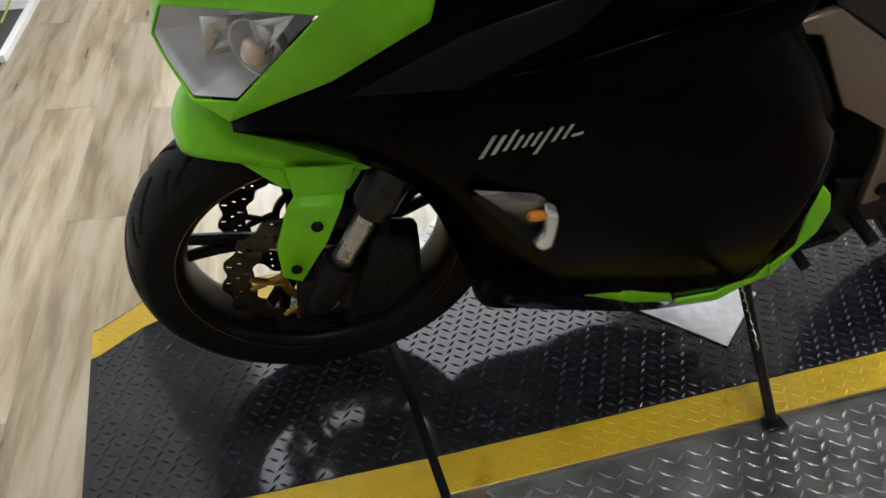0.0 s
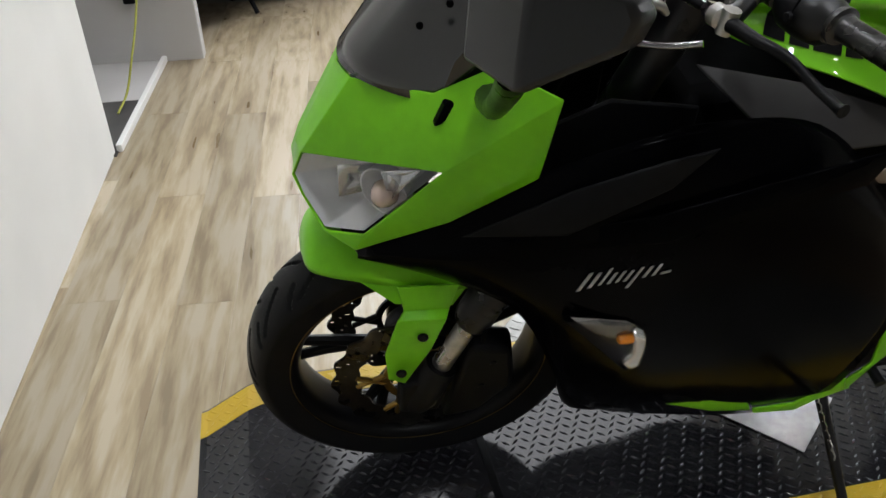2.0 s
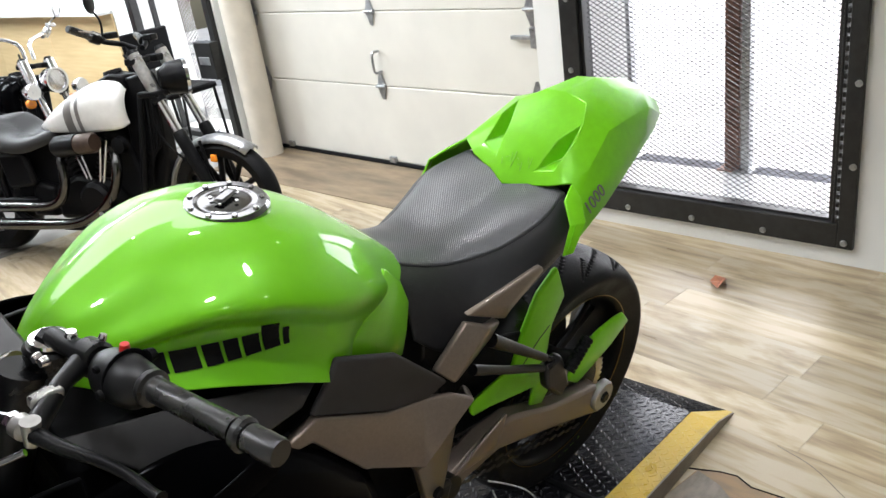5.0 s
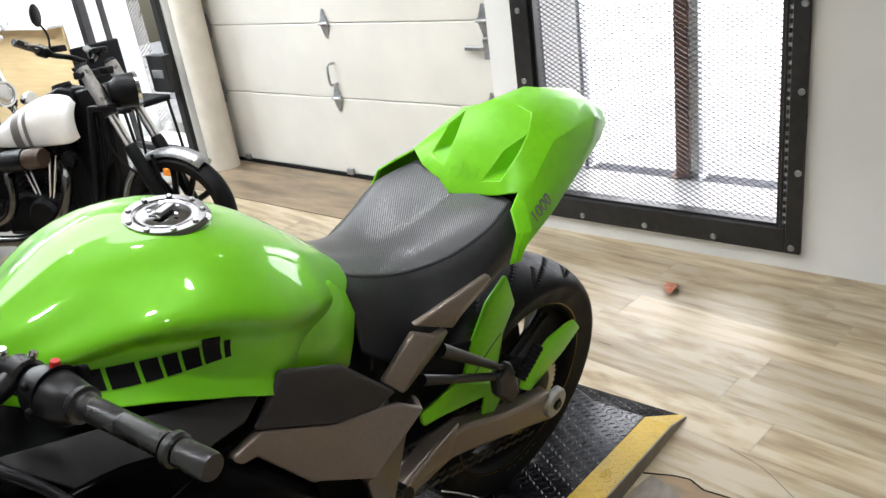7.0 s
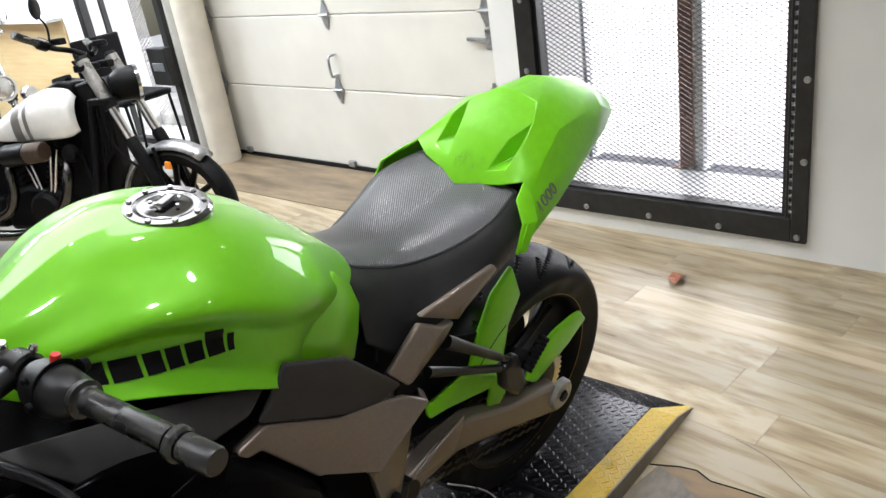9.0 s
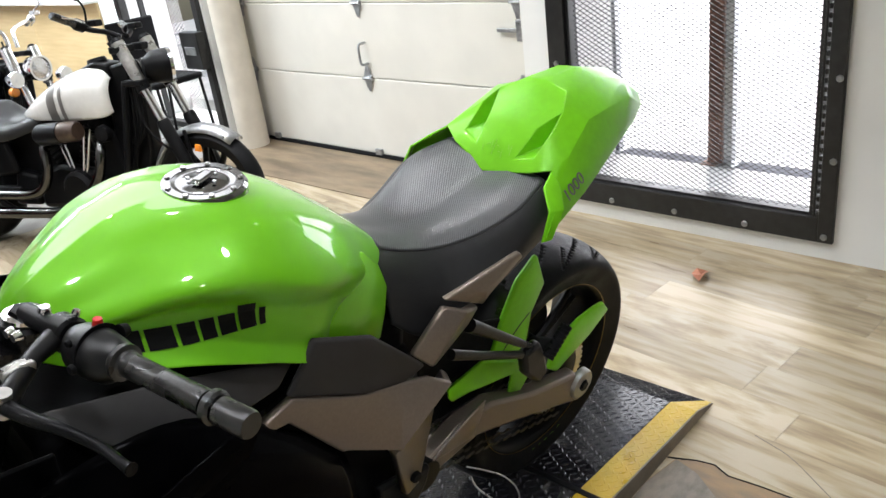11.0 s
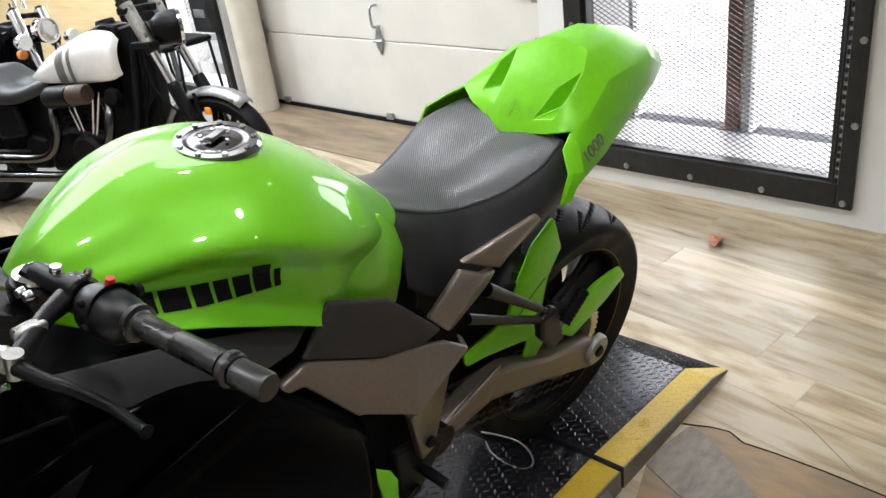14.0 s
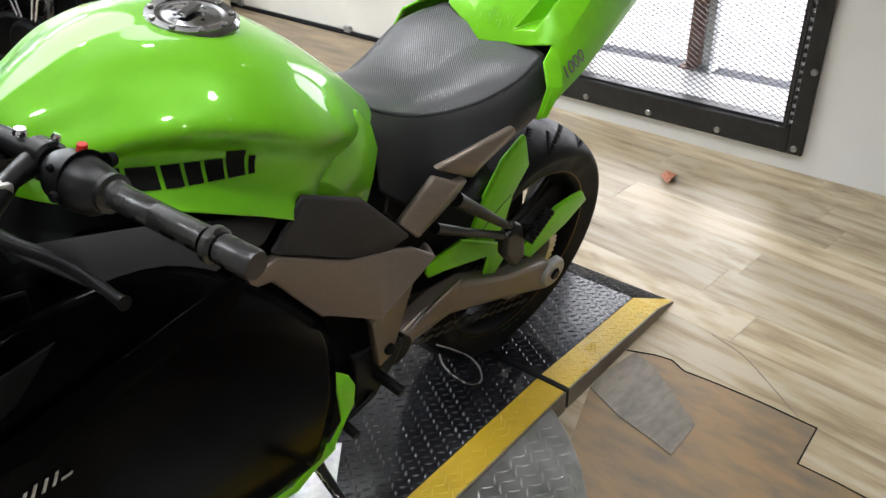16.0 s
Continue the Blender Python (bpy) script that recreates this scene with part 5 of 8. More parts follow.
def skin_block(grid, corners, s, lift):
    """A thin plate bent onto the skin between four corners (x, z)."""
    c = np.array(corners, float)
    rows = []
    for i in range(4):
        row = []
        for j in range(4):
            u, v = j / 3, i / 3
            x, z = (c[0] * (1 - u) + c[1] * u) * (1 - v) + (c[3] * (1 - u) + c[2] * u) * v
            row.append((x, -s * (skin_y(grid, x, z) - lift), z))
        rows.append(row)
    return grid_mesh("block", rows)


LETTERS = ((0.0, 0.018, 0.031), (0.0215, 0.018, 0.022), (0.0425, 0.027, 0.022), (0.0725, 0.018, 0.022), (0.0935, 0.0155, 0.022), (0.1125, 0.018, 0.022), (0.1335, 0.0185, 0.031), (0.155, 0.0065, 0.022))
for s in (-1, 1):
    for u, w, h in LETTERS:
        w *= 1.1
        x, z = 0.455 + u * 1.16, 0.934 - 0.12 * u
        part("name_block", skin_block(TG, ((x, z), (x + w, z - 0.10 * w), (x + w + 0.003, z - 0.10 * w + h), (x + 0.003, z + h)), s, 0.0062), MARK_BLACK, tank, "plain black letter block", False, solid=0.002)
# silver script strokes on the fairings
FG = hull(FS, 24, 18, (-1,))
for s in (-1, 1):
    for u, v, w, h in ((0, 0, 0.005, 0.034), (0.012, 0.003, 0.005, 0.028), (0.024, 0.005, 0.004, 0.03), (0.035, 0.004, 0.004, 0.02), (0.045, 0.004, 0.004, 0.02), (0.055, 0.003, 0.004, 0.02), (0.065, -0.012, 0.004, 0.038), (0.077, 0.004, 0.004, 0.02), (0.088, 0.004, 0.004, 0.02), (0.098, 0.004, 0.012, 0.004)):
        x, z = 0.224 + u + 0.35 * v, 0.681 + 0.23 * u + v
        part("script_mark", skin_block(FG, ((x, z), (x + w, z + 0.23 * w), (x + w + 0.35 * h, z + 0.23 * w + h), (x + 0.35 * h, z + h)), s, 0.0025), MARK_SILVER, BIKE, "silver script stroke", False, solid=0.001)
# black panels under the tank
for s in (-1, 1):
    u = [(0.364, 0.13, 0.923), (0.509, 0.158, 0.900), (0.676, 0.168, 0.840), (0.636, 0.185, 0.823), (0.542, 0.20, 0.832), (0.427, 0.20, 0.876)]
    part("tank_side_cover", facets("u", [(x, s * y, z) for x, y, z in u], [(0, 1, 4, 5), (1, 2, 3, 4)], False), GREY_MID, BIKE, "black panel under the tank", True, 0.003, 0.006)
    cv = [(0.676, 0.188, 0.839), (0.695, 0.188, 0.872), (0.797, 0.188, 0.820), (0.906, 0.188, 0.700), (0.856, 0.188, 0.690), (0.785, 0.188, 0.716), (0.646, 0.188, 0.800)]
    part("side_cover", facets("c", [(x, s * y, z) for x, y, z in cv], [(0, 1, 2, 5, 6), (2, 3, 4, 5)], False), GREY_MID, BIKE, "grained charcoal side cover", True, 0.008, 0.012)
    fp = [(0.606, 0.196, 0.788), (0.655, 0.190, 0.795), (0.775, 0.190, 0.722), (0.850, 0.190, 0.700), (0.902, 0.200, 0.687), (0.960, 0.184, 0.648), (0.937, 0.184, 0.612), (0.913, 0.184, 0.486), (0.900, 0.184, 0.430), (0.860, 0.196, 0.438), (0.833, 0.196, 0.549), (0.804, 0.196, 0.608), (0.726, 0.196, 0.645), (0.640, 0.196, 0.764), (0.601, 0.196, 0.770), (0.932, 0.222, 0.668), (0.817, 0.226, 0.600), (0.839, 0.196, 0.577)]
    ff = [(0, 1, 13, 14), (1, 2, 12, 13), (2, 3, 16, 11, 12), (3, 4, 15, 16), (15, 5, 6, 17, 16), (16, 17, 10, 11), (17, 6, 7, 10), (7, 8, 9, 10)]
    fr_p = part("frame_spar", facets("fp", [(x, s * y, z) for x, y, z in fp], ff, False), BRONZE, BIKE, "bronze-grey frame spar", True, 0.004, 0.016, 14)
    for q in ((0.932, 0.635), (0.879, 0.47)):
        part("frame_plug", lathe(((0, -0.004), (0.009, -0.004), (0.011, -0.001), (0.011, 0.004)), 16, "y"), MATT, fr_p, "black plug", m=pose(q[0], s * 0.196, q[1], 0, 0, 0 if s < 0 else 180))
    sf = [(0.884, 0.178, 0.727), (0.952, 0.178, 0.786), (1.037, 0.178, 0.743), (1.014, 0.178, 0.716), (0.934, 0.178, 0.675), (0.988, 0.197, 0.768), (0.910, 0.197, 0.699)]
    sub = part("subframe_cover", facets("sf", [(x, s * y, z) for x, y, z in sf], [(0, 1, 5, 6), (5, 2, 3, 4, 6)], False), BRONZE, BIKE, "bronze-grey subframe cover", True, 0.004, 0.016, 14)
    s2 = [(0.954, 0.178, 0.797), (0.995, 0.178, 0.799), (1.137, 0.178, 0.805), (1.145, 0.178, 0.793), (1.062, 0.178, 0.753), (1.047, 0.178, 0.742), (1.045, 0.186, 0.772)]
    if s < 0:
        part("upper_spear", facets("s2", [(x, s * y, z) for x, y, z in s2], [(0, 1, 6, 5), (1, 2, 6), (2, 3, 4, 6), (4, 5, 6)], False), BRONZE, sub, "", True, 0.003, 0.012, 14)

# seat and tail
SS = [(0.880, ((0, 0.893), (0.038, 0.891), (0.068, 0.880), (0.098, 0.857), (0.118, 0.819), (0.134, 0.765))),
      (0.935, ((0, 0.856), (0.040, 0.857), (0.074, 0.845), (0.108, 0.818), (0.132, 0.778), (0.150, 0.722))),
      (1.018, ((0, 0.828), (0.052, 0.830), (0.088, 0.818), (0.120, 0.790), (0.146, 0.760), (0.16, 0.728))),
      (1.101, ((0, 0.826), (0.074, 0.837), (0.116, 0.824), (0.145, 0.796), (0.160, 0.774), (0.162, 0.752))),
      (1.182, ((0, 0.842), (0.080, 0.858), (0.134, 0.850), (0.158, 0.824), (0.163, 0.800), (0.16, 0.780))),
      (1.266, ((0, 0.858), (0.070, 0.868), (0.118, 0.868), (0.146, 0.840), (0.150, 0.816), (0.150, 0.794)))]
sg = hull(SS, 7, 6)
seat = part("seat", grid_mesh("seat", sg), SEAT_SIDE, BIKE, "black vinyl rider seat", solid=0.004, angle=180)
nv = sg.shape[1]
top_rows = [[(x, y, z + 0.003) for x, y, z in row[nv // 2 - 12:nv // 2 + 13]] for row in sg[4:]]
part("ribbed_top", grid_mesh("ribs", top_rows), SEAT_TOP, seat, "finely ribbed black seat top", solid=0.003, angle=180)
part("seat_seam", rod([tuple(r[nv // 2 - 13]) for r in sg[3::2]], 0.0022, 6), MATT, seat, "stitched seam")
part("seat_seam", rod([tuple(r[nv // 2 + 13]) for r in sg[3::2]], 0.0022, 6), MATT, seat, "stitched seam")
part("seat_front_piping", rod([tuple(p) for p in sg[0][4:-4]], 0.004, 8), MATT, seat, "black piping")

TV = [(1.232, 0, 0.859), (1.248, -0.045, 0.866), (1.252, -0.09, 0.881), (1.270, -0.128, 0.894), (1.262, -0.152, 0.870),
      (1.310, 0, 0.935), (1.266, -0.046, 0.888), (1.315, -0.056, 0.938), (1.360, -0.076, 0.964), (1.322, -0.070, 0.905),
      (1.275, -0.083, 0.900), (1.326, -0.086, 0.944), (1.318, -0.130, 0.908), (1.405, 0, 0.990), (1.405, -0.048, 0.982),
      (1.500, 0, 0.994), (1.500, -0.044, 0.984), (1.470, -0.098, 0.945), (1.395, -0.112, 0.950), (1.390, -0.143, 0.890),
      (1.605, 0, 0.965), (1.610, -0.038, 0.952), (1.590, -0.074, 0.930), (1.535, -0.105, 0.896),
      (1.695, 0, 0.905), (1.706, -0.026, 0.893), (1.695, -0.046, 0.875), (1.634, -0.070, 0.863),
      (1.221, -0.180, 0.850), (1.200, -0.185, 0.810), (1.331, -0.165, 0.842)]
TF = [(0, 1, 6), (0, 6, 7, 5), (5, 7, 8, 14, 13), (6, 9, 7), (7, 9, 8), (1, 2, 10, 6), (6, 10, 9), (10, 11, 9), (11, 8, 9), (2, 3, 10), (3, 12, 11, 10), (11, 12, 18, 8), (3, 4, 12),
      (13, 14, 16, 15), (14, 8, 18, 17, 16), (4, 19, 12), (12, 19, 17, 18), (15, 16, 21, 20), (16, 17, 22, 21), (17, 19, 23, 22), (20, 21, 25, 24), (21, 22, 26, 25), (22, 23, 27, 26),
      (28, 29, 30, 19, 4), (19, 30, 23), (30, 27, 23)]
tail = part("tail_cowl", facets("tail", TV, TF), GREEN_MATT, BIKE, "lime green angular tail and seat cowl", True, 0.007, 0.004, 24)
for s in (-1, 1):
    lip = [(1.268, 0.152, 0.877), (1.245, 0.184, 0.849), (1.210, 0.189, 0.803), (1.232, 0.143, 0.880), (1.213, 0.174, 0.851), (1.192, 0.180, 0.800), (1.270, 0.128, 0.894)]
    part("cowl_lip", facets("cl", [(x, s * y, z) for x, y, z in lip], [(0, 1, 4, 3), (1, 2, 5, 4), (6, 0, 3)], False), GREEN_MATT, tail, "", True, 0.003, 0.005)
txt = bpy.data.curves.new("number_1000", 'FONT')
txt.body, txt.size, txt.extrude, txt.align_x = "1000", 0.033, 0.0006, 'LEFT'
to = new("model_number", txt)
dg = bpy.context.evaluated_depsgraph_get()
me_t = bpy.data.meshes.new_from_object(to.evaluated_get(dg))
bpy.data.objects.remove(to)
me_t.materials.clear()
ex = Vector((0.128, 0.021, 0.040)).normalized()
nz_ = Vector((0.0, -0.885, 0.465))
nz_ = (nz_ - ex * nz_.dot(ex)).normalized()
ey = nz_.cross(ex).normalized()
rot = Matrix((ex, ey, nz_)).transposed().to_4x4()
part("model_number", me_t, MARK_GREY, tail, "grey number 1000", False, m=Matrix.Translation((1.2725, -0.1695, 0.845)) @ rot)
for k in range(9):
    t = k / 8
    part("script_mark", rod([(1.262 + 0.008 * math.sin(k * 2.1), -0.036 + 0.058 * t, 0.8915 + 0.0078 * math.sin(k * 2.1)), (1.270 + 0.008 * math.sin(k * 1.3 + 1), -0.031 + 0.058 * t, 0.8993 + 0.0078 * math.sin(k * 1.3 + 1))], 0.0007, 6), MARK_GREEN, tail, "thin dark script stroke")
part("tail_light", slab(((1.640, 0.845), (1.690, 0.880), (1.635, 0.885), (1.585, 0.845)), -0.045, 0.045), RED, BIKE, "red tail light", True, 0.006)
part("under_tail", facets("ut", [(1.217, -0.13, 0.80), (1.40, -0.08, 0.81), (1.60, -0.03, 0.872), (1.60, 0, 0.87), (1.40, 0, 0.80), (1.213, 0, 0.78)], [(0, 1, 4, 5), (1, 2, 3, 4)]), MATT, BIKE, "black underside of the tail", True, 0.004, 0.004)

part("chain_side_shield", slab(((0.98, 0.60), (1.10, 0.62), (1.27, 0.55), (1.24, 0.40), (1.0, 0.42)), -0.085, -0.092), MATT, BIKE, "black shield before the rear wheel", True, 0.004)
part("sprocket_carrier", lathe(((0.03, -0.012), (0.145, -0.012), (0.15, 0.0), (0.03, 0.004)), 48, "y", closed=True), DARKMETAL, rw, "dark sprocket carrier", m=pose(0, 0.05, 0))
# swingarm, chain, hugger, pegs
sw = part("swingarm", slab(((0.947, 0.400), (1.060, 0.440), (1.141, 0.434), (1.280, 0.369), (1.446, 0.320), (1.516, 0.245), (1.475, 0.220), (1.292, 0.296), (1.098, 0.370), (1.000, 0.360), (0.950, 0.340)), -0.105, -0.145, 0.03), BRONZE, BIKE, "bronze-grey box-section swingarm", True, 0.008)
part("swingarm_far", slab(((0.947, 0.400), (1.060, 0.440), (1.141, 0.434), (1.280, 0.369), (1.446, 0.320), (1.516, 0.245), (1.475, 0.220), (1.292, 0.296), (1.098, 0.370), (1.000, 0.360), (0.950, 0.340)), 0.105, 0.145, 0.03), BRONZE, sw, "", True, 0.008)
part("pivot", rod(((0.953, -0.15, 0.373), (0.953, 0.15, 0.373)), 0.035, 20), DARKMETAL, sw)
adj = part("chain_adjuster", lathe(((0.014, -0.008), (0.034, -0.008), (0.038, -0.003), (0.038, 0.01), (0.014, 0.01)), 32, "y", closed=True), ALU, sw, "eccentric chain adjuster ring", m=pose(1.458, -0.147, 0.284))
part("axle_nut", lathe(((0, -0.014), (0.012, -0.014), (0.015, -0.01), (0.015, 0.0)), 6, "y"), DARKMETAL, adj)


def chain_run(p0, p1):
    p0, p1 = Vector(p0), Vector(p1)
    n = int((p1 - p0).length / 0.0159)
    bm = bmesh.new()
    d = (p1 - p0) / n
    up = Vector((-d.z, 0, d.x)).normalized()
    for k in range(n):
        c = p0 + d * (k + 0.5)
        w = 0.010 if k % 2 else 0.007
        for sgn in (-1, 1):
            ring = []
            for a in range(8):
                an = 2 * math.pi * a / 8
                ring.append(c + d * 0.62 * math.cos(an) + up * 0.0048 * math.sin(an) + Vector((0, sgn * w, 0)))
            v0 = [bm.verts.new(q) for q in ring]
            v1 = [bm.verts.new(q + Vector((0, 0.0016, 0))) for q in ring]
            bm.faces.new(v0)
            bm.faces.new(v1[::-1])
            for i in range(8):
                bm.faces.new((v0[i], v1[i], v1[(i + 1) % 8], v0[(i + 1) % 8]))
    bmesh.ops.recalc_face_normals(bm, faces=bm.faces)
    return bm


part("drive_chain", chain_run((0.902, -0.100, 0.446), (1.45, -0.100, 0.335)), CHAINSTEEL, BIKE, "steel drive chain, upper run", False)
part("drive_chain", chain_run((0.909, -0.100, 0.335), (1.45, -0.100, 0.17)), CHAINSTEEL, BIKE, "steel drive chain, lower run", False)
hg = [(1.286, 0.100, 0.688), (1.322, 0.100, 0.604), (1.288, 0.100, 0.544), (1.280, 0.100, 0.469), (1.248, 0.100, 0.427), (1.162, 0.100, 0.484), (1.189, 0.100, 0.565), (1.231, 0.100, 0.650)]
hug = part("rear_hugger", facets("hg", [(x + 0.014, -y, z) for x, y, z in hg], [(0, 1, 2, 7), (2, 3, 6, 7), (3, 4, 5, 6)], False), GREEN_MATT, BIKE, "lime green rear hugger and chain guard", True, 0.006, 0.014, 24)


def hugger_arch():
    rows = []
    for i in range(13):
        a = radians(172 - 82 * i / 12)
        rows.append([(REAR[0] + (0.338 - 0.06 * abs(u) ** 3) * math.cos(a), u * 0.098, REAR[2] + (0.338 - 0.06 * abs(u) ** 3) * math.sin(a)) for u in np.linspace(-1, 1, 11)])
    return grid_mesh("arch", rows[:9])


part("hugger_arch", hugger_arch(), SATIN, hug, "", solid=0.004, angle=180)
h2 = [(1.535, 0.122, 0.458), (1.564, 0.122, 0.422), (1.500, 0.122, 0.384), (1.379, 0.122, 0.343), (1.343, 0.122, 0.373), (1.363, 0.122, 0.432), (1.441, 0.122, 0.458), (1.505, 0.122, 0.462)]
part("chain_guard", facets("h2", [(x + 0.012, -y, z) for x, y, z in h2], [(0, 1, 2, 6, 7), (2, 3, 4, 5, 6)], False), GREEN_MATT, hug, "lime green upper chain guard", True, 0.006, 0.012, 24)
lg = [(1.018, 0.125, 0.524), (1.112, 0.125, 0.537), (1.241, 0.125, 0.463), (1.285, 0.125, 0.423), (1.238, 0.125, 0.367), (1.203, 0.125, 0.385), (1.209, 0.125, 0.443), (1.077, 0.125, 0.478), (1.031, 0.125, 0.485), (1.023, 0.125, 0.498)]
part("lower_guard", facets("lg", [(x + 0.012, -y, z) for x, y, z in lg], [(0, 1, 7, 8, 9), (1, 2, 6, 7), (2, 3, 4, 5, 6)], False), GREEN_MATT, hug, "", True, 0.004, 0.008)
for s in (-1, 1):
    pb = part("passenger_peg_bracket", rod(((1.022, s * 0.172, 0.708), (1.111, s * 0.172, 0.634), (1.210, s * 0.172, 0.552)), (0.013, 0.010, 0.007), 10), SATIN, BIKE, "black passenger peg bracket")
    part("lower_arm", rod(((0.979, s * 0.172, 0.669), (1.066, s * 0.172, 0.616), (1.185, s * 0.172, 0.548)), (0.010, 0.008, 0.008), 10), SATIN, pb)
    part("bracket_foot", slab(((1.172, 0.558), (1.222, 0.566), (1.245, 0.52), (1.262, 0.468), (1.235, 0.445), (1.185, 0.50)), s * 0.162, s * 0.185, 0.05), SATIN, pb, "", True, 0.008)
    peg = bmesh.new()
    prof = [(0.0, 0.0)]
    for k in range(8):
        prof += [(0.0125, k * 0.0095 + 0.0005), (0.0125, k * 0.0095 + 0.007), (0.0108, k * 0.0095 + 0.0075), (0.0108, k * 0.0095 + 0.0092)]
    prof += [(0.0, 0.077)]
    part("foot_peg", lathe(prof, 16, "z", peg), MATT, pb, "ribbed rubber peg, folded up", m=Matrix.Translation((1.236, s * 0.193, 0.522)) @ look((0, 0, 0), (-0.062, 0, -0.060)))
    rp = part("rider_peg", rod(((0.870, s * 0.18, 0.40), (0.880, s * 0.235, 0.392)), 0.011, 12), DARKMETAL, BIKE, "dark rider peg")
    part("peg_plate", slab(((0.809, 0.479), (0.873, 0.467), (0.934, 0.444), (0.925, 0.408), (0.871, 0.324), (0.827, 0.336)), s * 0.165, s * 0.18, 0.04), DARKMETAL, rp, "cast heel plate", True, 0.005)
br = [(1.098, 0.162, 0.483), (1.026, 0.162, 0.456), (0.957, 0.162, 0.418), (0.995, 0.162, 0.412), (1.070, 0.162, 0.404), (1.087, 0.162, 0.441)]
part("heel_guard", facets("br", [(x, -y, z) for x, y, z in br], [(0, 1, 4, 5), (1, 2, 3, 4)], False), BRONZE, BIKE, "bronze-grey heel guard", True, 0.004, 0.008)
gl_ = part("gear_lever", rod(((0.862, -0.185, 0.36), (0.82, -0.19, 0.352), (0.79, -0.192, 0.348), (0.785, -0.205, 0.347)), 0.006, 10, smooth_steps=3), DARKMETAL, BIKE, "dark gear lever")
part("lever_rubber", rod(((0.785, -0.20, 0.347), (0.787, -0.228, 0.345)), 0.009, 10), MATT, gl_)
part("shift_rod", rod(((0.825, -0.18, 0.352), (0.79, -0.17, 0.40)), 0.004, 8), DARKMETAL, gl_)
st = part("side_stand", rod(((0.742, -0.15, 0.275), (0.748, -0.19, 0.232), (0.768, -0.31, 0.115), (0.775, -0.348, 0.078)), (0.014, 0.0105, 0.009, 0.009), 12), SATIN, BIKE, "black side stand, down")
part("stand_foot", slab(((-0.016, 0.0), (0.018, 0.0), (0.022, 0.008), (-0.020, 0.008)), -0.014, 0.017, 0.1), SATIN, st, "", True, 0.003, m=pose(0.778, -0.356, 0.068, -12.4))
part("stand_spring", rod([(0.725 + 0.03 * k / 30, -0.17 - 0.09 * k / 30 + 0.005 * math.cos(k * 1.6), 0.275 - 0.10 * k / 30 + 0.005 * math.sin(k * 1.6)) for k in range(31)], 0.0015, 6), STEEL, st)
# bead chain that hangs from the peg plate to the deck
beads = bmesh.new()
loop = spline([(1.083, -0.150, 0.270), (1.104, -0.150, 0.222), (1.155, -0.150, 0.147), (1.223, -0.150, 0.069), (1.263, -0.150, 0.053), (1.243, -0.150, 0.111), (1.192, -0.150, 0.186), (1.129, -0.150, 0.253), (1.068, -0.150, 0.311)], 14)
for p in loop:
    bmesh.ops.create_icosphere(beads, subdivisions=1, radius=0.0022, matrix=Matrix.Translation(p))
part("bead_chain", beads, STEEL, BIKE, "hanging steel bead chain")

# handlebars
def ring_on(a, d, r, w, mat, parent, name, label=""):
    """A rounded clamp or collar about the line through a along d."""
    return part(name, rod((a - d * w * 0.5, a - d * w * 0.38, a + d * w * 0.38, a + d * w * 0.5), (r * 0.82, r, r, r * 0.82), 24), mat, parent, label)


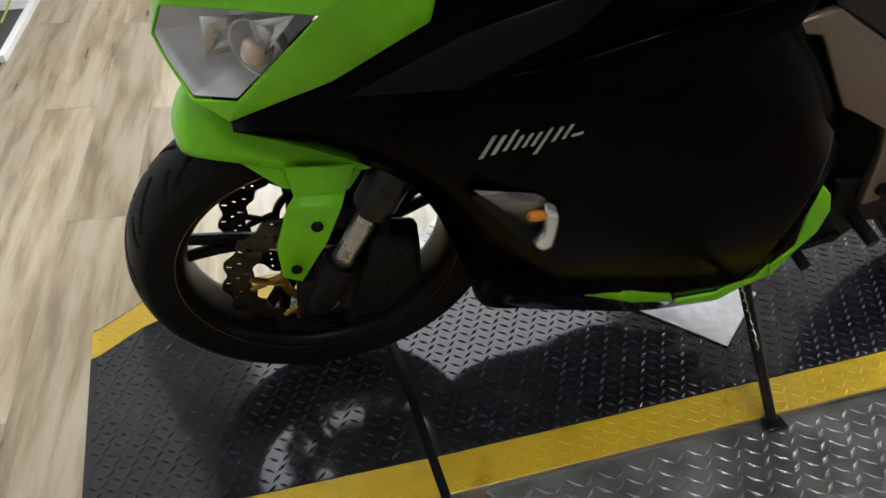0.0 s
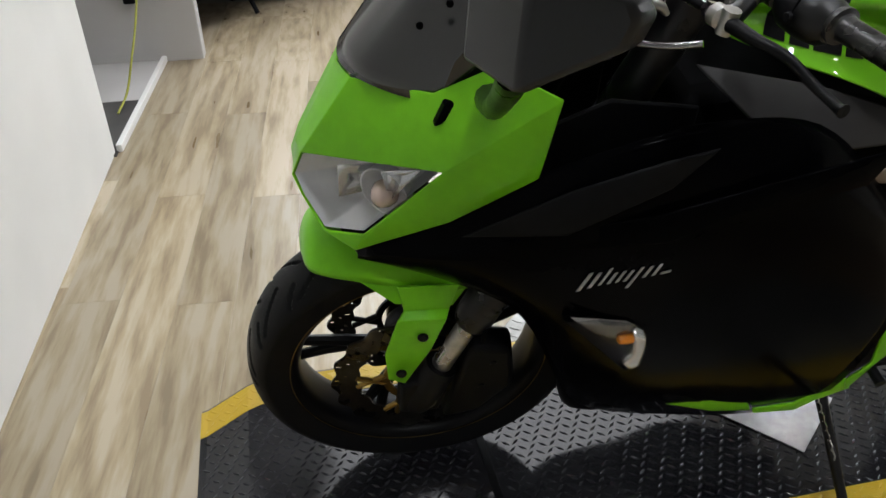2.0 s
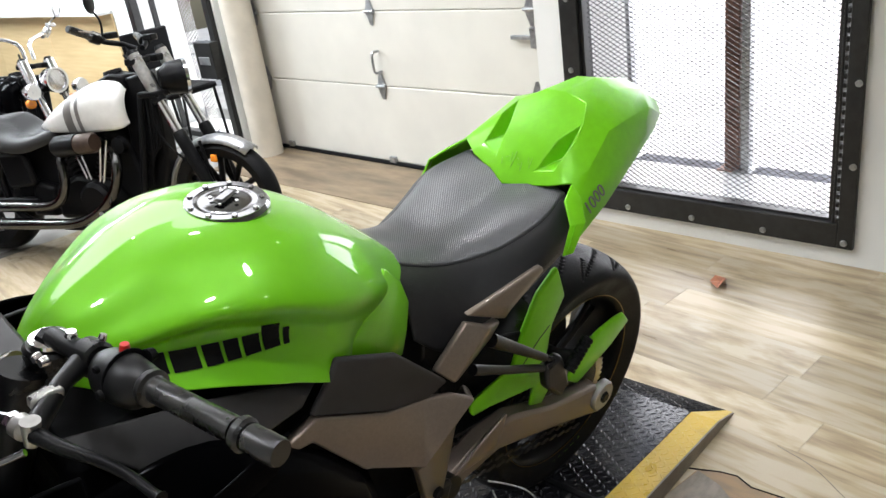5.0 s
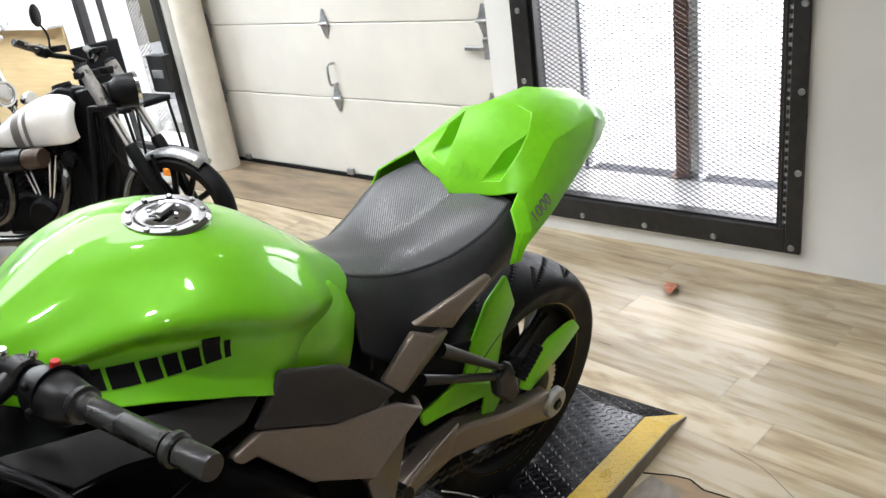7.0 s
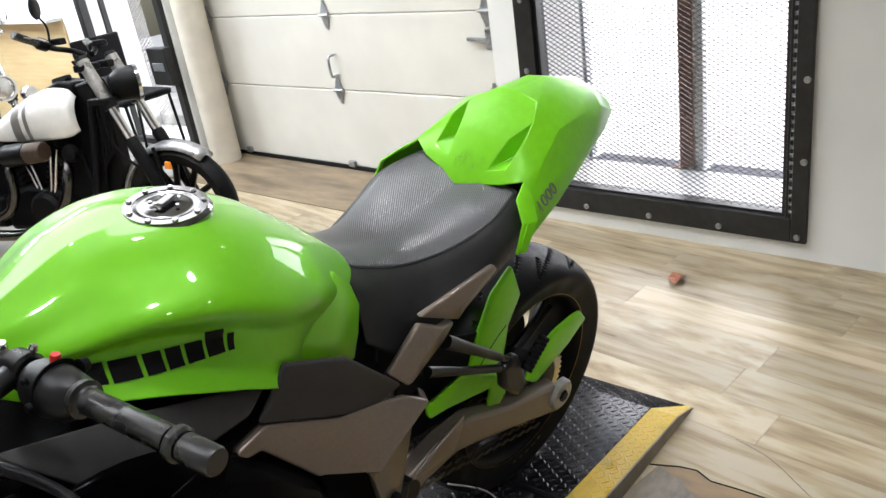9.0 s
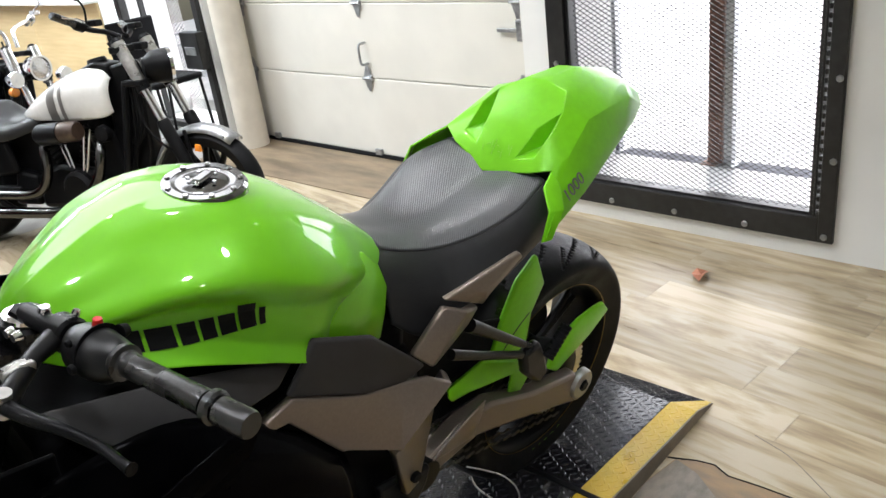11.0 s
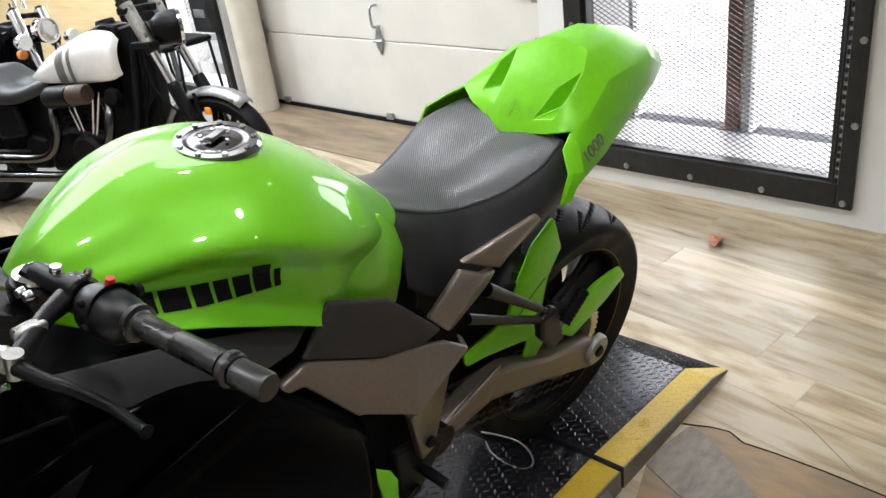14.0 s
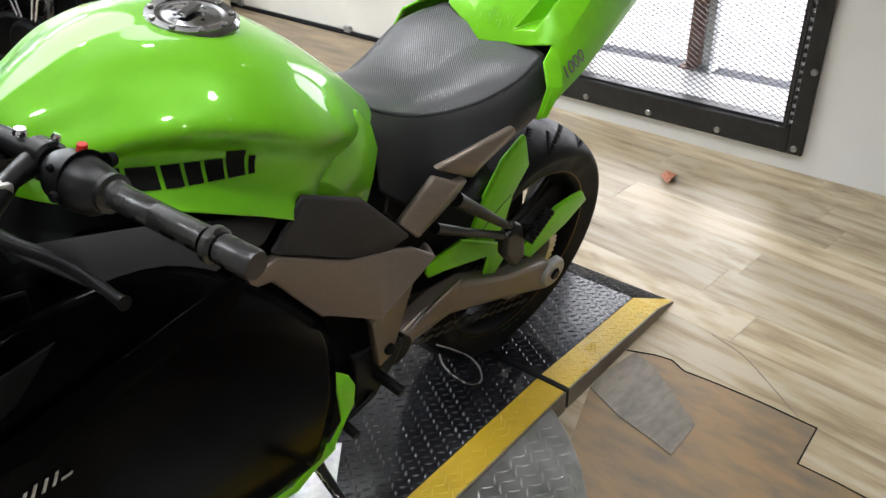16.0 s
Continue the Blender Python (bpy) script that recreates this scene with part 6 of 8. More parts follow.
for s in (-1, 1):
    inner = Vector((0.407, -0.15, 1.030)) if s < 0 else Vector((0.395, 0.16, 1.012))
    d = Vector((0.185, -0.975, 0.085) if s < 0 else (0.42, 0.905, 0.10)).normalized()
    hb = part("handlebar", rod((inner - d * 0.05, inner + d * 0.11), 0.0115, 16), SATIN, BIKE, "black clip-on handlebar")
    g0 = inner + d * 0.104
    prof = [(0.0, 0.0165), (0.003, 0.0185), (0.008, 0.0185), (0.010, 0.0140)]
    prof += [(0.012, 0.0126), (0.060, 0.0124), (0.061, 0.0120), (0.063, 0.0124), (0.118, 0.0126)]
    part("grip", rod([g0 + d * a for a, r in prof], [r for a, r in prof], 22), GRIP, hb, "worn black rubber grip", angle=30)
    e0 = g0 + d * 0.122
    part("grip_collar", rod((e0, e0 + d * 0.002, e0 + d * 0.008, e0 + d * 0.011), (0.013, 0.0165, 0.0165, 0.0135), 22), GRIP, hb)
    part("bar_end", rod((e0 + d * 0.012, e0 + d * 0.014, e0 + d * 0.046, e0 + d * 0.050, e0 + d * 0.050), (0.0115, 0.0133, 0.0133, 0.012, 0.007), 22), GRIP, hb, "dark metal bar end weight")
    # switch housing: two rounded halves about the bar, with a button, a rocker and a turn switch
    up = Vector((0.15, 0, 1)).normalized()
    fwd = d.cross(up).normalized() * (1 if s < 0 else -1)
    if fwd.x > 0:
        fwd = -fwd
    pods = []
    for k, (a, w, h) in enumerate(((0.036, 0.016, 0.020), (0.048, 0.022, 0.026), (0.074, 0.0245, 0.0275), (0.096, 0.022, 0.024), (0.106, 0.015, 0.017))):
        cc = inner + d * a - up * 0.004
        pods.append([tuple(cc + fwd * (w * math.cos(q) * (1.12 if math.cos(q) > 0 else 0.95)) + up * (h * math.sin(q))) for q in (2 * math.pi * i / 24 for i in range(24))])
    pod_bm = bmesh.new()
    rings_ = [[pod_bm.verts.new(p) for p in r] for r in pods]
    for a, b in zip(rings_, rings_[1:]):
        for i in range(24):
            pod_bm.faces.new((a[i], a[(i + 1) % 24], b[(i + 1) % 24], b[i]))
    pod_bm.faces.new(rings_[0][::-1])
    pod_bm.faces.new(rings_[-1])
    bmesh.ops.recalc_face_normals(pod_bm, faces=pod_bm.faces)
    pod = part("switch_pod", pod_bm, GREY_PL, hb, "dark grey switch housing", angle=50)
    mid = inner + d * 0.075
    ring_on(mid - d * 0.002, d, 0.0275, 0.0016, MATT, pod, "housing_joint")
    part("kill_button", rod((mid + up * 0.022, mid + up * 0.030), (0.0055, 0.0045), 12), REDPL, pod, "small red button", m=Matrix.Translation(-fwd * 0.006 - d * 0.012))
    part("rocker", rod((mid - fwd * 0.022 + up * 0.012, mid - fwd * 0.030 + up * 0.012), (0.008, 0.006), 10), MATT, pod)
    part("turn_switch", rod((mid - fwd * 0.022 - up * 0.012, mid - fwd * 0.034 - up * 0.012), (0.006, 0.004), 10), MATT, pod)
    bolt(pod, tuple(mid + fwd * 0.030 - up * 0.006), tuple(fwd), 0.0055, MATT)
    bolt(pod, tuple(mid + fwd * 0.024 + up * 0.016 - d * 0.012), tuple(fwd), 0.004, MATT)
    # lever perch: clamp, arm and pivot
    pc = inner + d * 0.018
    perch = ring_on(pc, d, 0.0195, 0.026, SATIN, hb, "lever_perch", "cast lever clamp")
    pv = pc + fwd * 0.096 - up * 0.012 + d * 0.052
    part("perch_arm", rod((pc + fwd * 0.012, pc + fwd * 0.045 + d * 0.018, pv), (0.012, 0.009, 0.011), 12), SATIN, perch, "", True)
    part("pivot_bolt", rod((pv - up * 0.012, pv + up * 0.013), (0.0075, 0.009), 14), STEEL, perch, "bright pivot bolt")
    part("adjuster", rod((pv - d * 0.024, pv - d * 0.02, pv - d * 0.008, pv - d * 0.004), (0.007, 0.0115, 0.0115, 0.007), 16), STEEL, perch, "knurled bright adjuster")
    part("adjuster_nut", rod((pv - d * 0.033, pv - d * 0.026), 0.0085, 6), CHROME, perch, "", False)
    part("perch_bracket", slab(((-0.016, -0.006), (0.014, -0.007), (0.017, 0.003), (0.003, 0.007), (-0.014, 0.005)), -0.007, 0.007), STEEL, perch, "bright cast bracket", True, 0.003, m=Matrix.Translation(pc + fwd * 0.066 + d * 0.026))
    part("cable_elbow", rod((tuple(pv - d * 0.034), tuple(pv - d * 0.05 + fwd * 0.006), tuple(pv - d * 0.062 + fwd * 0.016 + up * 0.008)), 0.0055, 10, smooth_steps=3), CHROME, perch, "bright cable elbow")
    for k in range(2):
        bolt(perch, tuple(pc - fwd * 0.012 + up * (0.016 - 0.034 * k)), tuple(-fwd * 0.4 + up * (1 - 2 * k)), 0.0045, CHROME, h=0.006)
    lv = [tuple(pv + d * 0.006), tuple(pv + d * 0.04 - fwd * 0.003), tuple(pv + d * 0.075 - fwd * 0.010), tuple(pv + d * 0.105 - fwd * 0.022 - up * 0.012), tuple(pv + d * 0.138 - fwd * 0.022 - up * 0.016), tuple(pv + d * 0.146 - fwd * 0.022 - up * 0.016)]
    part("lever", rod(lv, (0.008, 0.0065, 0.0055, 0.005, 0.005, 0.0065), 12, smooth_steps=4), DARKMETAL, perch, "dark metal hand lever")
    # mirror-side and cable hardware near the stem
    part("clip_on_clamp", rod((inner - d * 0.055 - up * 0.05, inner - d * 0.055 - up * 0.046, inner - d * 0.055 - up * 0.012, inner - d * 0.055 - up * 0.008), (0.024, 0.028, 0.028, 0.024), 26), SATIN, hb, "black clip-on clamp round the fork tube")
    ring_on(inner - d * 0.055 - up * 0.004, up, 0.021, 0.007, CHROME, hb, "fork_cap_ring", "bright fork cap ring")
    part("fork_cap", rod((inner - d * 0.055 - up * 0.002, inner - d * 0.055 + up * 0.004), (0.016, 0.013), 6), DARKMETAL, hb, "dark hexagon fork cap", False)
    for k in range(2):
        bolt(hb, tuple(inner - d * (0.03 - 0.012 * k) + fwd * 0.026 - up * 0.004), tuple(fwd), 0.006, CHROME, h=0.008)
    bolt(hb, tuple(inner - d * 0.015 + up * 0.014), tuple(up), 0.007, CHROME, h=0.006)
    if s > 0:
        part("reservoir", lathe(((0, 0.0), (0.022, 0.0), (0.024, 0.004), (0.024, 0.032), (0.026, 0.034), (0.026, 0.042), (0, 0.043)), 24, "z"), BRASS, hb, "brake fluid reservoir", m=pose(0.289, s * 0.14, 1.039))
        part("steel_strap", rod(((0.400, 0.175, 1.052), (0.386, 0.15, 1.046), (0.345, 0.12, 1.005), (0.296, 0.10, 0.965)), (0.004, 0.006, 0.007, 0.005), 10, smooth_steps=4), STEEL, hb, "bright steel bar stay")
        part("green_stay", rod(((0.372, 0.07, 1.01), (0.352, 0.06, 0.99), (0.330, 0.05, 0.955)), 0.007, 10), GREEN_MATT, hb, "green bracket below the bar")
    part("cable", rod((tuple(pv - d * 0.03), tuple(pv - d * 0.07 + fwd * 0.02), (0.244, s * 0.13, 1.0), (0.240, s * 0.07, 0.955), (0.300, s * 0.04, 0.892)), 0.0045, 10, smooth_steps=6), MATT, hb, "black control cable")
part("chrome_clutch_rod", rod(((0.226, -0.155, 1.012), (0.230, -0.155, 0.985), (0.238, -0.158, 0.976), (0.262, -0.175, 0.984), (0.290, -0.198, 0.992), (0.318, -0.215, 1.003)), 0.0036, 10, smooth_steps=3), DARKCHROME, BIKE, "dark bent cable guide")
part("chrome_clutch_rod", rod(((0.236, -0.150, 1.010), (0.239, -0.150, 0.988), (0.246, -0.152, 0.981)), 0.0026, 8, smooth_steps=3), STEEL, BIKE, "short bright wire hook")
tc = part("top_clamp", slab(((0.300, 0.975), (0.312, 0.990), (0.395, 0.975), (0.382, 0.955)), -0.085, 0.085), SATIN, BIKE, "black upper fork clamp", True, 0.008)
part("ignition_ring", lathe(((0.020, 0.018), (0.026, 0.018), (0.028, 0.012), (0.028, -0.02), (0.020, -0.02)), 28, "z", closed=True), SATIN, tc, "black ignition lock ring", m=pose(0.302, -0.03, 0.985, 0, -10, 0))
part("ignition_lock", lathe(((0, 0.016), (0.016, 0.016), (0.02, 0.012), (0.02, -0.02)), 24, "z"), DARKMETAL, tc, "ignition lock", m=pose(0.302, -0.03, 0.983, 0, -10, 0))
part("stem_nut", lathe(((0, 0.012), (0.014, 0.012), (0.017, 0.008), (0.017, 0.0)), 6, "z"), DARKCHROME, tc, "dark stem nut", False, m=pose(0.350, 0, 0.983, 0, -10, 0))
part("brake_reservoir", lathe(((0, 0.0), (0.018, 0.0), (0.019, 0.03), (0.017, 0.034), (0, 0.034)), 20, "z"), BRASS, tc, "amber clutch fluid pot", m=pose(0.345, -0.055, 0.975, 40, 50, 0))
for k in range(7):
    a = k * 0.9
    part("wiring", rod(((0.215 + 0.008 * math.sin(a), -0.07 + 0.024 * k, 0.965), (0.25, -0.085 + 0.028 * k, 1.0 + 0.012 * math.sin(a * 2)), (0.285 + 0.01 * math.cos(a), -0.06 + 0.022 * k, 0.972), (0.335, -0.04 + 0.016 * k, 0.90)), 0.0042 if k % 2 else 0.0055, 8, smooth_steps=5), MATT, BIKE, "black wiring")
for k, (x, y, z) in enumerate(((0.262, -0.098, 1.004), (0.274, -0.128, 0.998), (0.292, -0.118, 1.010), (0.283, -0.150, 1.016), (0.258, 0.02, 0.995), (0.270, 0.06, 1.0))):
    part("cable_end", rod(((x, y, z), (x + 0.012, y - 0.006, z - 0.005), (x + 0.018, y - 0.008, z - 0.012)), (0.005, 0.0055, 0.003), 10), CHROME if k % 2 == 0 else STEEL, BIKE, "bright cable end fitting")
for s in (-1, 1):
    part("fairing_stay", rod(((0.205, s * 0.155, 1.0), (0.212, s * 0.16, 0.975), (0.225, s * 0.165, 0.955)), 0.004, 8), STEEL, BIKE, "bright fairing stay")

# ---- the other motorcycles ----
def tyre_ring(parent, at, R, w, rim, spokes=0, mat=None, rim_mat=None, name="wheel", label="", solid_disc=False):
    wb = lathe(((rim, -w * 0.32), (rim - 0.014, -w * 0.3), (rim - 0.018, 0), (rim - 0.014, w * 0.3), (rim, w * 0.32), (rim + 0.004, 0)), 56, "y", closed=True)
    lathe(((0.0, -0.05), (0.035, -0.05), (0.04, 0.0), (0.035, 0.05), (0.0, 0.05)), 20, "y", wb)
    wh = part(name, wb, rim_mat or CHROME, parent, label, m=pose(*at))
    for k in range(spokes):
        a = 2 * math.pi * k / spokes
        t = 0.35 if spokes > 12 else 0.0
        part("spoke", rod(((0.035 * math.cos(a + t), 0.03 * (-1) ** k, 0.035 * math.sin(a + t)), ((rim - 0.01) * math.cos(a), 0, (rim - 0.01) * math.sin(a))), 0.0022 if spokes > 12 else 0.016, 6), rim_mat or CHROME, wh)
    c = R - (R - rim) * 0.5
    part("tyre", lathe(((rim - 0.004, -w * 0.4), (c, -w * 0.5), (R - 0.015, -w * 0.36), (R, -w * 0.12), (R, w * 0.12), (R - 0.015, w * 0.36), (c, w * 0.5), (rim - 0.004, w * 0.4)), 72, "y"), RUBBER, wh, "black tyre")
    return wh


def arc_guard(parent, at, R, w, a0, a1, mat, name="fender", label="", drop=0.035):
    rows = []
    for i in range(15):
        a = radians(a0 + (a1 - a0) * i / 14)
        rows.append([(at[0] + (R - drop * abs(u) ** 3) * math.cos(a), at[1] + u * w / 2, at[2] + (R - drop * abs(u) ** 3) * math.sin(a)) for u in np.linspace(-1, 1, 9)])
    return part(name, grid_mesh("guard", rows), mat, parent, label, solid=0.004, angle=180)


def finned(parent, base, tip, r, n, mat, label):
    """An air-cooled cylinder with its fins."""
    b, t = Vector(base), Vector(tip)
    d = (t - b)
    pts, rr = [], []
    for k in range(n):
        for f, q in ((0.0, r * 0.82), (0.1, r), (0.5, r), (0.6, r * 0.82)):
            pts.append(b + d * ((k + f) / n))
            rr.append(q)
    pts += [t, t + d.normalized() * 0.05]
    rr += [r * 0.9, r * 0.75]
    return part("cylinder", rod(pts, rr, 20), mat, parent, label, angle=30)


def loft_body(sections, nu=6, nv=5):
    return grid_mesh("body", hull(sections, nu, nv))


def cruiser(name, label, m, tank_mat, fender_mat, chrome_front, stripes):
    c = thing(name, label, "motorcycle", m, "parked motorcycles")
    FA, RA = (1.55, 0.0, 0.33 if chrome_front else 0.305), (-0.07, 0.0, 0.32)
    tyre_ring(c, FA, FA[2], 0.11, 0.235, 12 if not chrome_front else 36, rim_mat=DARKMETAL if not chrome_front else CHROME, name="front_wheel", label="laced front wheel")
    tyre_ring(c, RA, 0.32, 0.16, 0.215, 9, rim_mat=DARKMETAL, name="rear_wheel", label="cast rear wheel")
    ff = arc_guard(c, FA, FA[2] + 0.028, 0.115, 52, 188, fender_mat if chrome_front else GALV, "front_fender", "silver-grey front fender" if stripes else "black front fender")
    for s in (-1, 1):
        part("fender_strut", rod(((1.55, s * 0.075, 0.345), (1.50, s * 0.075, 0.62)), 0.009, 8), DARKMETAL, ff)
        part("marker_lamp", slab(((1.56, 0.52), (1.595, 0.515), (1.59, 0.55), (1.565, 0.555)), s * 0.082, s * 0.10), ORANGE, ff, "amber side marker", True, 0.004)
    top = Vector((1.24, 0, 1.05))
    bot = Vector((1.56, 0, 0.33))
    d = (bot - top).normalized()
    for s in (-1, 1):
        o = Vector((0, s * 0.10, 0))
        leg = part("fork_leg", rod((top + o, top + o + d * 0.22), 0.030 if not chrome_front else 0.036, 18), CHROME if chrome_front else STEEL, c, "bright upper fork tube")
        part("fork_boot", rod((top + o + d * 0.22, top + o + d * 0.25), 0.034, 16), DARKMETAL, leg)
        part("stanchion", rod((top + o + d * 0.25, top + o + d * 0.42), 0.024, 16), CHROME, leg, "bright inner tube")
        part("slider", rod((top + o + d * 0.41, top + o + d * 0.43, top + o + d * 0.64, bot + o), (0.028, 0.033, 0.031, 0.026), 16), CHROME if chrome_front else DARKMETAL, leg, "fork slider")
        part("fork_cap", rod((top + o - d * 0.02, top + o), (0.022, 0.031), 16), DARKMETAL, leg)
        part("lower_clamp", box(1.24, 1.36, s * 0.02, s * 0.135, 0.845, 0.875), DARKMETAL, leg, "", False, 0.008)
        g0, g1 = Vector((1.17, s * 0.27, 1.160)), Vector((1.155, s * 0.37, 1.203))
        bar = ((1.20, s * 0.02, 1.07), (1.15, s * 0.06, 1.10), (1.15, s * 0.17, 1.125), tuple(g0))
        if chrome_front:
            g0, g1 = Vector((0.93, s * 0.36, 1.235)), Vector((0.80, s * 0.42, 1.205))
            bar = ((1.19, s * 0.03, 1.06), (1.15, s * 0.05, 1.17), (1.08, s * 0.20, 1.22), tuple(g0))
        elif s > 0:
            g0, g1 = Vector((1.08, 0.17, 1.10)), Vector((0.98, 0.25, 1.12))
            bar = ((1.20, 0.02, 1.07), (1.17, 0.08, 1.08), (1.13, 0.13, 1.09), tuple(g0))
        gd = (g1 - g0).normalized()
        hb = part("handlebar", rod(bar, 0.013, 12, smooth_steps=4), DARKMETAL if not chrome_front else CHROME, c, "handlebar")
        part("grip", rod((g0, g0 + gd * 0.015, g1, g1 + gd * 0.006), (0.021, 0.018, 0.018, 0.015), 14), GRIP, hb, "black grip")
        part("control_pod", rod((g0 - gd * 0.055, g0 - gd * 0.05, g0 - gd * 0.008, g0), (0.02, 0.028, 0.028, 0.022), 12), DARKMETAL if not chrome_front else CHROME, hb, "switch housing", True)
        part("reservoir", slab(((-0.03, 0.0), (0.03, 0.0), (0.026, 0.03), (-0.026, 0.03)), -0.025, 0.025), DARKMETAL if not chrome_front else CHROME, hb, "", True, 0.006, m=Matrix.Translation(g0 - gd * 0.09 + Vector((0.03, 0, 0.012))))
        part("lever", rod((g0 - gd * 0.05 + Vector((0.035, 0, 0.0)), g0 + gd * 0.03 + Vector((0.06, 0, 0)), g1 + Vector((0.05, 0, -0.01))), 0.006, 8, smooth_steps=3), CHROME, hb, "hand lever")
        mp_ = g0 + Vector((0.09, s * 0.05, 0.145))
        if s > 0 and not chrome_front:
            part("fork_clamp", box(1.20, 1.27, s * 0.02, s * 0.13, 1.0, 1.035), DARKMETAL, leg, "", False, 0.008)
            continue
        part("mirror", lathe(((0, -0.012), (0.045, -0.008), (0.05, 0.0), (0.045, 0.004), (0, 0.004)), 24, "x"), DARKMETAL if not chrome_front else CHROME, hb, "round mirror", m=Matrix.Translation(mp_) @ pose(0, 0, 0, 0, 0, 20))
        part("mirror_stem", rod((g0 - gd * 0.07, g0 + Vector((0.07, -s * 0.01, 0.06)), mp_ - Vector((0.0, 0, 0.03))), 0.005, 8, smooth_steps=3), DARKMETAL if not chrome_front else CHROME, hb)
        part("fork_clamp", box(1.20, 1.27, s * 0.02, s * 0.13, 1.0, 1.035), DARKMETAL, leg, "", False, 0.008)
    hl = part("headlight", lathe(((0.0, -0.07), (0.04, -0.066), (0.07, -0.025), (0.076, 0.03), (0.075, 0.045)), 32, "x"), CHROME if chrome_front else DARKMETAL, c, "round headlight", m=pose(1.37, 0, 0.92, 0, 0, 0 if chrome_front else 48) @ Matrix.Scale(1.1, 4))
    part("lamp_ring", lathe(((0.066, 0.04), (0.078, 0.04), (0.078, 0.055), (0.066, 0.055)), 32, "x", closed=True), CHROME, hl, "chrome ring", m=pose(0, 0, 0))
    part("lamp_glass", lathe(((0.0, 0.06), (0.045, 0.056), (0.068, 0.045), (0.05, 0.0), (0, -0.02)), 32, "x"), REFLECT, hl, "lamp glass")
    if chrome_front:
        for s in (-1, 1):
            sl = part("spot_lamp", lathe(((0.0, -0.05), (0.04, -0.04), (0.055, 0.0), (0.055, 0.02), (0.05, 0.03), (0, 0.034)), 28, "x"), CHROME, c, "chrome passing lamp", m=pose(1.40, s * 0.19, 0.86))
            part("turn_lamp", lathe(((0.0, -0.03), (0.03, -0.02), (0.034, 0.0), (0.03, 0.014), (0, 0.02)), 20, "x"), ORANGE, c, "amber turn lamp", m=pose(1.33, s * 0.16, 0.78))
    # tank, seat, fenders
    T = [(0.49, ((0, 0.735), (0.03, 0.732), (0.05, 0.725), (0.055, 0.712), (0.05, 0.70))),
         (0.63, ((0, 0.822), (0.07, 0.807), (0.11, 0.772), (0.118, 0.73), (0.11, 0.695))),
         (0.82, ((0, 0.905), (0.085, 0.888), (0.145, 0.83), (0.15, 0.755), (0.135, 0.695))),
         (0.96, ((0, 0.938), (0.085, 0.922), (0.145, 0.855), (0.15, 0.765), (0.135, 0.695))),
         (1.07, ((0, 0.932), (0.07, 0.915), (0.12, 0.85), (0.125, 0.765), (0.11, 0.70))),
         (1.11, ((0, 0.90), (0.05, 0.888), (0.085, 0.835), (0.09, 0.77), (0.08, 0.72)))]
    tk = part("fuel_tank", loft_body(T), tank_mat, c, "teardrop fuel tank", solid=0.003, angle=180)
    if stripes:
        tg = hull(T, 6, 5)
        for i0, i1 in ((10, 12), (13, 14)):
            part("stripe", grid_mesh("st", tg[i0:i1 + 1] + (tg[i0:i1 + 1] - np.array((0.85, 0, 0.76))) * 0.03), MARK_GREY, tk, "grey stripe over the tank", angle=180)
    part("console", slab(((0.86, 0.885), (0.92, 0.93), (1.02, 0.965), (1.10, 0.95), (1.12, 0.88), (0.98, 0.87)), -0.06, 0.06), DARKMETAL, tk, "black tank console", True, 0.012)
    part("gauge", lathe(((0, 0.02), (0.045, 0.018), (0.05, 0.0)), 24, "z"), DARKMETAL, tk, "round gauge", m=pose(1.0, 0, 0.958, 0, -12, 0))
    S = [(-0.06, ((0, 0.735), (0.07, 0.735), (0.10, 0.72), (0.11, 0.695))),
         (0.06, ((0, 0.745), (0.09, 0.745), (0.12, 0.728), (0.125, 0.70))),
         (0.17, ((0, 0.748), (0.11, 0.755), (0.145, 0.735), (0.15, 0.68))),
         (0.215, ((0, 0.715), (0.115, 0.735), (0.16, 0.712), (0.165, 0.655))),
         (0.30, ((0, 0.655), (0.12, 0.678), (0.172, 0.664), (0.172, 0.62))),
         (0.44, ((0, 0.645), (0.115, 0.655), (0.155, 0.642), (0.15, 0.605))),
         (0.62, ((0, 0.705), (0.06, 0.705), (0.08, 0.685), (0.08, 0.655)))]
    part("seat", loft_body(S), SEAT_SIDE, c, "black scooped seat", solid=0.02, angle=180)
    rf = arc_guard(c, (-0.09, 0, 0.33), 0.375, 0.24, 35, 205, fender_mat, "rear_fender", "rear fender", 0.10)
    part("tail_lamp", slab(((-0.40, 0.50), (-0.36, 0.55), (-0.345, 0.5), (-0.375, 0.47)), -0.05, 0.05), RED, rf, "red tail lamp", True, 0.01)
    part("side_cover", slab(((0.22, 0.60), (0.42, 0.60), (0.45, 0.42), (0.25, 0.40)), -0.16, -0.12), DARKMETAL, c, "black oil tank cover", True, 0.02)
    # frame
    for pts in (((1.18, 0, 0.93), (1.02, 0, 0.70), (0.55, 0, 0.68), (0.30, 0, 0.58)), ((1.20, -0.06, 0.86), (1.13, -0.10, 0.42), (1.02, -0.10, 0.20), (0.30, -0.10, 0.20), (0.16, -0.11, 0.42), (0.22, -0.1, 0.6)), ((1.20, 0.06, 0.86), (1.13, 0.10, 0.42), (1.02, 0.10, 0.20), (0.30, 0.10, 0.20), (0.16, 0.11, 0.42), (0.22, 0.1, 0.6))):
        part("frame_tube", rod(pts, 0.02, 10, smooth_steps=5), DARKMETAL, c, "black frame tube")
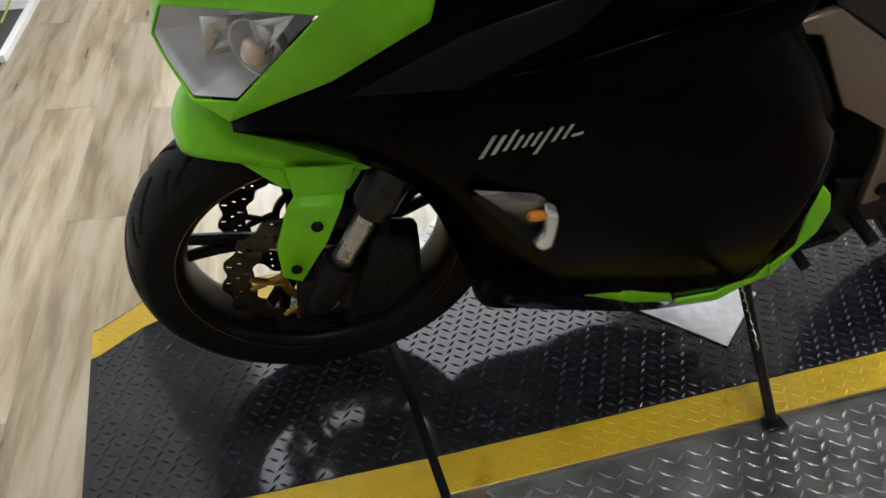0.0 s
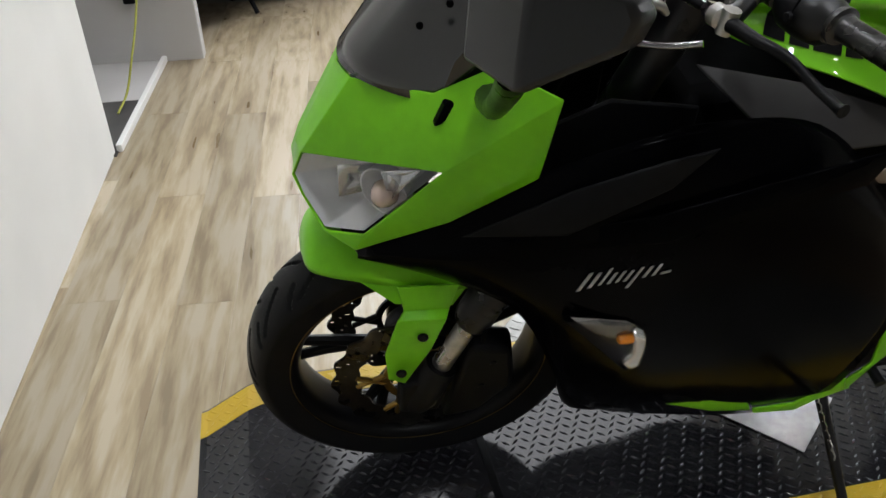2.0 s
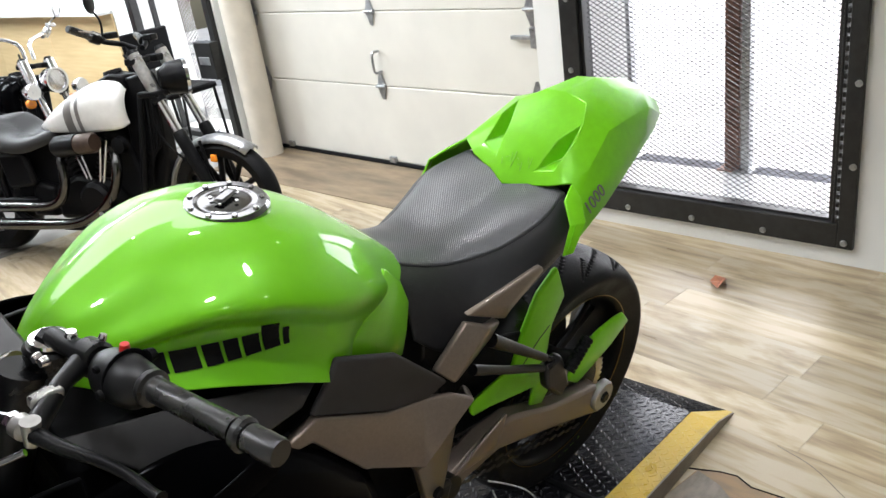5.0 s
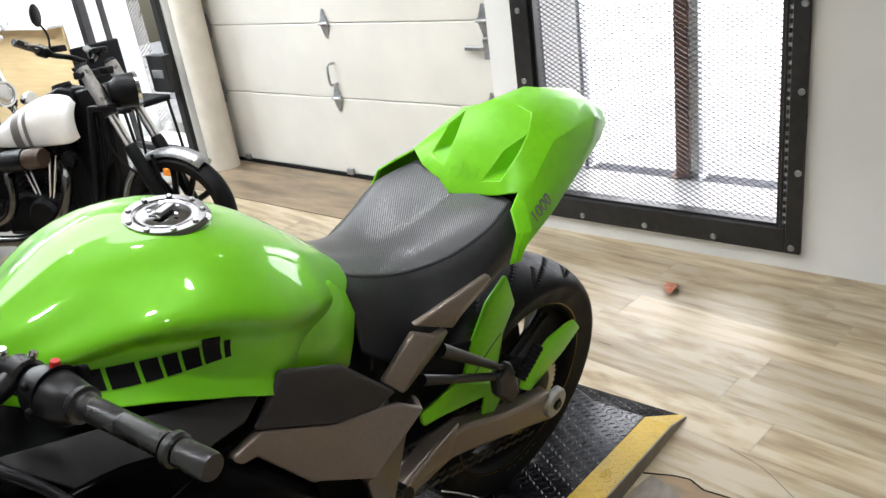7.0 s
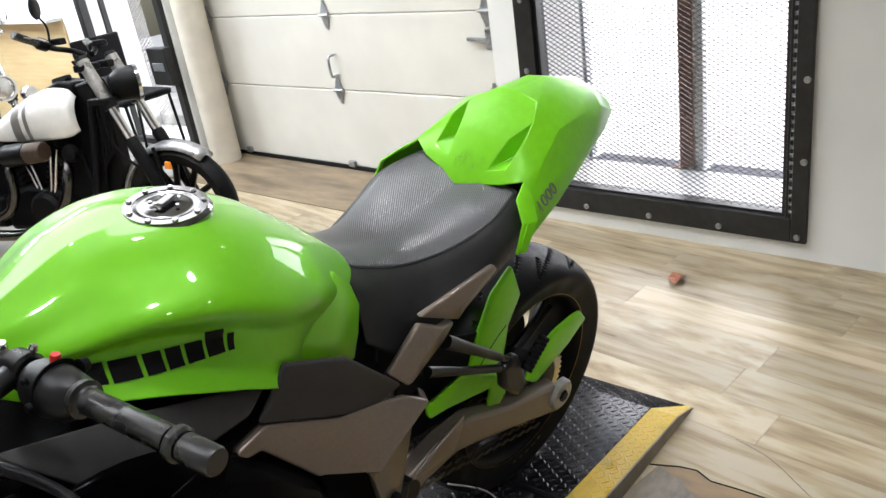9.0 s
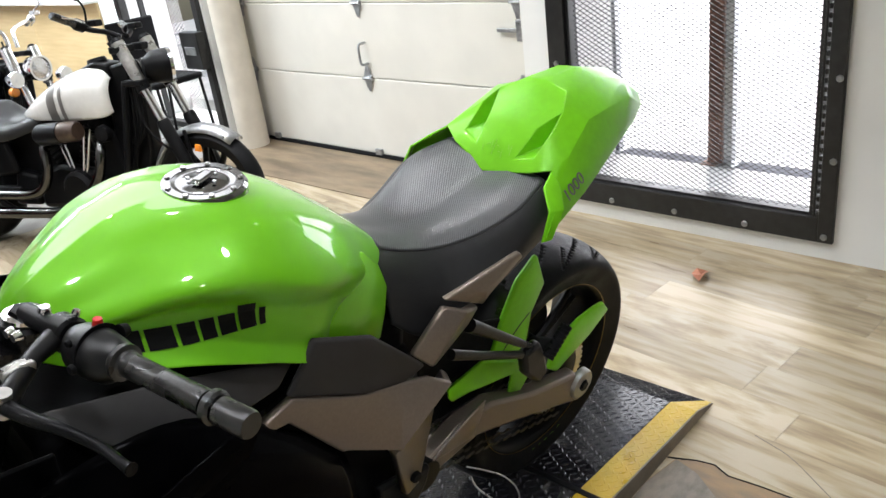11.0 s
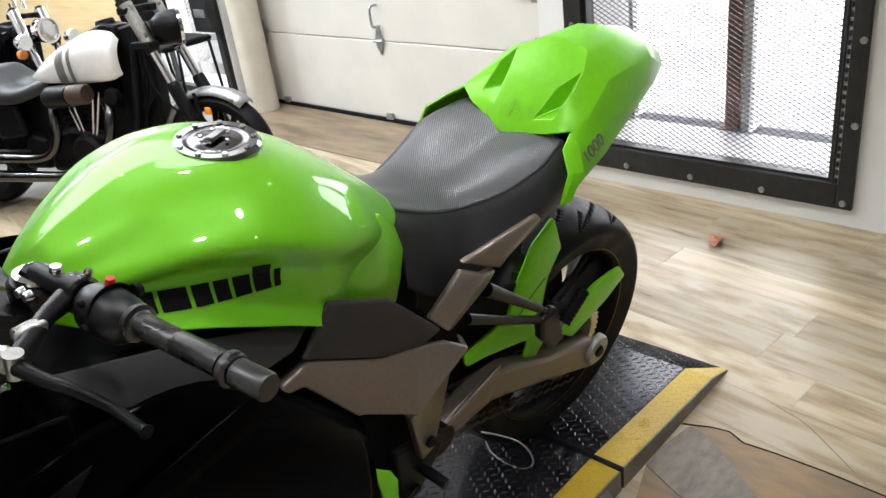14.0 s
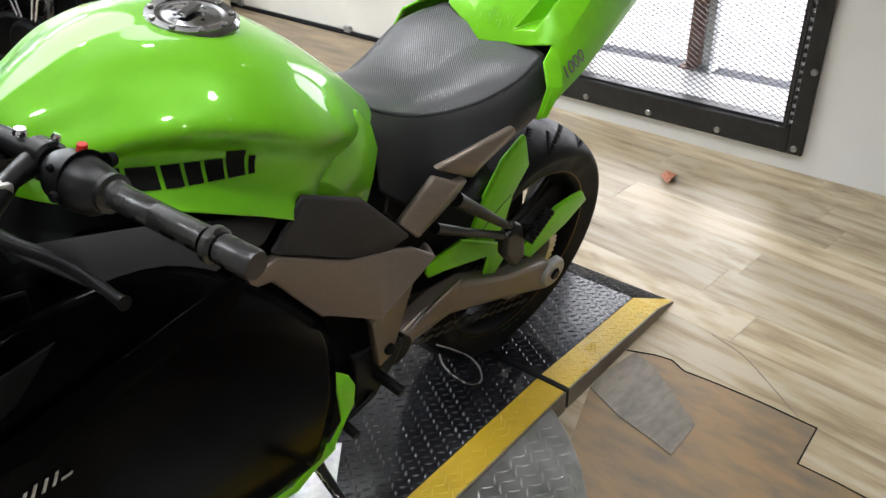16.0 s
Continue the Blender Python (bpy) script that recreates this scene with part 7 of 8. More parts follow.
    part("swing_arm", rod(((0.42, -0.12, 0.33), (0.0, -0.12, 0.32)), 0.022, 10), DARKMETAL, c)
    # engine
    en = part("engine", slab(((0.52, 0.22), (0.95, 0.22), (1.0, 0.32), (0.93, 0.43), (0.70, 0.47), (0.52, 0.40)), -0.12, 0.12), DARKMETAL, c, "black v-twin engine", True, 0.03)
    finned(en, (0.71, 0, 0.42), (0.60, 0, 0.65), 0.085, 9, DARKMETAL, "black finned cylinder")
    finned(en, (0.82, 0, 0.42), (0.93, 0, 0.65), 0.085, 9, DARKMETAL, "black finned cylinder")
    for a, b in (((0.79, -0.11, 0.38), (0.70, -0.09, 0.62)), ((0.81, -0.11, 0.38), (0.74, -0.09, 0.62)), ((0.84, -0.11, 0.38), (0.90, -0.09, 0.64)), ((0.86, -0.11, 0.38), (0.94, -0.09, 0.64))):
        part("pushrod_tube", rod((a, b), 0.009, 10), CHROME, en, "chrome pushrod tube")
    part("timing_cover", lathe(((0, -0.02), (0.08, -0.018), (0.10, 0.0), (0.10, 0.03)), 30, "y"), DARKMETAL, en, "round timing cover", m=pose(0.82, -0.14, 0.33))
    part("air_cleaner", rod(((0.70, -0.19, 0.632), (0.72, -0.19, 0.634), (0.86, -0.19, 0.644)), (0.045, 0.056, 0.056), 24), DARKMETAL if stripes else CHROME, en, "round air filter")
    part("filter_cap", rod(((0.85, -0.19, 0.643), (0.945, -0.19, 0.65), (0.96, -0.19, 0.651)), (0.052, 0.052, 0.042), 24), RUSTBROWN if stripes else CHROME, en, "brown filter end cap" if stripes else "filter end cap")
    part("oil_tank", slab(((0.20, 0.28), (1.06, 0.24), (1.10, 0.45), (1.02, 0.69), (0.45, 0.68), (0.22, 0.60)), -0.07, 0.07), MATT, en, "black oil tank and battery cover", True, 0.02)
    part("gear_case", slab(((0.34, 0.24), (0.52, 0.24), (0.54, 0.40), (0.40, 0.44)), -0.13, 0.13), DARKMETAL, en, "", True, 0.02)
    for pts in (((0.95, -0.08, 0.60), (1.05, -0.17, 0.54), (0.99, -0.19, 0.38), (0.78, -0.20, 0.245), (0.45, -0.20, 0.22), (-0.3, -0.21, 0.225)), ((0.64, -0.08, 0.60), (0.69, -0.17, 0.56), (0.685, -0.19, 0.42), (0.59, -0.20, 0.33), (0.3, -0.20, 0.318), (-0.3, -0.21, 0.325))):
        ex = part("exhaust_pipe", rod(pts, (0.024, 0.026, 0.026, 0.026, 0.03, 0.038), 14, smooth_steps=6), SOOT if stripes else CHROME, c, "long exhaust pipe")
    part("frame_neck", slab(((1.06, 0.93), (1.22, 0.96), (1.27, 0.84), (1.26, 0.50), (1.17, 0.26), (1.02, 0.22)), -0.045, 0.045), DARKMETAL, c, "black frame neck and oil cooler", True, 0.015)
    for k in range(4):
        part("cable", rod(((1.17, -0.05 - 0.012 * k, 1.05), (1.25 + 0.015 * k, -0.09, 0.88), (1.22 + 0.02 * k, -0.085, 0.62), (1.16, -0.07, 0.40 + 0.05 * k)), 0.006, 8, smooth_steps=4), MATT, c, "black cable")
    part("foot_peg", rod(((0.98, -0.14, 0.30), (1.0, -0.30, 0.31)), 0.014, 10), CHROME, c, "forward foot peg")
    part("brake_line", rod(((1.15, -0.05, 1.1), (1.30, -0.12, 0.9), (1.32, -0.12, 0.65), (1.52, -0.10, 0.45)), 0.006, 8, smooth_steps=5), MATT, c, "black brake line")
    part("horn", lathe(((0, -0.03), (0.04, -0.02), (0.045, 0.01), (0, 0.02)), 20, "y"), DARKMETAL, c, "", m=pose(1.05, -0.12, 0.62))
    return c


HS, HB = Matrix.Scale(0.82, 4), Matrix.Scale(0.9, 4)
cruiser("cruiser_motorcycle", "white and black cruiser motorcycle with grey tank stripes", pose(1.22, 3.42, FLOOR, -5, 0, -65) @ HB, WHITE_LAC, WHITE_LAC, False, True)
cruiser("chrome_cruiser_motorcycle", "black cruiser motorcycle with chrome fork and lamps", pose(1.30, 4.75, FLOOR, -8, 0, -72) @ HS, BLACK, BLACK, True, False)


def sport_bike(name, label, m, paint, accent):
    """A naked or faired sport motorcycle seen from far: x forward, origin on the ground under the rear axle."""
    c = thing(name, label, "motorcycle", m, "parked motorcycles")
    FA, RA = (1.40, 0.0, 0.30), (0.0, 0.0, 0.31)
    tyre_ring(c, FA, 0.30, 0.12, 0.222, 5, rim_mat=DARKMETAL, name="front_wheel")
    tyre_ring(c, RA, 0.31, 0.18, 0.222, 5, rim_mat=DARKMETAL, name="rear_wheel")
    arc_guard(c, FA, 0.335, 0.13, 50, 150, paint, "front_fender", "painted front mudguard")
    for s in (-1, 1):
        part("fork_leg", rod(((1.41, s * 0.1, 0.30), (1.16, s * 0.1, 0.90)), 0.026, 12), STEEL, c, "fork leg")
        part("handlebar", rod(((1.12, s * 0.08, 0.98), (1.06, s * 0.25, 1.02), (1.0, s * 0.38, 1.0)), 0.016, 10, smooth_steps=3), MATT, c, "black handlebar")
        part("mirror", slab(((1.12, 1.10), (1.15, 1.14), (1.17, 1.11), (1.14, 1.08)), s * 0.30, s * 0.42), MATT, c, "black mirror", True, 0.01)
        cw = [(0.62, 0.10, 0.70), (0.80, 0.20, 0.78), (1.08, 0.22, 0.84), (1.30, 0.16, 0.78), (1.26, 0.17, 0.60), (1.05, 0.23, 0.45), (0.78, 0.20, 0.40), (0.66, 0.17, 0.52)]
        part("side_panel", facets("sp", [(x, s * y, z) for x, y, z in cw], [(0, 1, 6, 7), (1, 2, 5, 6), (2, 3, 4, 5)], False), accent, c, "dark side panel", True, 0.01, 0.006, 24)
        part("signal", slab(((1.30, 0.74), (1.36, 0.74), (1.36, 0.77), (1.31, 0.77)), s * 0.18, s * 0.24), ORANGE, c, "amber signal", True, 0.006)
    part("nose", facets("n", [(1.20, 0, 0.98), (1.32, 0, 0.92), (1.40, 0, 0.78), (1.36, -0.10, 0.80), (1.26, -0.17, 0.88), (1.16, -0.15, 0.95)], [(0, 1, 4, 5), (1, 2, 3, 4)]), paint, c, "painted nose", True, 0.01, 0.006)
    part("headlight", facets("h", [(1.405, 0, 0.79), (1.37, -0.09, 0.80), (1.33, -0.12, 0.74), (1.38, 0, 0.70)], [(0, 1, 2, 3)]), REFLECT, c, "bright headlight", True, 0.006, 0.01)
    T = [(0.62, ((0, 0.80), (0.08, 0.79), (0.12, 0.75), (0.11, 0.70))), (0.80, ((0, 0.93), (0.11, 0.92), (0.17, 0.86), (0.15, 0.74))), (0.98, ((0, 0.97), (0.12, 0.95), (0.18, 0.88), (0.15, 0.76))), (1.10, ((0, 0.93), (0.07, 0.92), (0.10, 0.87), (0.09, 0.80)))]
    part("fuel_tank", loft_body(T), paint, c, "painted fuel tank", solid=0.003, angle=180)
    S = [(0.10, ((0, 0.86), (0.10, 0.86), (0.13, 0.83))), (0.30, ((0, 0.80), (0.12, 0.80), (0.15, 0.77))), (0.50, ((0, 0.76), (0.11, 0.76), (0.13, 0.73))), (0.66, ((0, 0.79), (0.07, 0.79), (0.09, 0.76)))]
    part("seat", loft_body(S), SEAT_SIDE, c, "black seat", solid=0.03, angle=180)
    part("tail", facets("t", [(0.22, -0.14, 0.80), (0.12, 0, 0.90), (-0.22, 0, 0.97), (-0.24, -0.06, 0.94), (0.0, -0.12, 0.80)], [(0, 1, 2, 3, 4)]), paint, c, "painted tail", True, 0.01, 0.006)
    part("engine", slab(((0.55, 0.28), (0.95, 0.24), (1.05, 0.40), (1.0, 0.62), (0.62, 0.62), (0.52, 0.45)), -0.18, 0.18), DARKMETAL, c, "dark engine", True, 0.04)
    part("exhaust", rod(((0.95, -0.12, 0.32), (0.6, -0.15, 0.20), (0.3, -0.2, 0.28), (-0.1, -0.24, 0.45)), (0.025, 0.03, 0.045, 0.055), 14, smooth_steps=4), STEEL, c, "steel exhaust")
    part("swing_arm", rod(((0.5, -0.12, 0.40), (0.0, -0.12, 0.31)), 0.026, 10), ALU, c)
    part("stand", rod(((0.55, 0.12, 0.26), (0.58, 0.22, 0.0)), 0.012, 8), DARKMETAL, c)
    return c


sport_bike("red_sport_motorcycle", "red and black naked sport motorcycle", pose(1.0, 6.75, FLOOR, -8, 0, -72) @ HS, RED, DARKMETAL)
sport_bike("blue_sport_motorcycle", "blue and black sport motorcycle", pose(0.72, 9.0, FLOOR, -8, 0, -70) @ HB, BLUE, DARKMETAL)
sport_bike("blue_sport_motorcycle", "dark blue sport motorcycle in the far row", pose(0.2, 9.8, FLOOR, -8, 0, -70) @ HB, BLUE, BLUE)

sport_bike("red_sport_motorcycle", "red and white sport motorcycle in the far row", pose(0.62, 8.1, FLOOR, -8, 0, -72) @ HB, RED, WHITE_LAC)
sport_bike("black_sport_motorcycle", "black sport motorcycle behind the red one", pose(1.35, 7.9, FLOOR, -8, 0, -72) @ HB, BLACK, BLACK)
sport_bike("black_sport_motorcycle", "black sport motorcycle at the back of the row", pose(-0.1, 7.6, FLOOR, -8, 0, -72) @ HB, BLACK, DARKMETAL)

# a row of step-through scooters beyond the partition
def scooter(label, m, seat_mat, paint):
    c = thing("scooter", label, "scooter", m, "parked scooters")
    fx, rx = (0.95, 0, 0.215), (-0.35, 0, 0.215)
    tyre_ring(c, fx, 0.215, 0.11, 0.13, 5, rim_mat=DARKMETAL, name="front_wheel", label="small black front wheel")
    tyre_ring(c, rx, 0.215, 0.12, 0.13, 5, rim_mat=DARKMETAL, name="rear_wheel", label="small black rear wheel")
    body = part("rear_body", loft_body([(-0.72, ((0, 0.66), (0.06, 0.655), (0.10, 0.62), (0.10, 0.56), (0.06, 0.51))),
                                        (-0.50, ((0, 0.70), (0.14, 0.69), (0.19, 0.62), (0.19, 0.48), (0.13, 0.38))),
                                        (-0.25, ((0, 0.70), (0.16, 0.68), (0.215, 0.60), (0.215, 0.42), (0.15, 0.29))),
                                        (0.05, ((0, 0.66), (0.16, 0.64), (0.205, 0.56), (0.20, 0.37), (0.14, 0.24))),
                                        (0.25, ((0, 0.60), (0.13, 0.59), (0.17, 0.52), (0.165, 0.37), (0.12, 0.25))),
                                        (0.36, ((0, 0.54), (0.09, 0.53), (0.12, 0.48), (0.12, 0.37), (0.10, 0.28)))]), paint, c, "glossy rounded rear body", solid=0.004, angle=180)
    part("seat", loft_body([(-0.66, ((0, 0.745), (0.06, 0.745), (0.11, 0.73), (0.12, 0.67))),
                            (-0.40, ((0, 0.79), (0.11, 0.785), (0.16, 0.76), (0.17, 0.68))),
                            (-0.10, ((0, 0.765), (0.12, 0.765), (0.17, 0.74), (0.175, 0.66))),
                            (0.18, ((0, 0.715), (0.12, 0.72), (0.16, 0.69), (0.165, 0.61))),
                            (0.33, ((0, 0.69), (0.08, 0.69), (0.11, 0.66), (0.12, 0.58))),
                            (0.385, ((0, 0.64), (0.05, 0.64), (0.07, 0.62), (0.08, 0.57)))]), seat_mat, c, "long padded seat", solid=0.012, angle=180)
    part("front_panel", slab(((0.33, 0.56), (0.37, 0.57), (0.45, 0.42), (0.41, 0.30), (0.33, 0.28)), -0.09, 0.09), SATIN, body, "black panel below the seat", True, 0.02)
    for s in (-1, 1):
        part("red_rib", slab(((0.355, 0.60), (0.40, 0.58), (0.49, 0.41), (0.455, 0.38), (0.40, 0.50)), s * 0.075, s * 0.10), RED, body, "red rib below the seat", True, 0.006)
        part("reflector", slab(((-0.23, 0.462), (-0.24, 0.428), (0.15, 0.322), (0.15, 0.346)), s * 0.19, s * 0.219), RED, body, "dark red reflector strip", True, 0.004)
        part("bright_line", rod(((-0.17, s * 0.219, 0.457), (0.0, s * 0.214, 0.405), (0.15, s * 0.205, 0.358)), 0.004, 8), CHROME, body, "thin chrome line")
        part("grab_rail", rod(((-0.30, s * 0.19, 0.70), (-0.44, s * 0.20, 0.735), (-0.62, s * 0.17, 0.76), (-0.74, s * 0.06, 0.765)), 0.011, 10, smooth_steps=4), CHROME, body, "chrome grab rail")
        part("trim", rod(((0.33, s * 0.18, 0.21), (0.62, s * 0.185, 0.195), (0.75, s * 0.19, 0.245), (0.83, s * 0.19, 0.38), (0.77, s * 0.18, 0.62), (0.69, s * 0.15, 0.82)), 0.0085, 10, smooth_steps=5), CHROME, c, "chrome edge of the leg shield")
        part("fork_leg", rod(((0.95, s * 0.075, 0.215), (0.88, s * 0.07, 0.42), (0.76, s * 0.04, 0.80)), 0.02, 12), DARKMETAL, c, "black fork leg")
        part("turn_lamp", slab(((0.72, 0.64), (0.79, 0.62), (0.77, 0.57), (0.72, 0.58)), s * 0.15, s * 0.185), ORANGE, c, "amber turn lamp", True, 0.008)
        bar = part("handlebar", rod(((0.62, s * 0.06, 0.94), (0.58, s * 0.18, 0.985), (0.50, s * 0.34, 0.985)), 0.012, 10, smooth_steps=3), CHROME, c, "handlebar")
        part("grip", rod(((0.545, s * 0.25, 0.987), (0.50, s * 0.35, 0.985)), 0.018, 12), GRIP, bar, "black grip")
        part("lever", rod(((0.60, s * 0.18, 0.985), (0.585, s * 0.27, 0.985), (0.55, s * 0.35, 0.975)), 0.006, 8, smooth_steps=3), STEEL, bar, "bright lever")
        part("mirror_stem", rod(((0.585, s * 0.17, 0.99), (0.60, s * 0.24, 1.09), (0.60, s * 0.28, 1.17)), 0.005, 8, smooth_steps=3), CHROME, bar)
        part("mirror", lathe(((0, -0.012), (0.045, -0.008), (0.052, 0.0), (0.045, 0.004), (0, 0.004)), 20, "x"), CHROME, bar, "round chrome mirror", m=pose(0.60, s * 0.29, 1.205))
        part("stand_leg", rod(((0.02, s * 0.08, 0.16), (0.05, s * 0.17, 0.0)), 0.013, 8), DARKMETAL, c, "black centre stand leg")
    part("engine", slab(((-0.46, 0.20), (-0.40, 0.34), (0.10, 0.30), (0.22, 0.20), (0.10, 0.13), (-0.30, 0.13)), -0.13, 0.13), MATT, c, "black engine and drive case", True, 0.03)
    muf = part("muffler", rod(((0.08, -0.12, 0.13), (-0.02, -0.19, 0.13), (-0.14, -0.205, 0.17), (-0.30, -0.205, 0.21), (-0.52, -0.205, 0.25), (-0.55, -0.205, 0.255)), (0.02, 0.035, 0.056, 0.06, 0.055, 0.03), 18, smooth_steps=3), DARKMETAL, c, "black muffler")
    part("heat_shield", slab(((-0.035, 0.120), (-0.06, 0.165), (-0.22, 0.245), (-0.46, 0.30), (-0.48, 0.225), (-0.22, 0.165)), -0.278, -0.258), STEEL, muf, "silver slotted heat shield", True, 0.006)
    for k in range(3):
        part("slot", rod(((-0.11, -0.279, 0.149 + 0.017 * k), (-0.24, -0.279, 0.186 + 0.021 * k), (-0.42, -0.279, 0.232 + 0.022 * k)), 0.0045, 6), MATT, muf, "dark slot")
    part("floorboard", slab(((0.26, 0.20), (0.26, 0.275), (0.60, 0.25), (0.70, 0.32), (0.80, 0.36), (0.80, 0.26), (0.72, 0.19), (0.5, 0.175)), -0.17, 0.17), SATIN, c, "black step-through floor", True, 0.02)
    part("red_floor_edge", slab(((0.28, 0.278), (0.28, 0.300), (0.585, 0.276), (0.585, 0.256)), -0.13, 0.13), RED, c, "red floor panel", True, 0.004)
    part("leg_shield", slab(((0.585, 0.84), (0.67, 0.86), (0.76, 0.62), (0.82, 0.40), (0.80, 0.26), (0.70, 0.26), (0.665, 0.42), (0.64, 0.62)), -0.18, 0.18, 0.05), paint, c, "glossy leg shield", True, 0.03)
    part("inner_panel", slab(((0.545, 0.80), (0.59, 0.83), (0.645, 0.62), (0.665, 0.42), (0.66, 0.29), (0.60, 0.28), (0.60, 0.45)), -0.135, 0.135), RED, c, "red inner leg shield", True, 0.012)
    part("glove_box", slab(((0.555, 0.70), (0.575, 0.70), (0.625, 0.42), (0.59, 0.40)), -0.075, 0.075), SATIN, c, "black glove box", True, 0.01)
    arc_guard(c, fx, 0.245, 0.13, 15, 165, paint, "front_fender", "glossy front fender")
    head = part("headset", slab(((0.50, 0.93), (0.60, 0.995), (0.72, 0.94), (0.72, 0.86), (0.60, 0.83), (0.54, 0.86)), -0.11, 0.11), paint, c, "handlebar cover with dials", True, 0.03)
    part("headlight", lathe(((0, 0.03), (0.05, 0.024), (0.066, 0.0), (0.066, -0.03)), 28, "x"), REFLECT, head, "round headlight", m=pose(0.725, 0, 0.905, 0, 5, 0))
    part("dial", lathe(((0, 0.008), (0.04, 0.006), (0.045, 0.0)), 24, "z"), WHITE_LAC, head, "pale dial", m=pose(0.585, 0, 0.985, 0, -35, 0))
    part("horn_cover", slab(((0.70, 0.82), (0.725, 0.82), (0.86, 0.44), (0.83, 0.42)), -0.035, 0.035), RED if paint == PANNIER else CHROME, c, "red horn cover", True, 0.01)
    part("tail_lamp", slab(((-0.71, 0.60), (-0.745, 0.61), (-0.735, 0.66), (-0.70, 0.66)), -0.06, 0.06), RED, body, "red tail lamp", True, 0.01)
    return c


scooter("glossy black step-through scooter with red inner panels and black seat", pose(-0.50, 3.30, FLOOR, -3, 0, 26), GREY_PL, PANNIER)
scooter("black step-through scooter with red inner panels and taupe seat", pose(-0.49, 3.72, FLOOR, -3, 0, 26), TAUPE, PANNIER)
scooter("black step-through scooter with red inner panels and taupe seat", pose(-0.47, 4.14, FLOOR, -3, 0, 26), TAUPE, PANNIER)
scooter("red step-through scooter with taupe seat", pose(-0.45, 4.56, FLOOR, -3, 0, 26), TAUPE, RED)

# ---- furniture and clutter ----
ch = thing("chair", "black metal chair with a padded back by the side door", "chair", EAST @ pose(-0.2, 3.95, FLOOR, 0, 0, 4))
part("seat", box(-0.18, 0.18, -0.20, 0.20, 0.45, 0.49), MATT, ch, "black padded seat", True, 0.015)
part("backrest", box(-0.17, 0.17, 0.19, 0.22, 0.60, 0.85), MATT, ch, "black padded backrest", True, 0.012)
for x in (-0.16, 0.16):
    part("leg", rod(((x, -0.18, 0.46), (x, -0.22, 0.0)), 0.010, 8), DARKMETAL, ch)
    part("leg", rod(((x, 0.22, 0.70), (x, 0.19, 0.46), (x, 0.25, 0.0)), 0.010, 8), DARKMETAL, ch)
bd = thing("notice_board", "white board with small dark tools and a blue sheet", "board", EAST @ pose(-0.5, 8.75, FLOOR))
part("board", box(0, 0.05, -0.5, 0.5, 0.0, 1.25), CARD, bd, "white board", True, 0.01)
for a, b, w, h in ((-0.3, 1.0, 0.05, 0.1), (-0.1, 0.8, 0.06, 0.16), (0.1, 0.85, 0.04, 0.12), (0.25, 1.05, 0.05, 0.08), (0.02, 1.1, 0.14, 0.02), (-0.25, 0.75, 0.05, 0.12)):
    part("hung_tool", box(-0.02, 0.0, a - w / 2, a + w / 2, b - h / 2, b + h / 2), DARKMETAL, bd, "dark tool", True, 0.006)
part("blue_sheet", box(-0.004, -0.001, 0.1, 0.3, 0.45, 0.65), CYAN, bd, "pale blue sheet", False)
hm = thing("helmet", "glossy black helmet with a white flash on the cruiser's seat", "helmet", pose(1.60, 4.12, FLOOR + 0.66, 0, 0, 290))
part("shell", lathe(((0.0, 0.12), (0.06, 0.11), (0.105, 0.06), (0.115, 0.0), (0.10, -0.06), (0.085, -0.08)), 32, "z"), BLACK, hm, "glossy black shell", angle=180)
part("visor", slab(((0.06, 0.03), (0.112, 0.02), (0.115, -0.03), (0.06, -0.03)), -0.08, 0.08), SMOKE, hm, "dark visor", True, 0.02)
part("flash", rod(((0.03, -0.095, 0.06), (0.08, -0.075, 0.04), (0.10, -0.05, 0.05)), 0.006, 8, smooth_steps=3), WHITE_LAC, hm, "white flash")
# white stair flight over the far corner
stf = thing("staircase", "white painted stair flight seen from below", "staircase", pose(0.4, 9.2, 0))
for x in (-0.5, 0.5):
    part("stringer", slab(((0.0, 0.75), (0.0, 1.0), (1.9, 2.5), (1.9, 2.25)), x - 0.02, x + 0.02), WALL, stf, "white stringer", True, 0.004)
for k in range(9):
    part("tread", box(0.05 + k * 0.2, 0.28 + k * 0.2, -0.48, 0.48, 0.86 + k * 0.165, 0.89 + k * 0.165), WALL, stf, "white tread", True, 0.003)
# tool shelf with boxes at the back
sh = thing("shelf_unit", "steel shelf unit with red and dark boxes", "shelf", pose(-0.35, 9.0, FLOOR))
for x in (-0.5, 0.5):
    for y in (-0.2, 0.2):
        part("upright", box(x - 0.015, x + 0.015, y - 0.015, y + 0.015, 0, 1.5), SHELF, sh, "", False)
for z in (0.1, 0.55, 0.95, 1.4):
    part("shelf", box(-0.5, 0.5, -0.22, 0.22, z, z + 0.02), SHELF, sh, "grey steel shelf", False)
rb = random.Random(8)
for z in (0.12, 0.57, 0.97):
    x = -0.46
    while x < 0.36:
        w, h, dp = 0.08 + rb.random() * 0.14, 0.12 + rb.random() * 0.2, 0.2 + rb.random() * 0.15
        mt = rb.choice((DARKMETAL, RED, MATT, DARKMETAL, GREY_MID, RED))
        bx = thing("storage_box", "small storage box on the steel shelf", "box", pose(-0.35 + x + w / 2, 9.0, FLOOR + z), "boxes on the shelf")
        part("body", box(-w / 2, w / 2, -dp / 2, dp / 2, 0, h * 0.8), mt, bx, "", False, 0.006)
        part("lid", box(-w / 2 - 0.004, w / 2 + 0.004, -dp / 2 - 0.004, dp / 2 + 0.004, h * 0.8, h), mt, bx, "", False, 0.006)
        x += w + 0.02

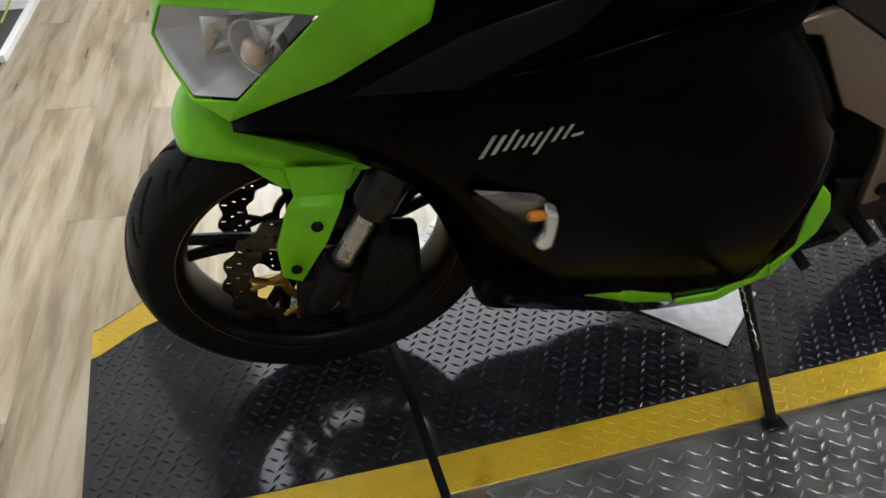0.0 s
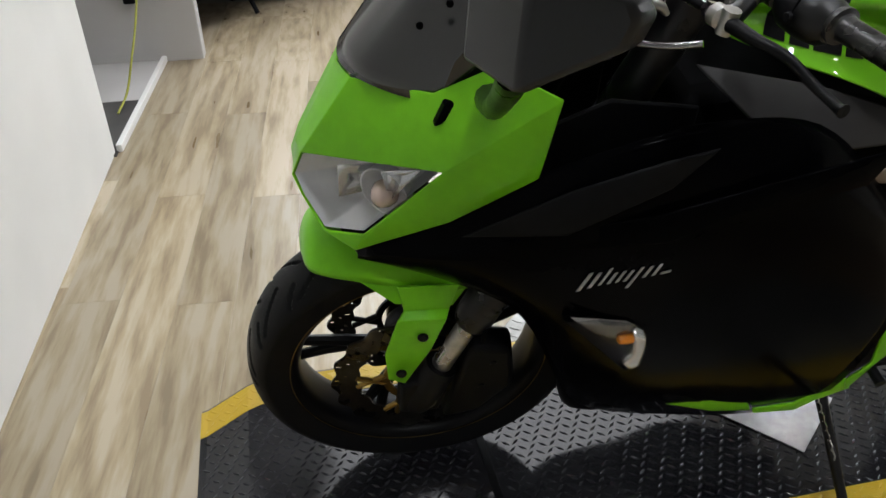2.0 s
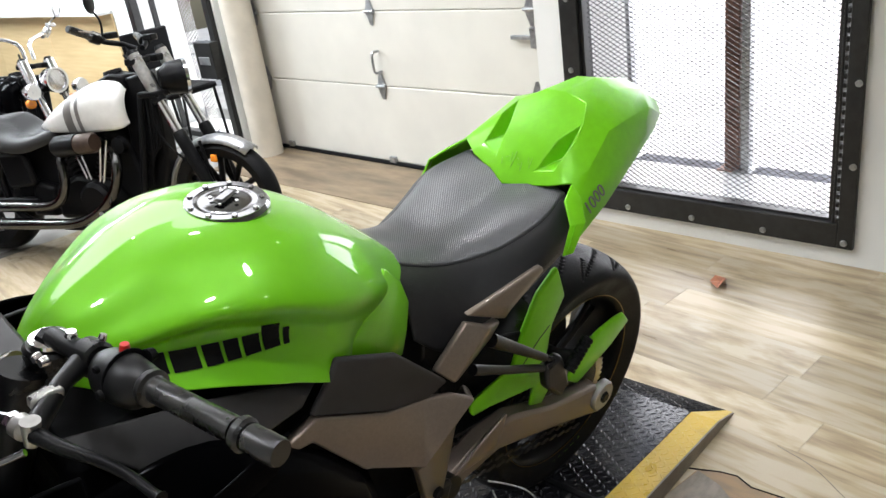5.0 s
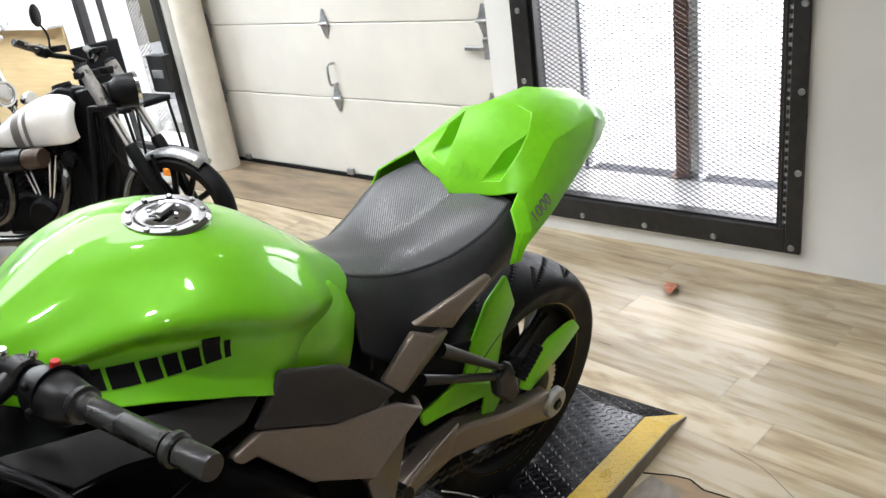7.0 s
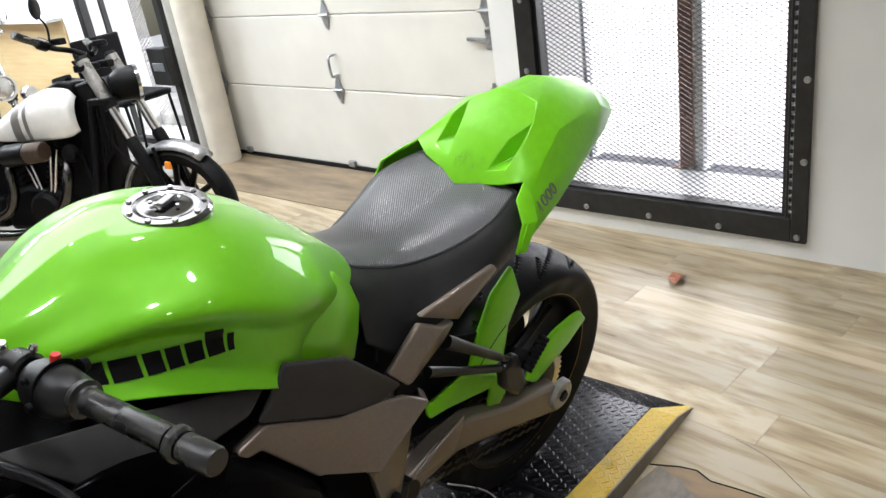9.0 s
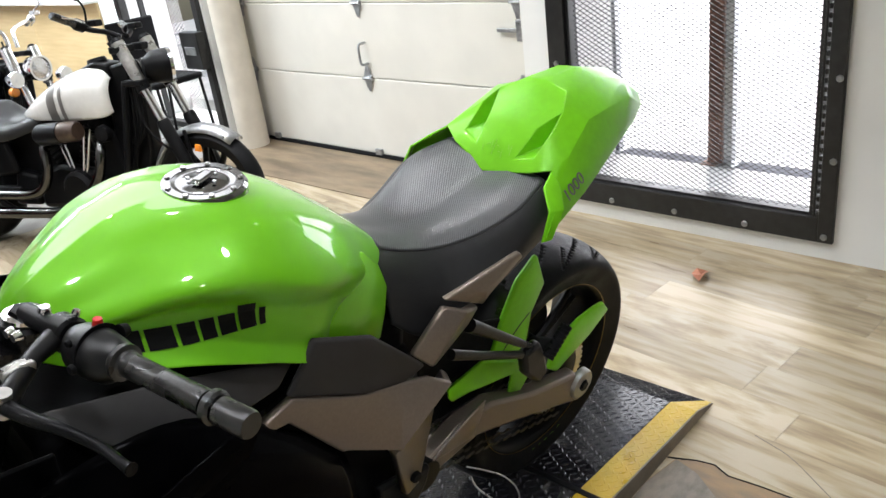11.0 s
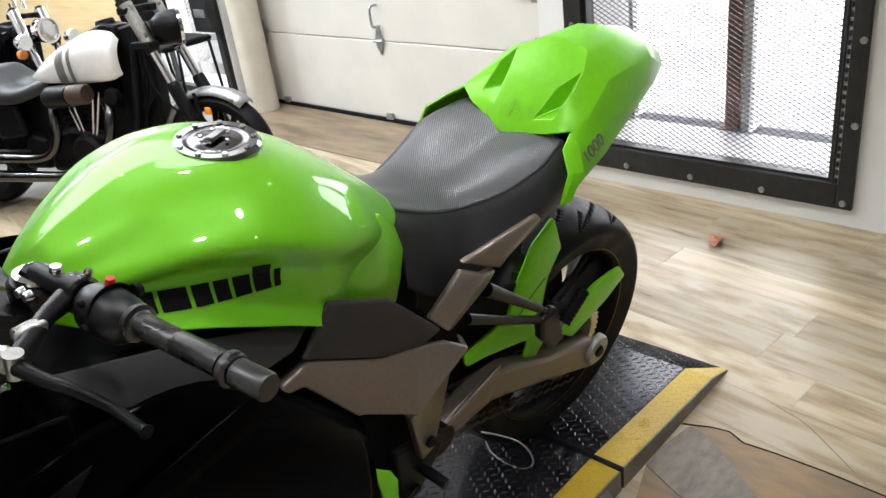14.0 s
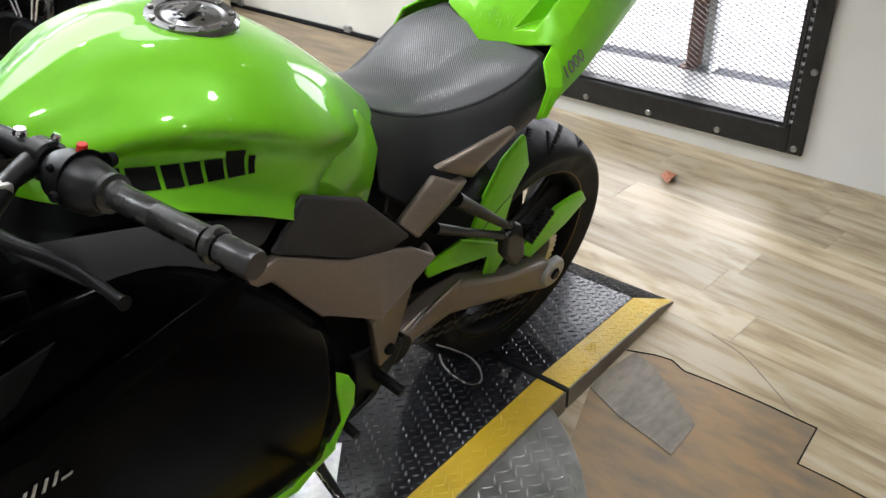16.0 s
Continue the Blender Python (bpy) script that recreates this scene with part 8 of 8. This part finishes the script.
# wall clutter on the partition
FIN = pose(0, 2.565, 0, 0, 0, -90)          # local x towards the room, local y along the wall
ob = thing("outlet_plate", "cream blank plate on the partition", "outlet", FIN @ pose(0, -0.705, 0.308))
part("plate", box(0, 0.005, -0.038, 0.038, -0.056, 0.056), OUTLET, ob, "", False, 0.002)
for y in (-0.03, 0.03):
    bolt(ob, (0.005, y, 0.046), (1, 0, 0), 0.003, GALV, h=0.001)
pb2 = thing("charger", "black plug-in charger with a red light", "charger", FIN @ pose(0, -0.862, 0.270))
part("body", box(0, 0.035, -0.022, 0.026, -0.06, 0.012), MATT, pb2, "", True, 0.006)
part("cable_head", box(0.0, 0.045, -0.052, -0.004, -0.006, 0.075), MATT, pb2, "", True, 0.008)
part("light", lathe(((0, 0.003), (0.005, 0.0)), 10, "x"), GLOWRED, pb2, "small red light", m=pose(0.036, 0.012, -0.03))
bb = thing("wall_box", "dark brown metal box on the partition", "box", FIN @ pose(0, -0.955, 0.552))
part("body", box(0, 0.035, -0.085, 0.085, -0.055, 0.055), DARKBROWN, bb, "", True, 0.004)
part("lid", box(0.035, 0.039, -0.078, 0.078, -0.048, 0.048), DARKBROWN, bb, "", True, 0.001)
co_ = thing("extension_cord", "yellow-green cord hanging down the partition", "cord")
part("cord", rod([(-0.66, 2.558, 2.6), (-0.69, 2.555, 1.2), (-0.707, 2.55, 0.751), (-0.737, 2.52, 0.603), (-0.756, 2.47, 0.478), (-0.793, 2.30, 0.228), (-0.817, 2.18, 0.104), (-0.843, 2.08, -0.003), (-0.87, 1.98, FLOOR + 0.012)], 0.0045, 8, smooth_steps=6), CORD, co_)
part("cord_loop", rod([(-0.645, 2.558, 2.6), (-0.640, 2.556, 1.1), (-0.633, 2.556, 0.74), (-0.628, 2.555, 0.601), (-0.631, 2.555, 0.468), (-0.671, 2.55, 0.366), (-0.707, 2.55, 0.303), (-0.783, 2.545, 0.258), (-0.845, 2.535, 0.285), (-0.868, 2.53, 0.32)], 0.0045, 8, smooth_steps=6), CORD, co_)

# dry leaf on the floor
lf = bmesh.new()
lp = [(0, 0, 0.004), (0.035, 0.012, 0.018), (0.07, 0.006, 0.03), (0.10, -0.01, 0.012), (0.075, -0.035, 0.02), (0.04, -0.045, 0.008), (0.02, -0.03, 0.022), (0.05, -0.01, 0.012)]
lv_ = [lf.verts.new(p) for p in lp]
for i in range(7):
    lf.faces.new((lv_[i], lv_[(i + 1) % 7], lv_[7]))
tagged(part("dry_leaf", lf, LEAF, None, "", False, 0, 0.001, m=pose(2.648, 0.194, FLOOR, 0, 0, 200)), "curled brown dry leaf on the planks", "leaf")

lay_planks()
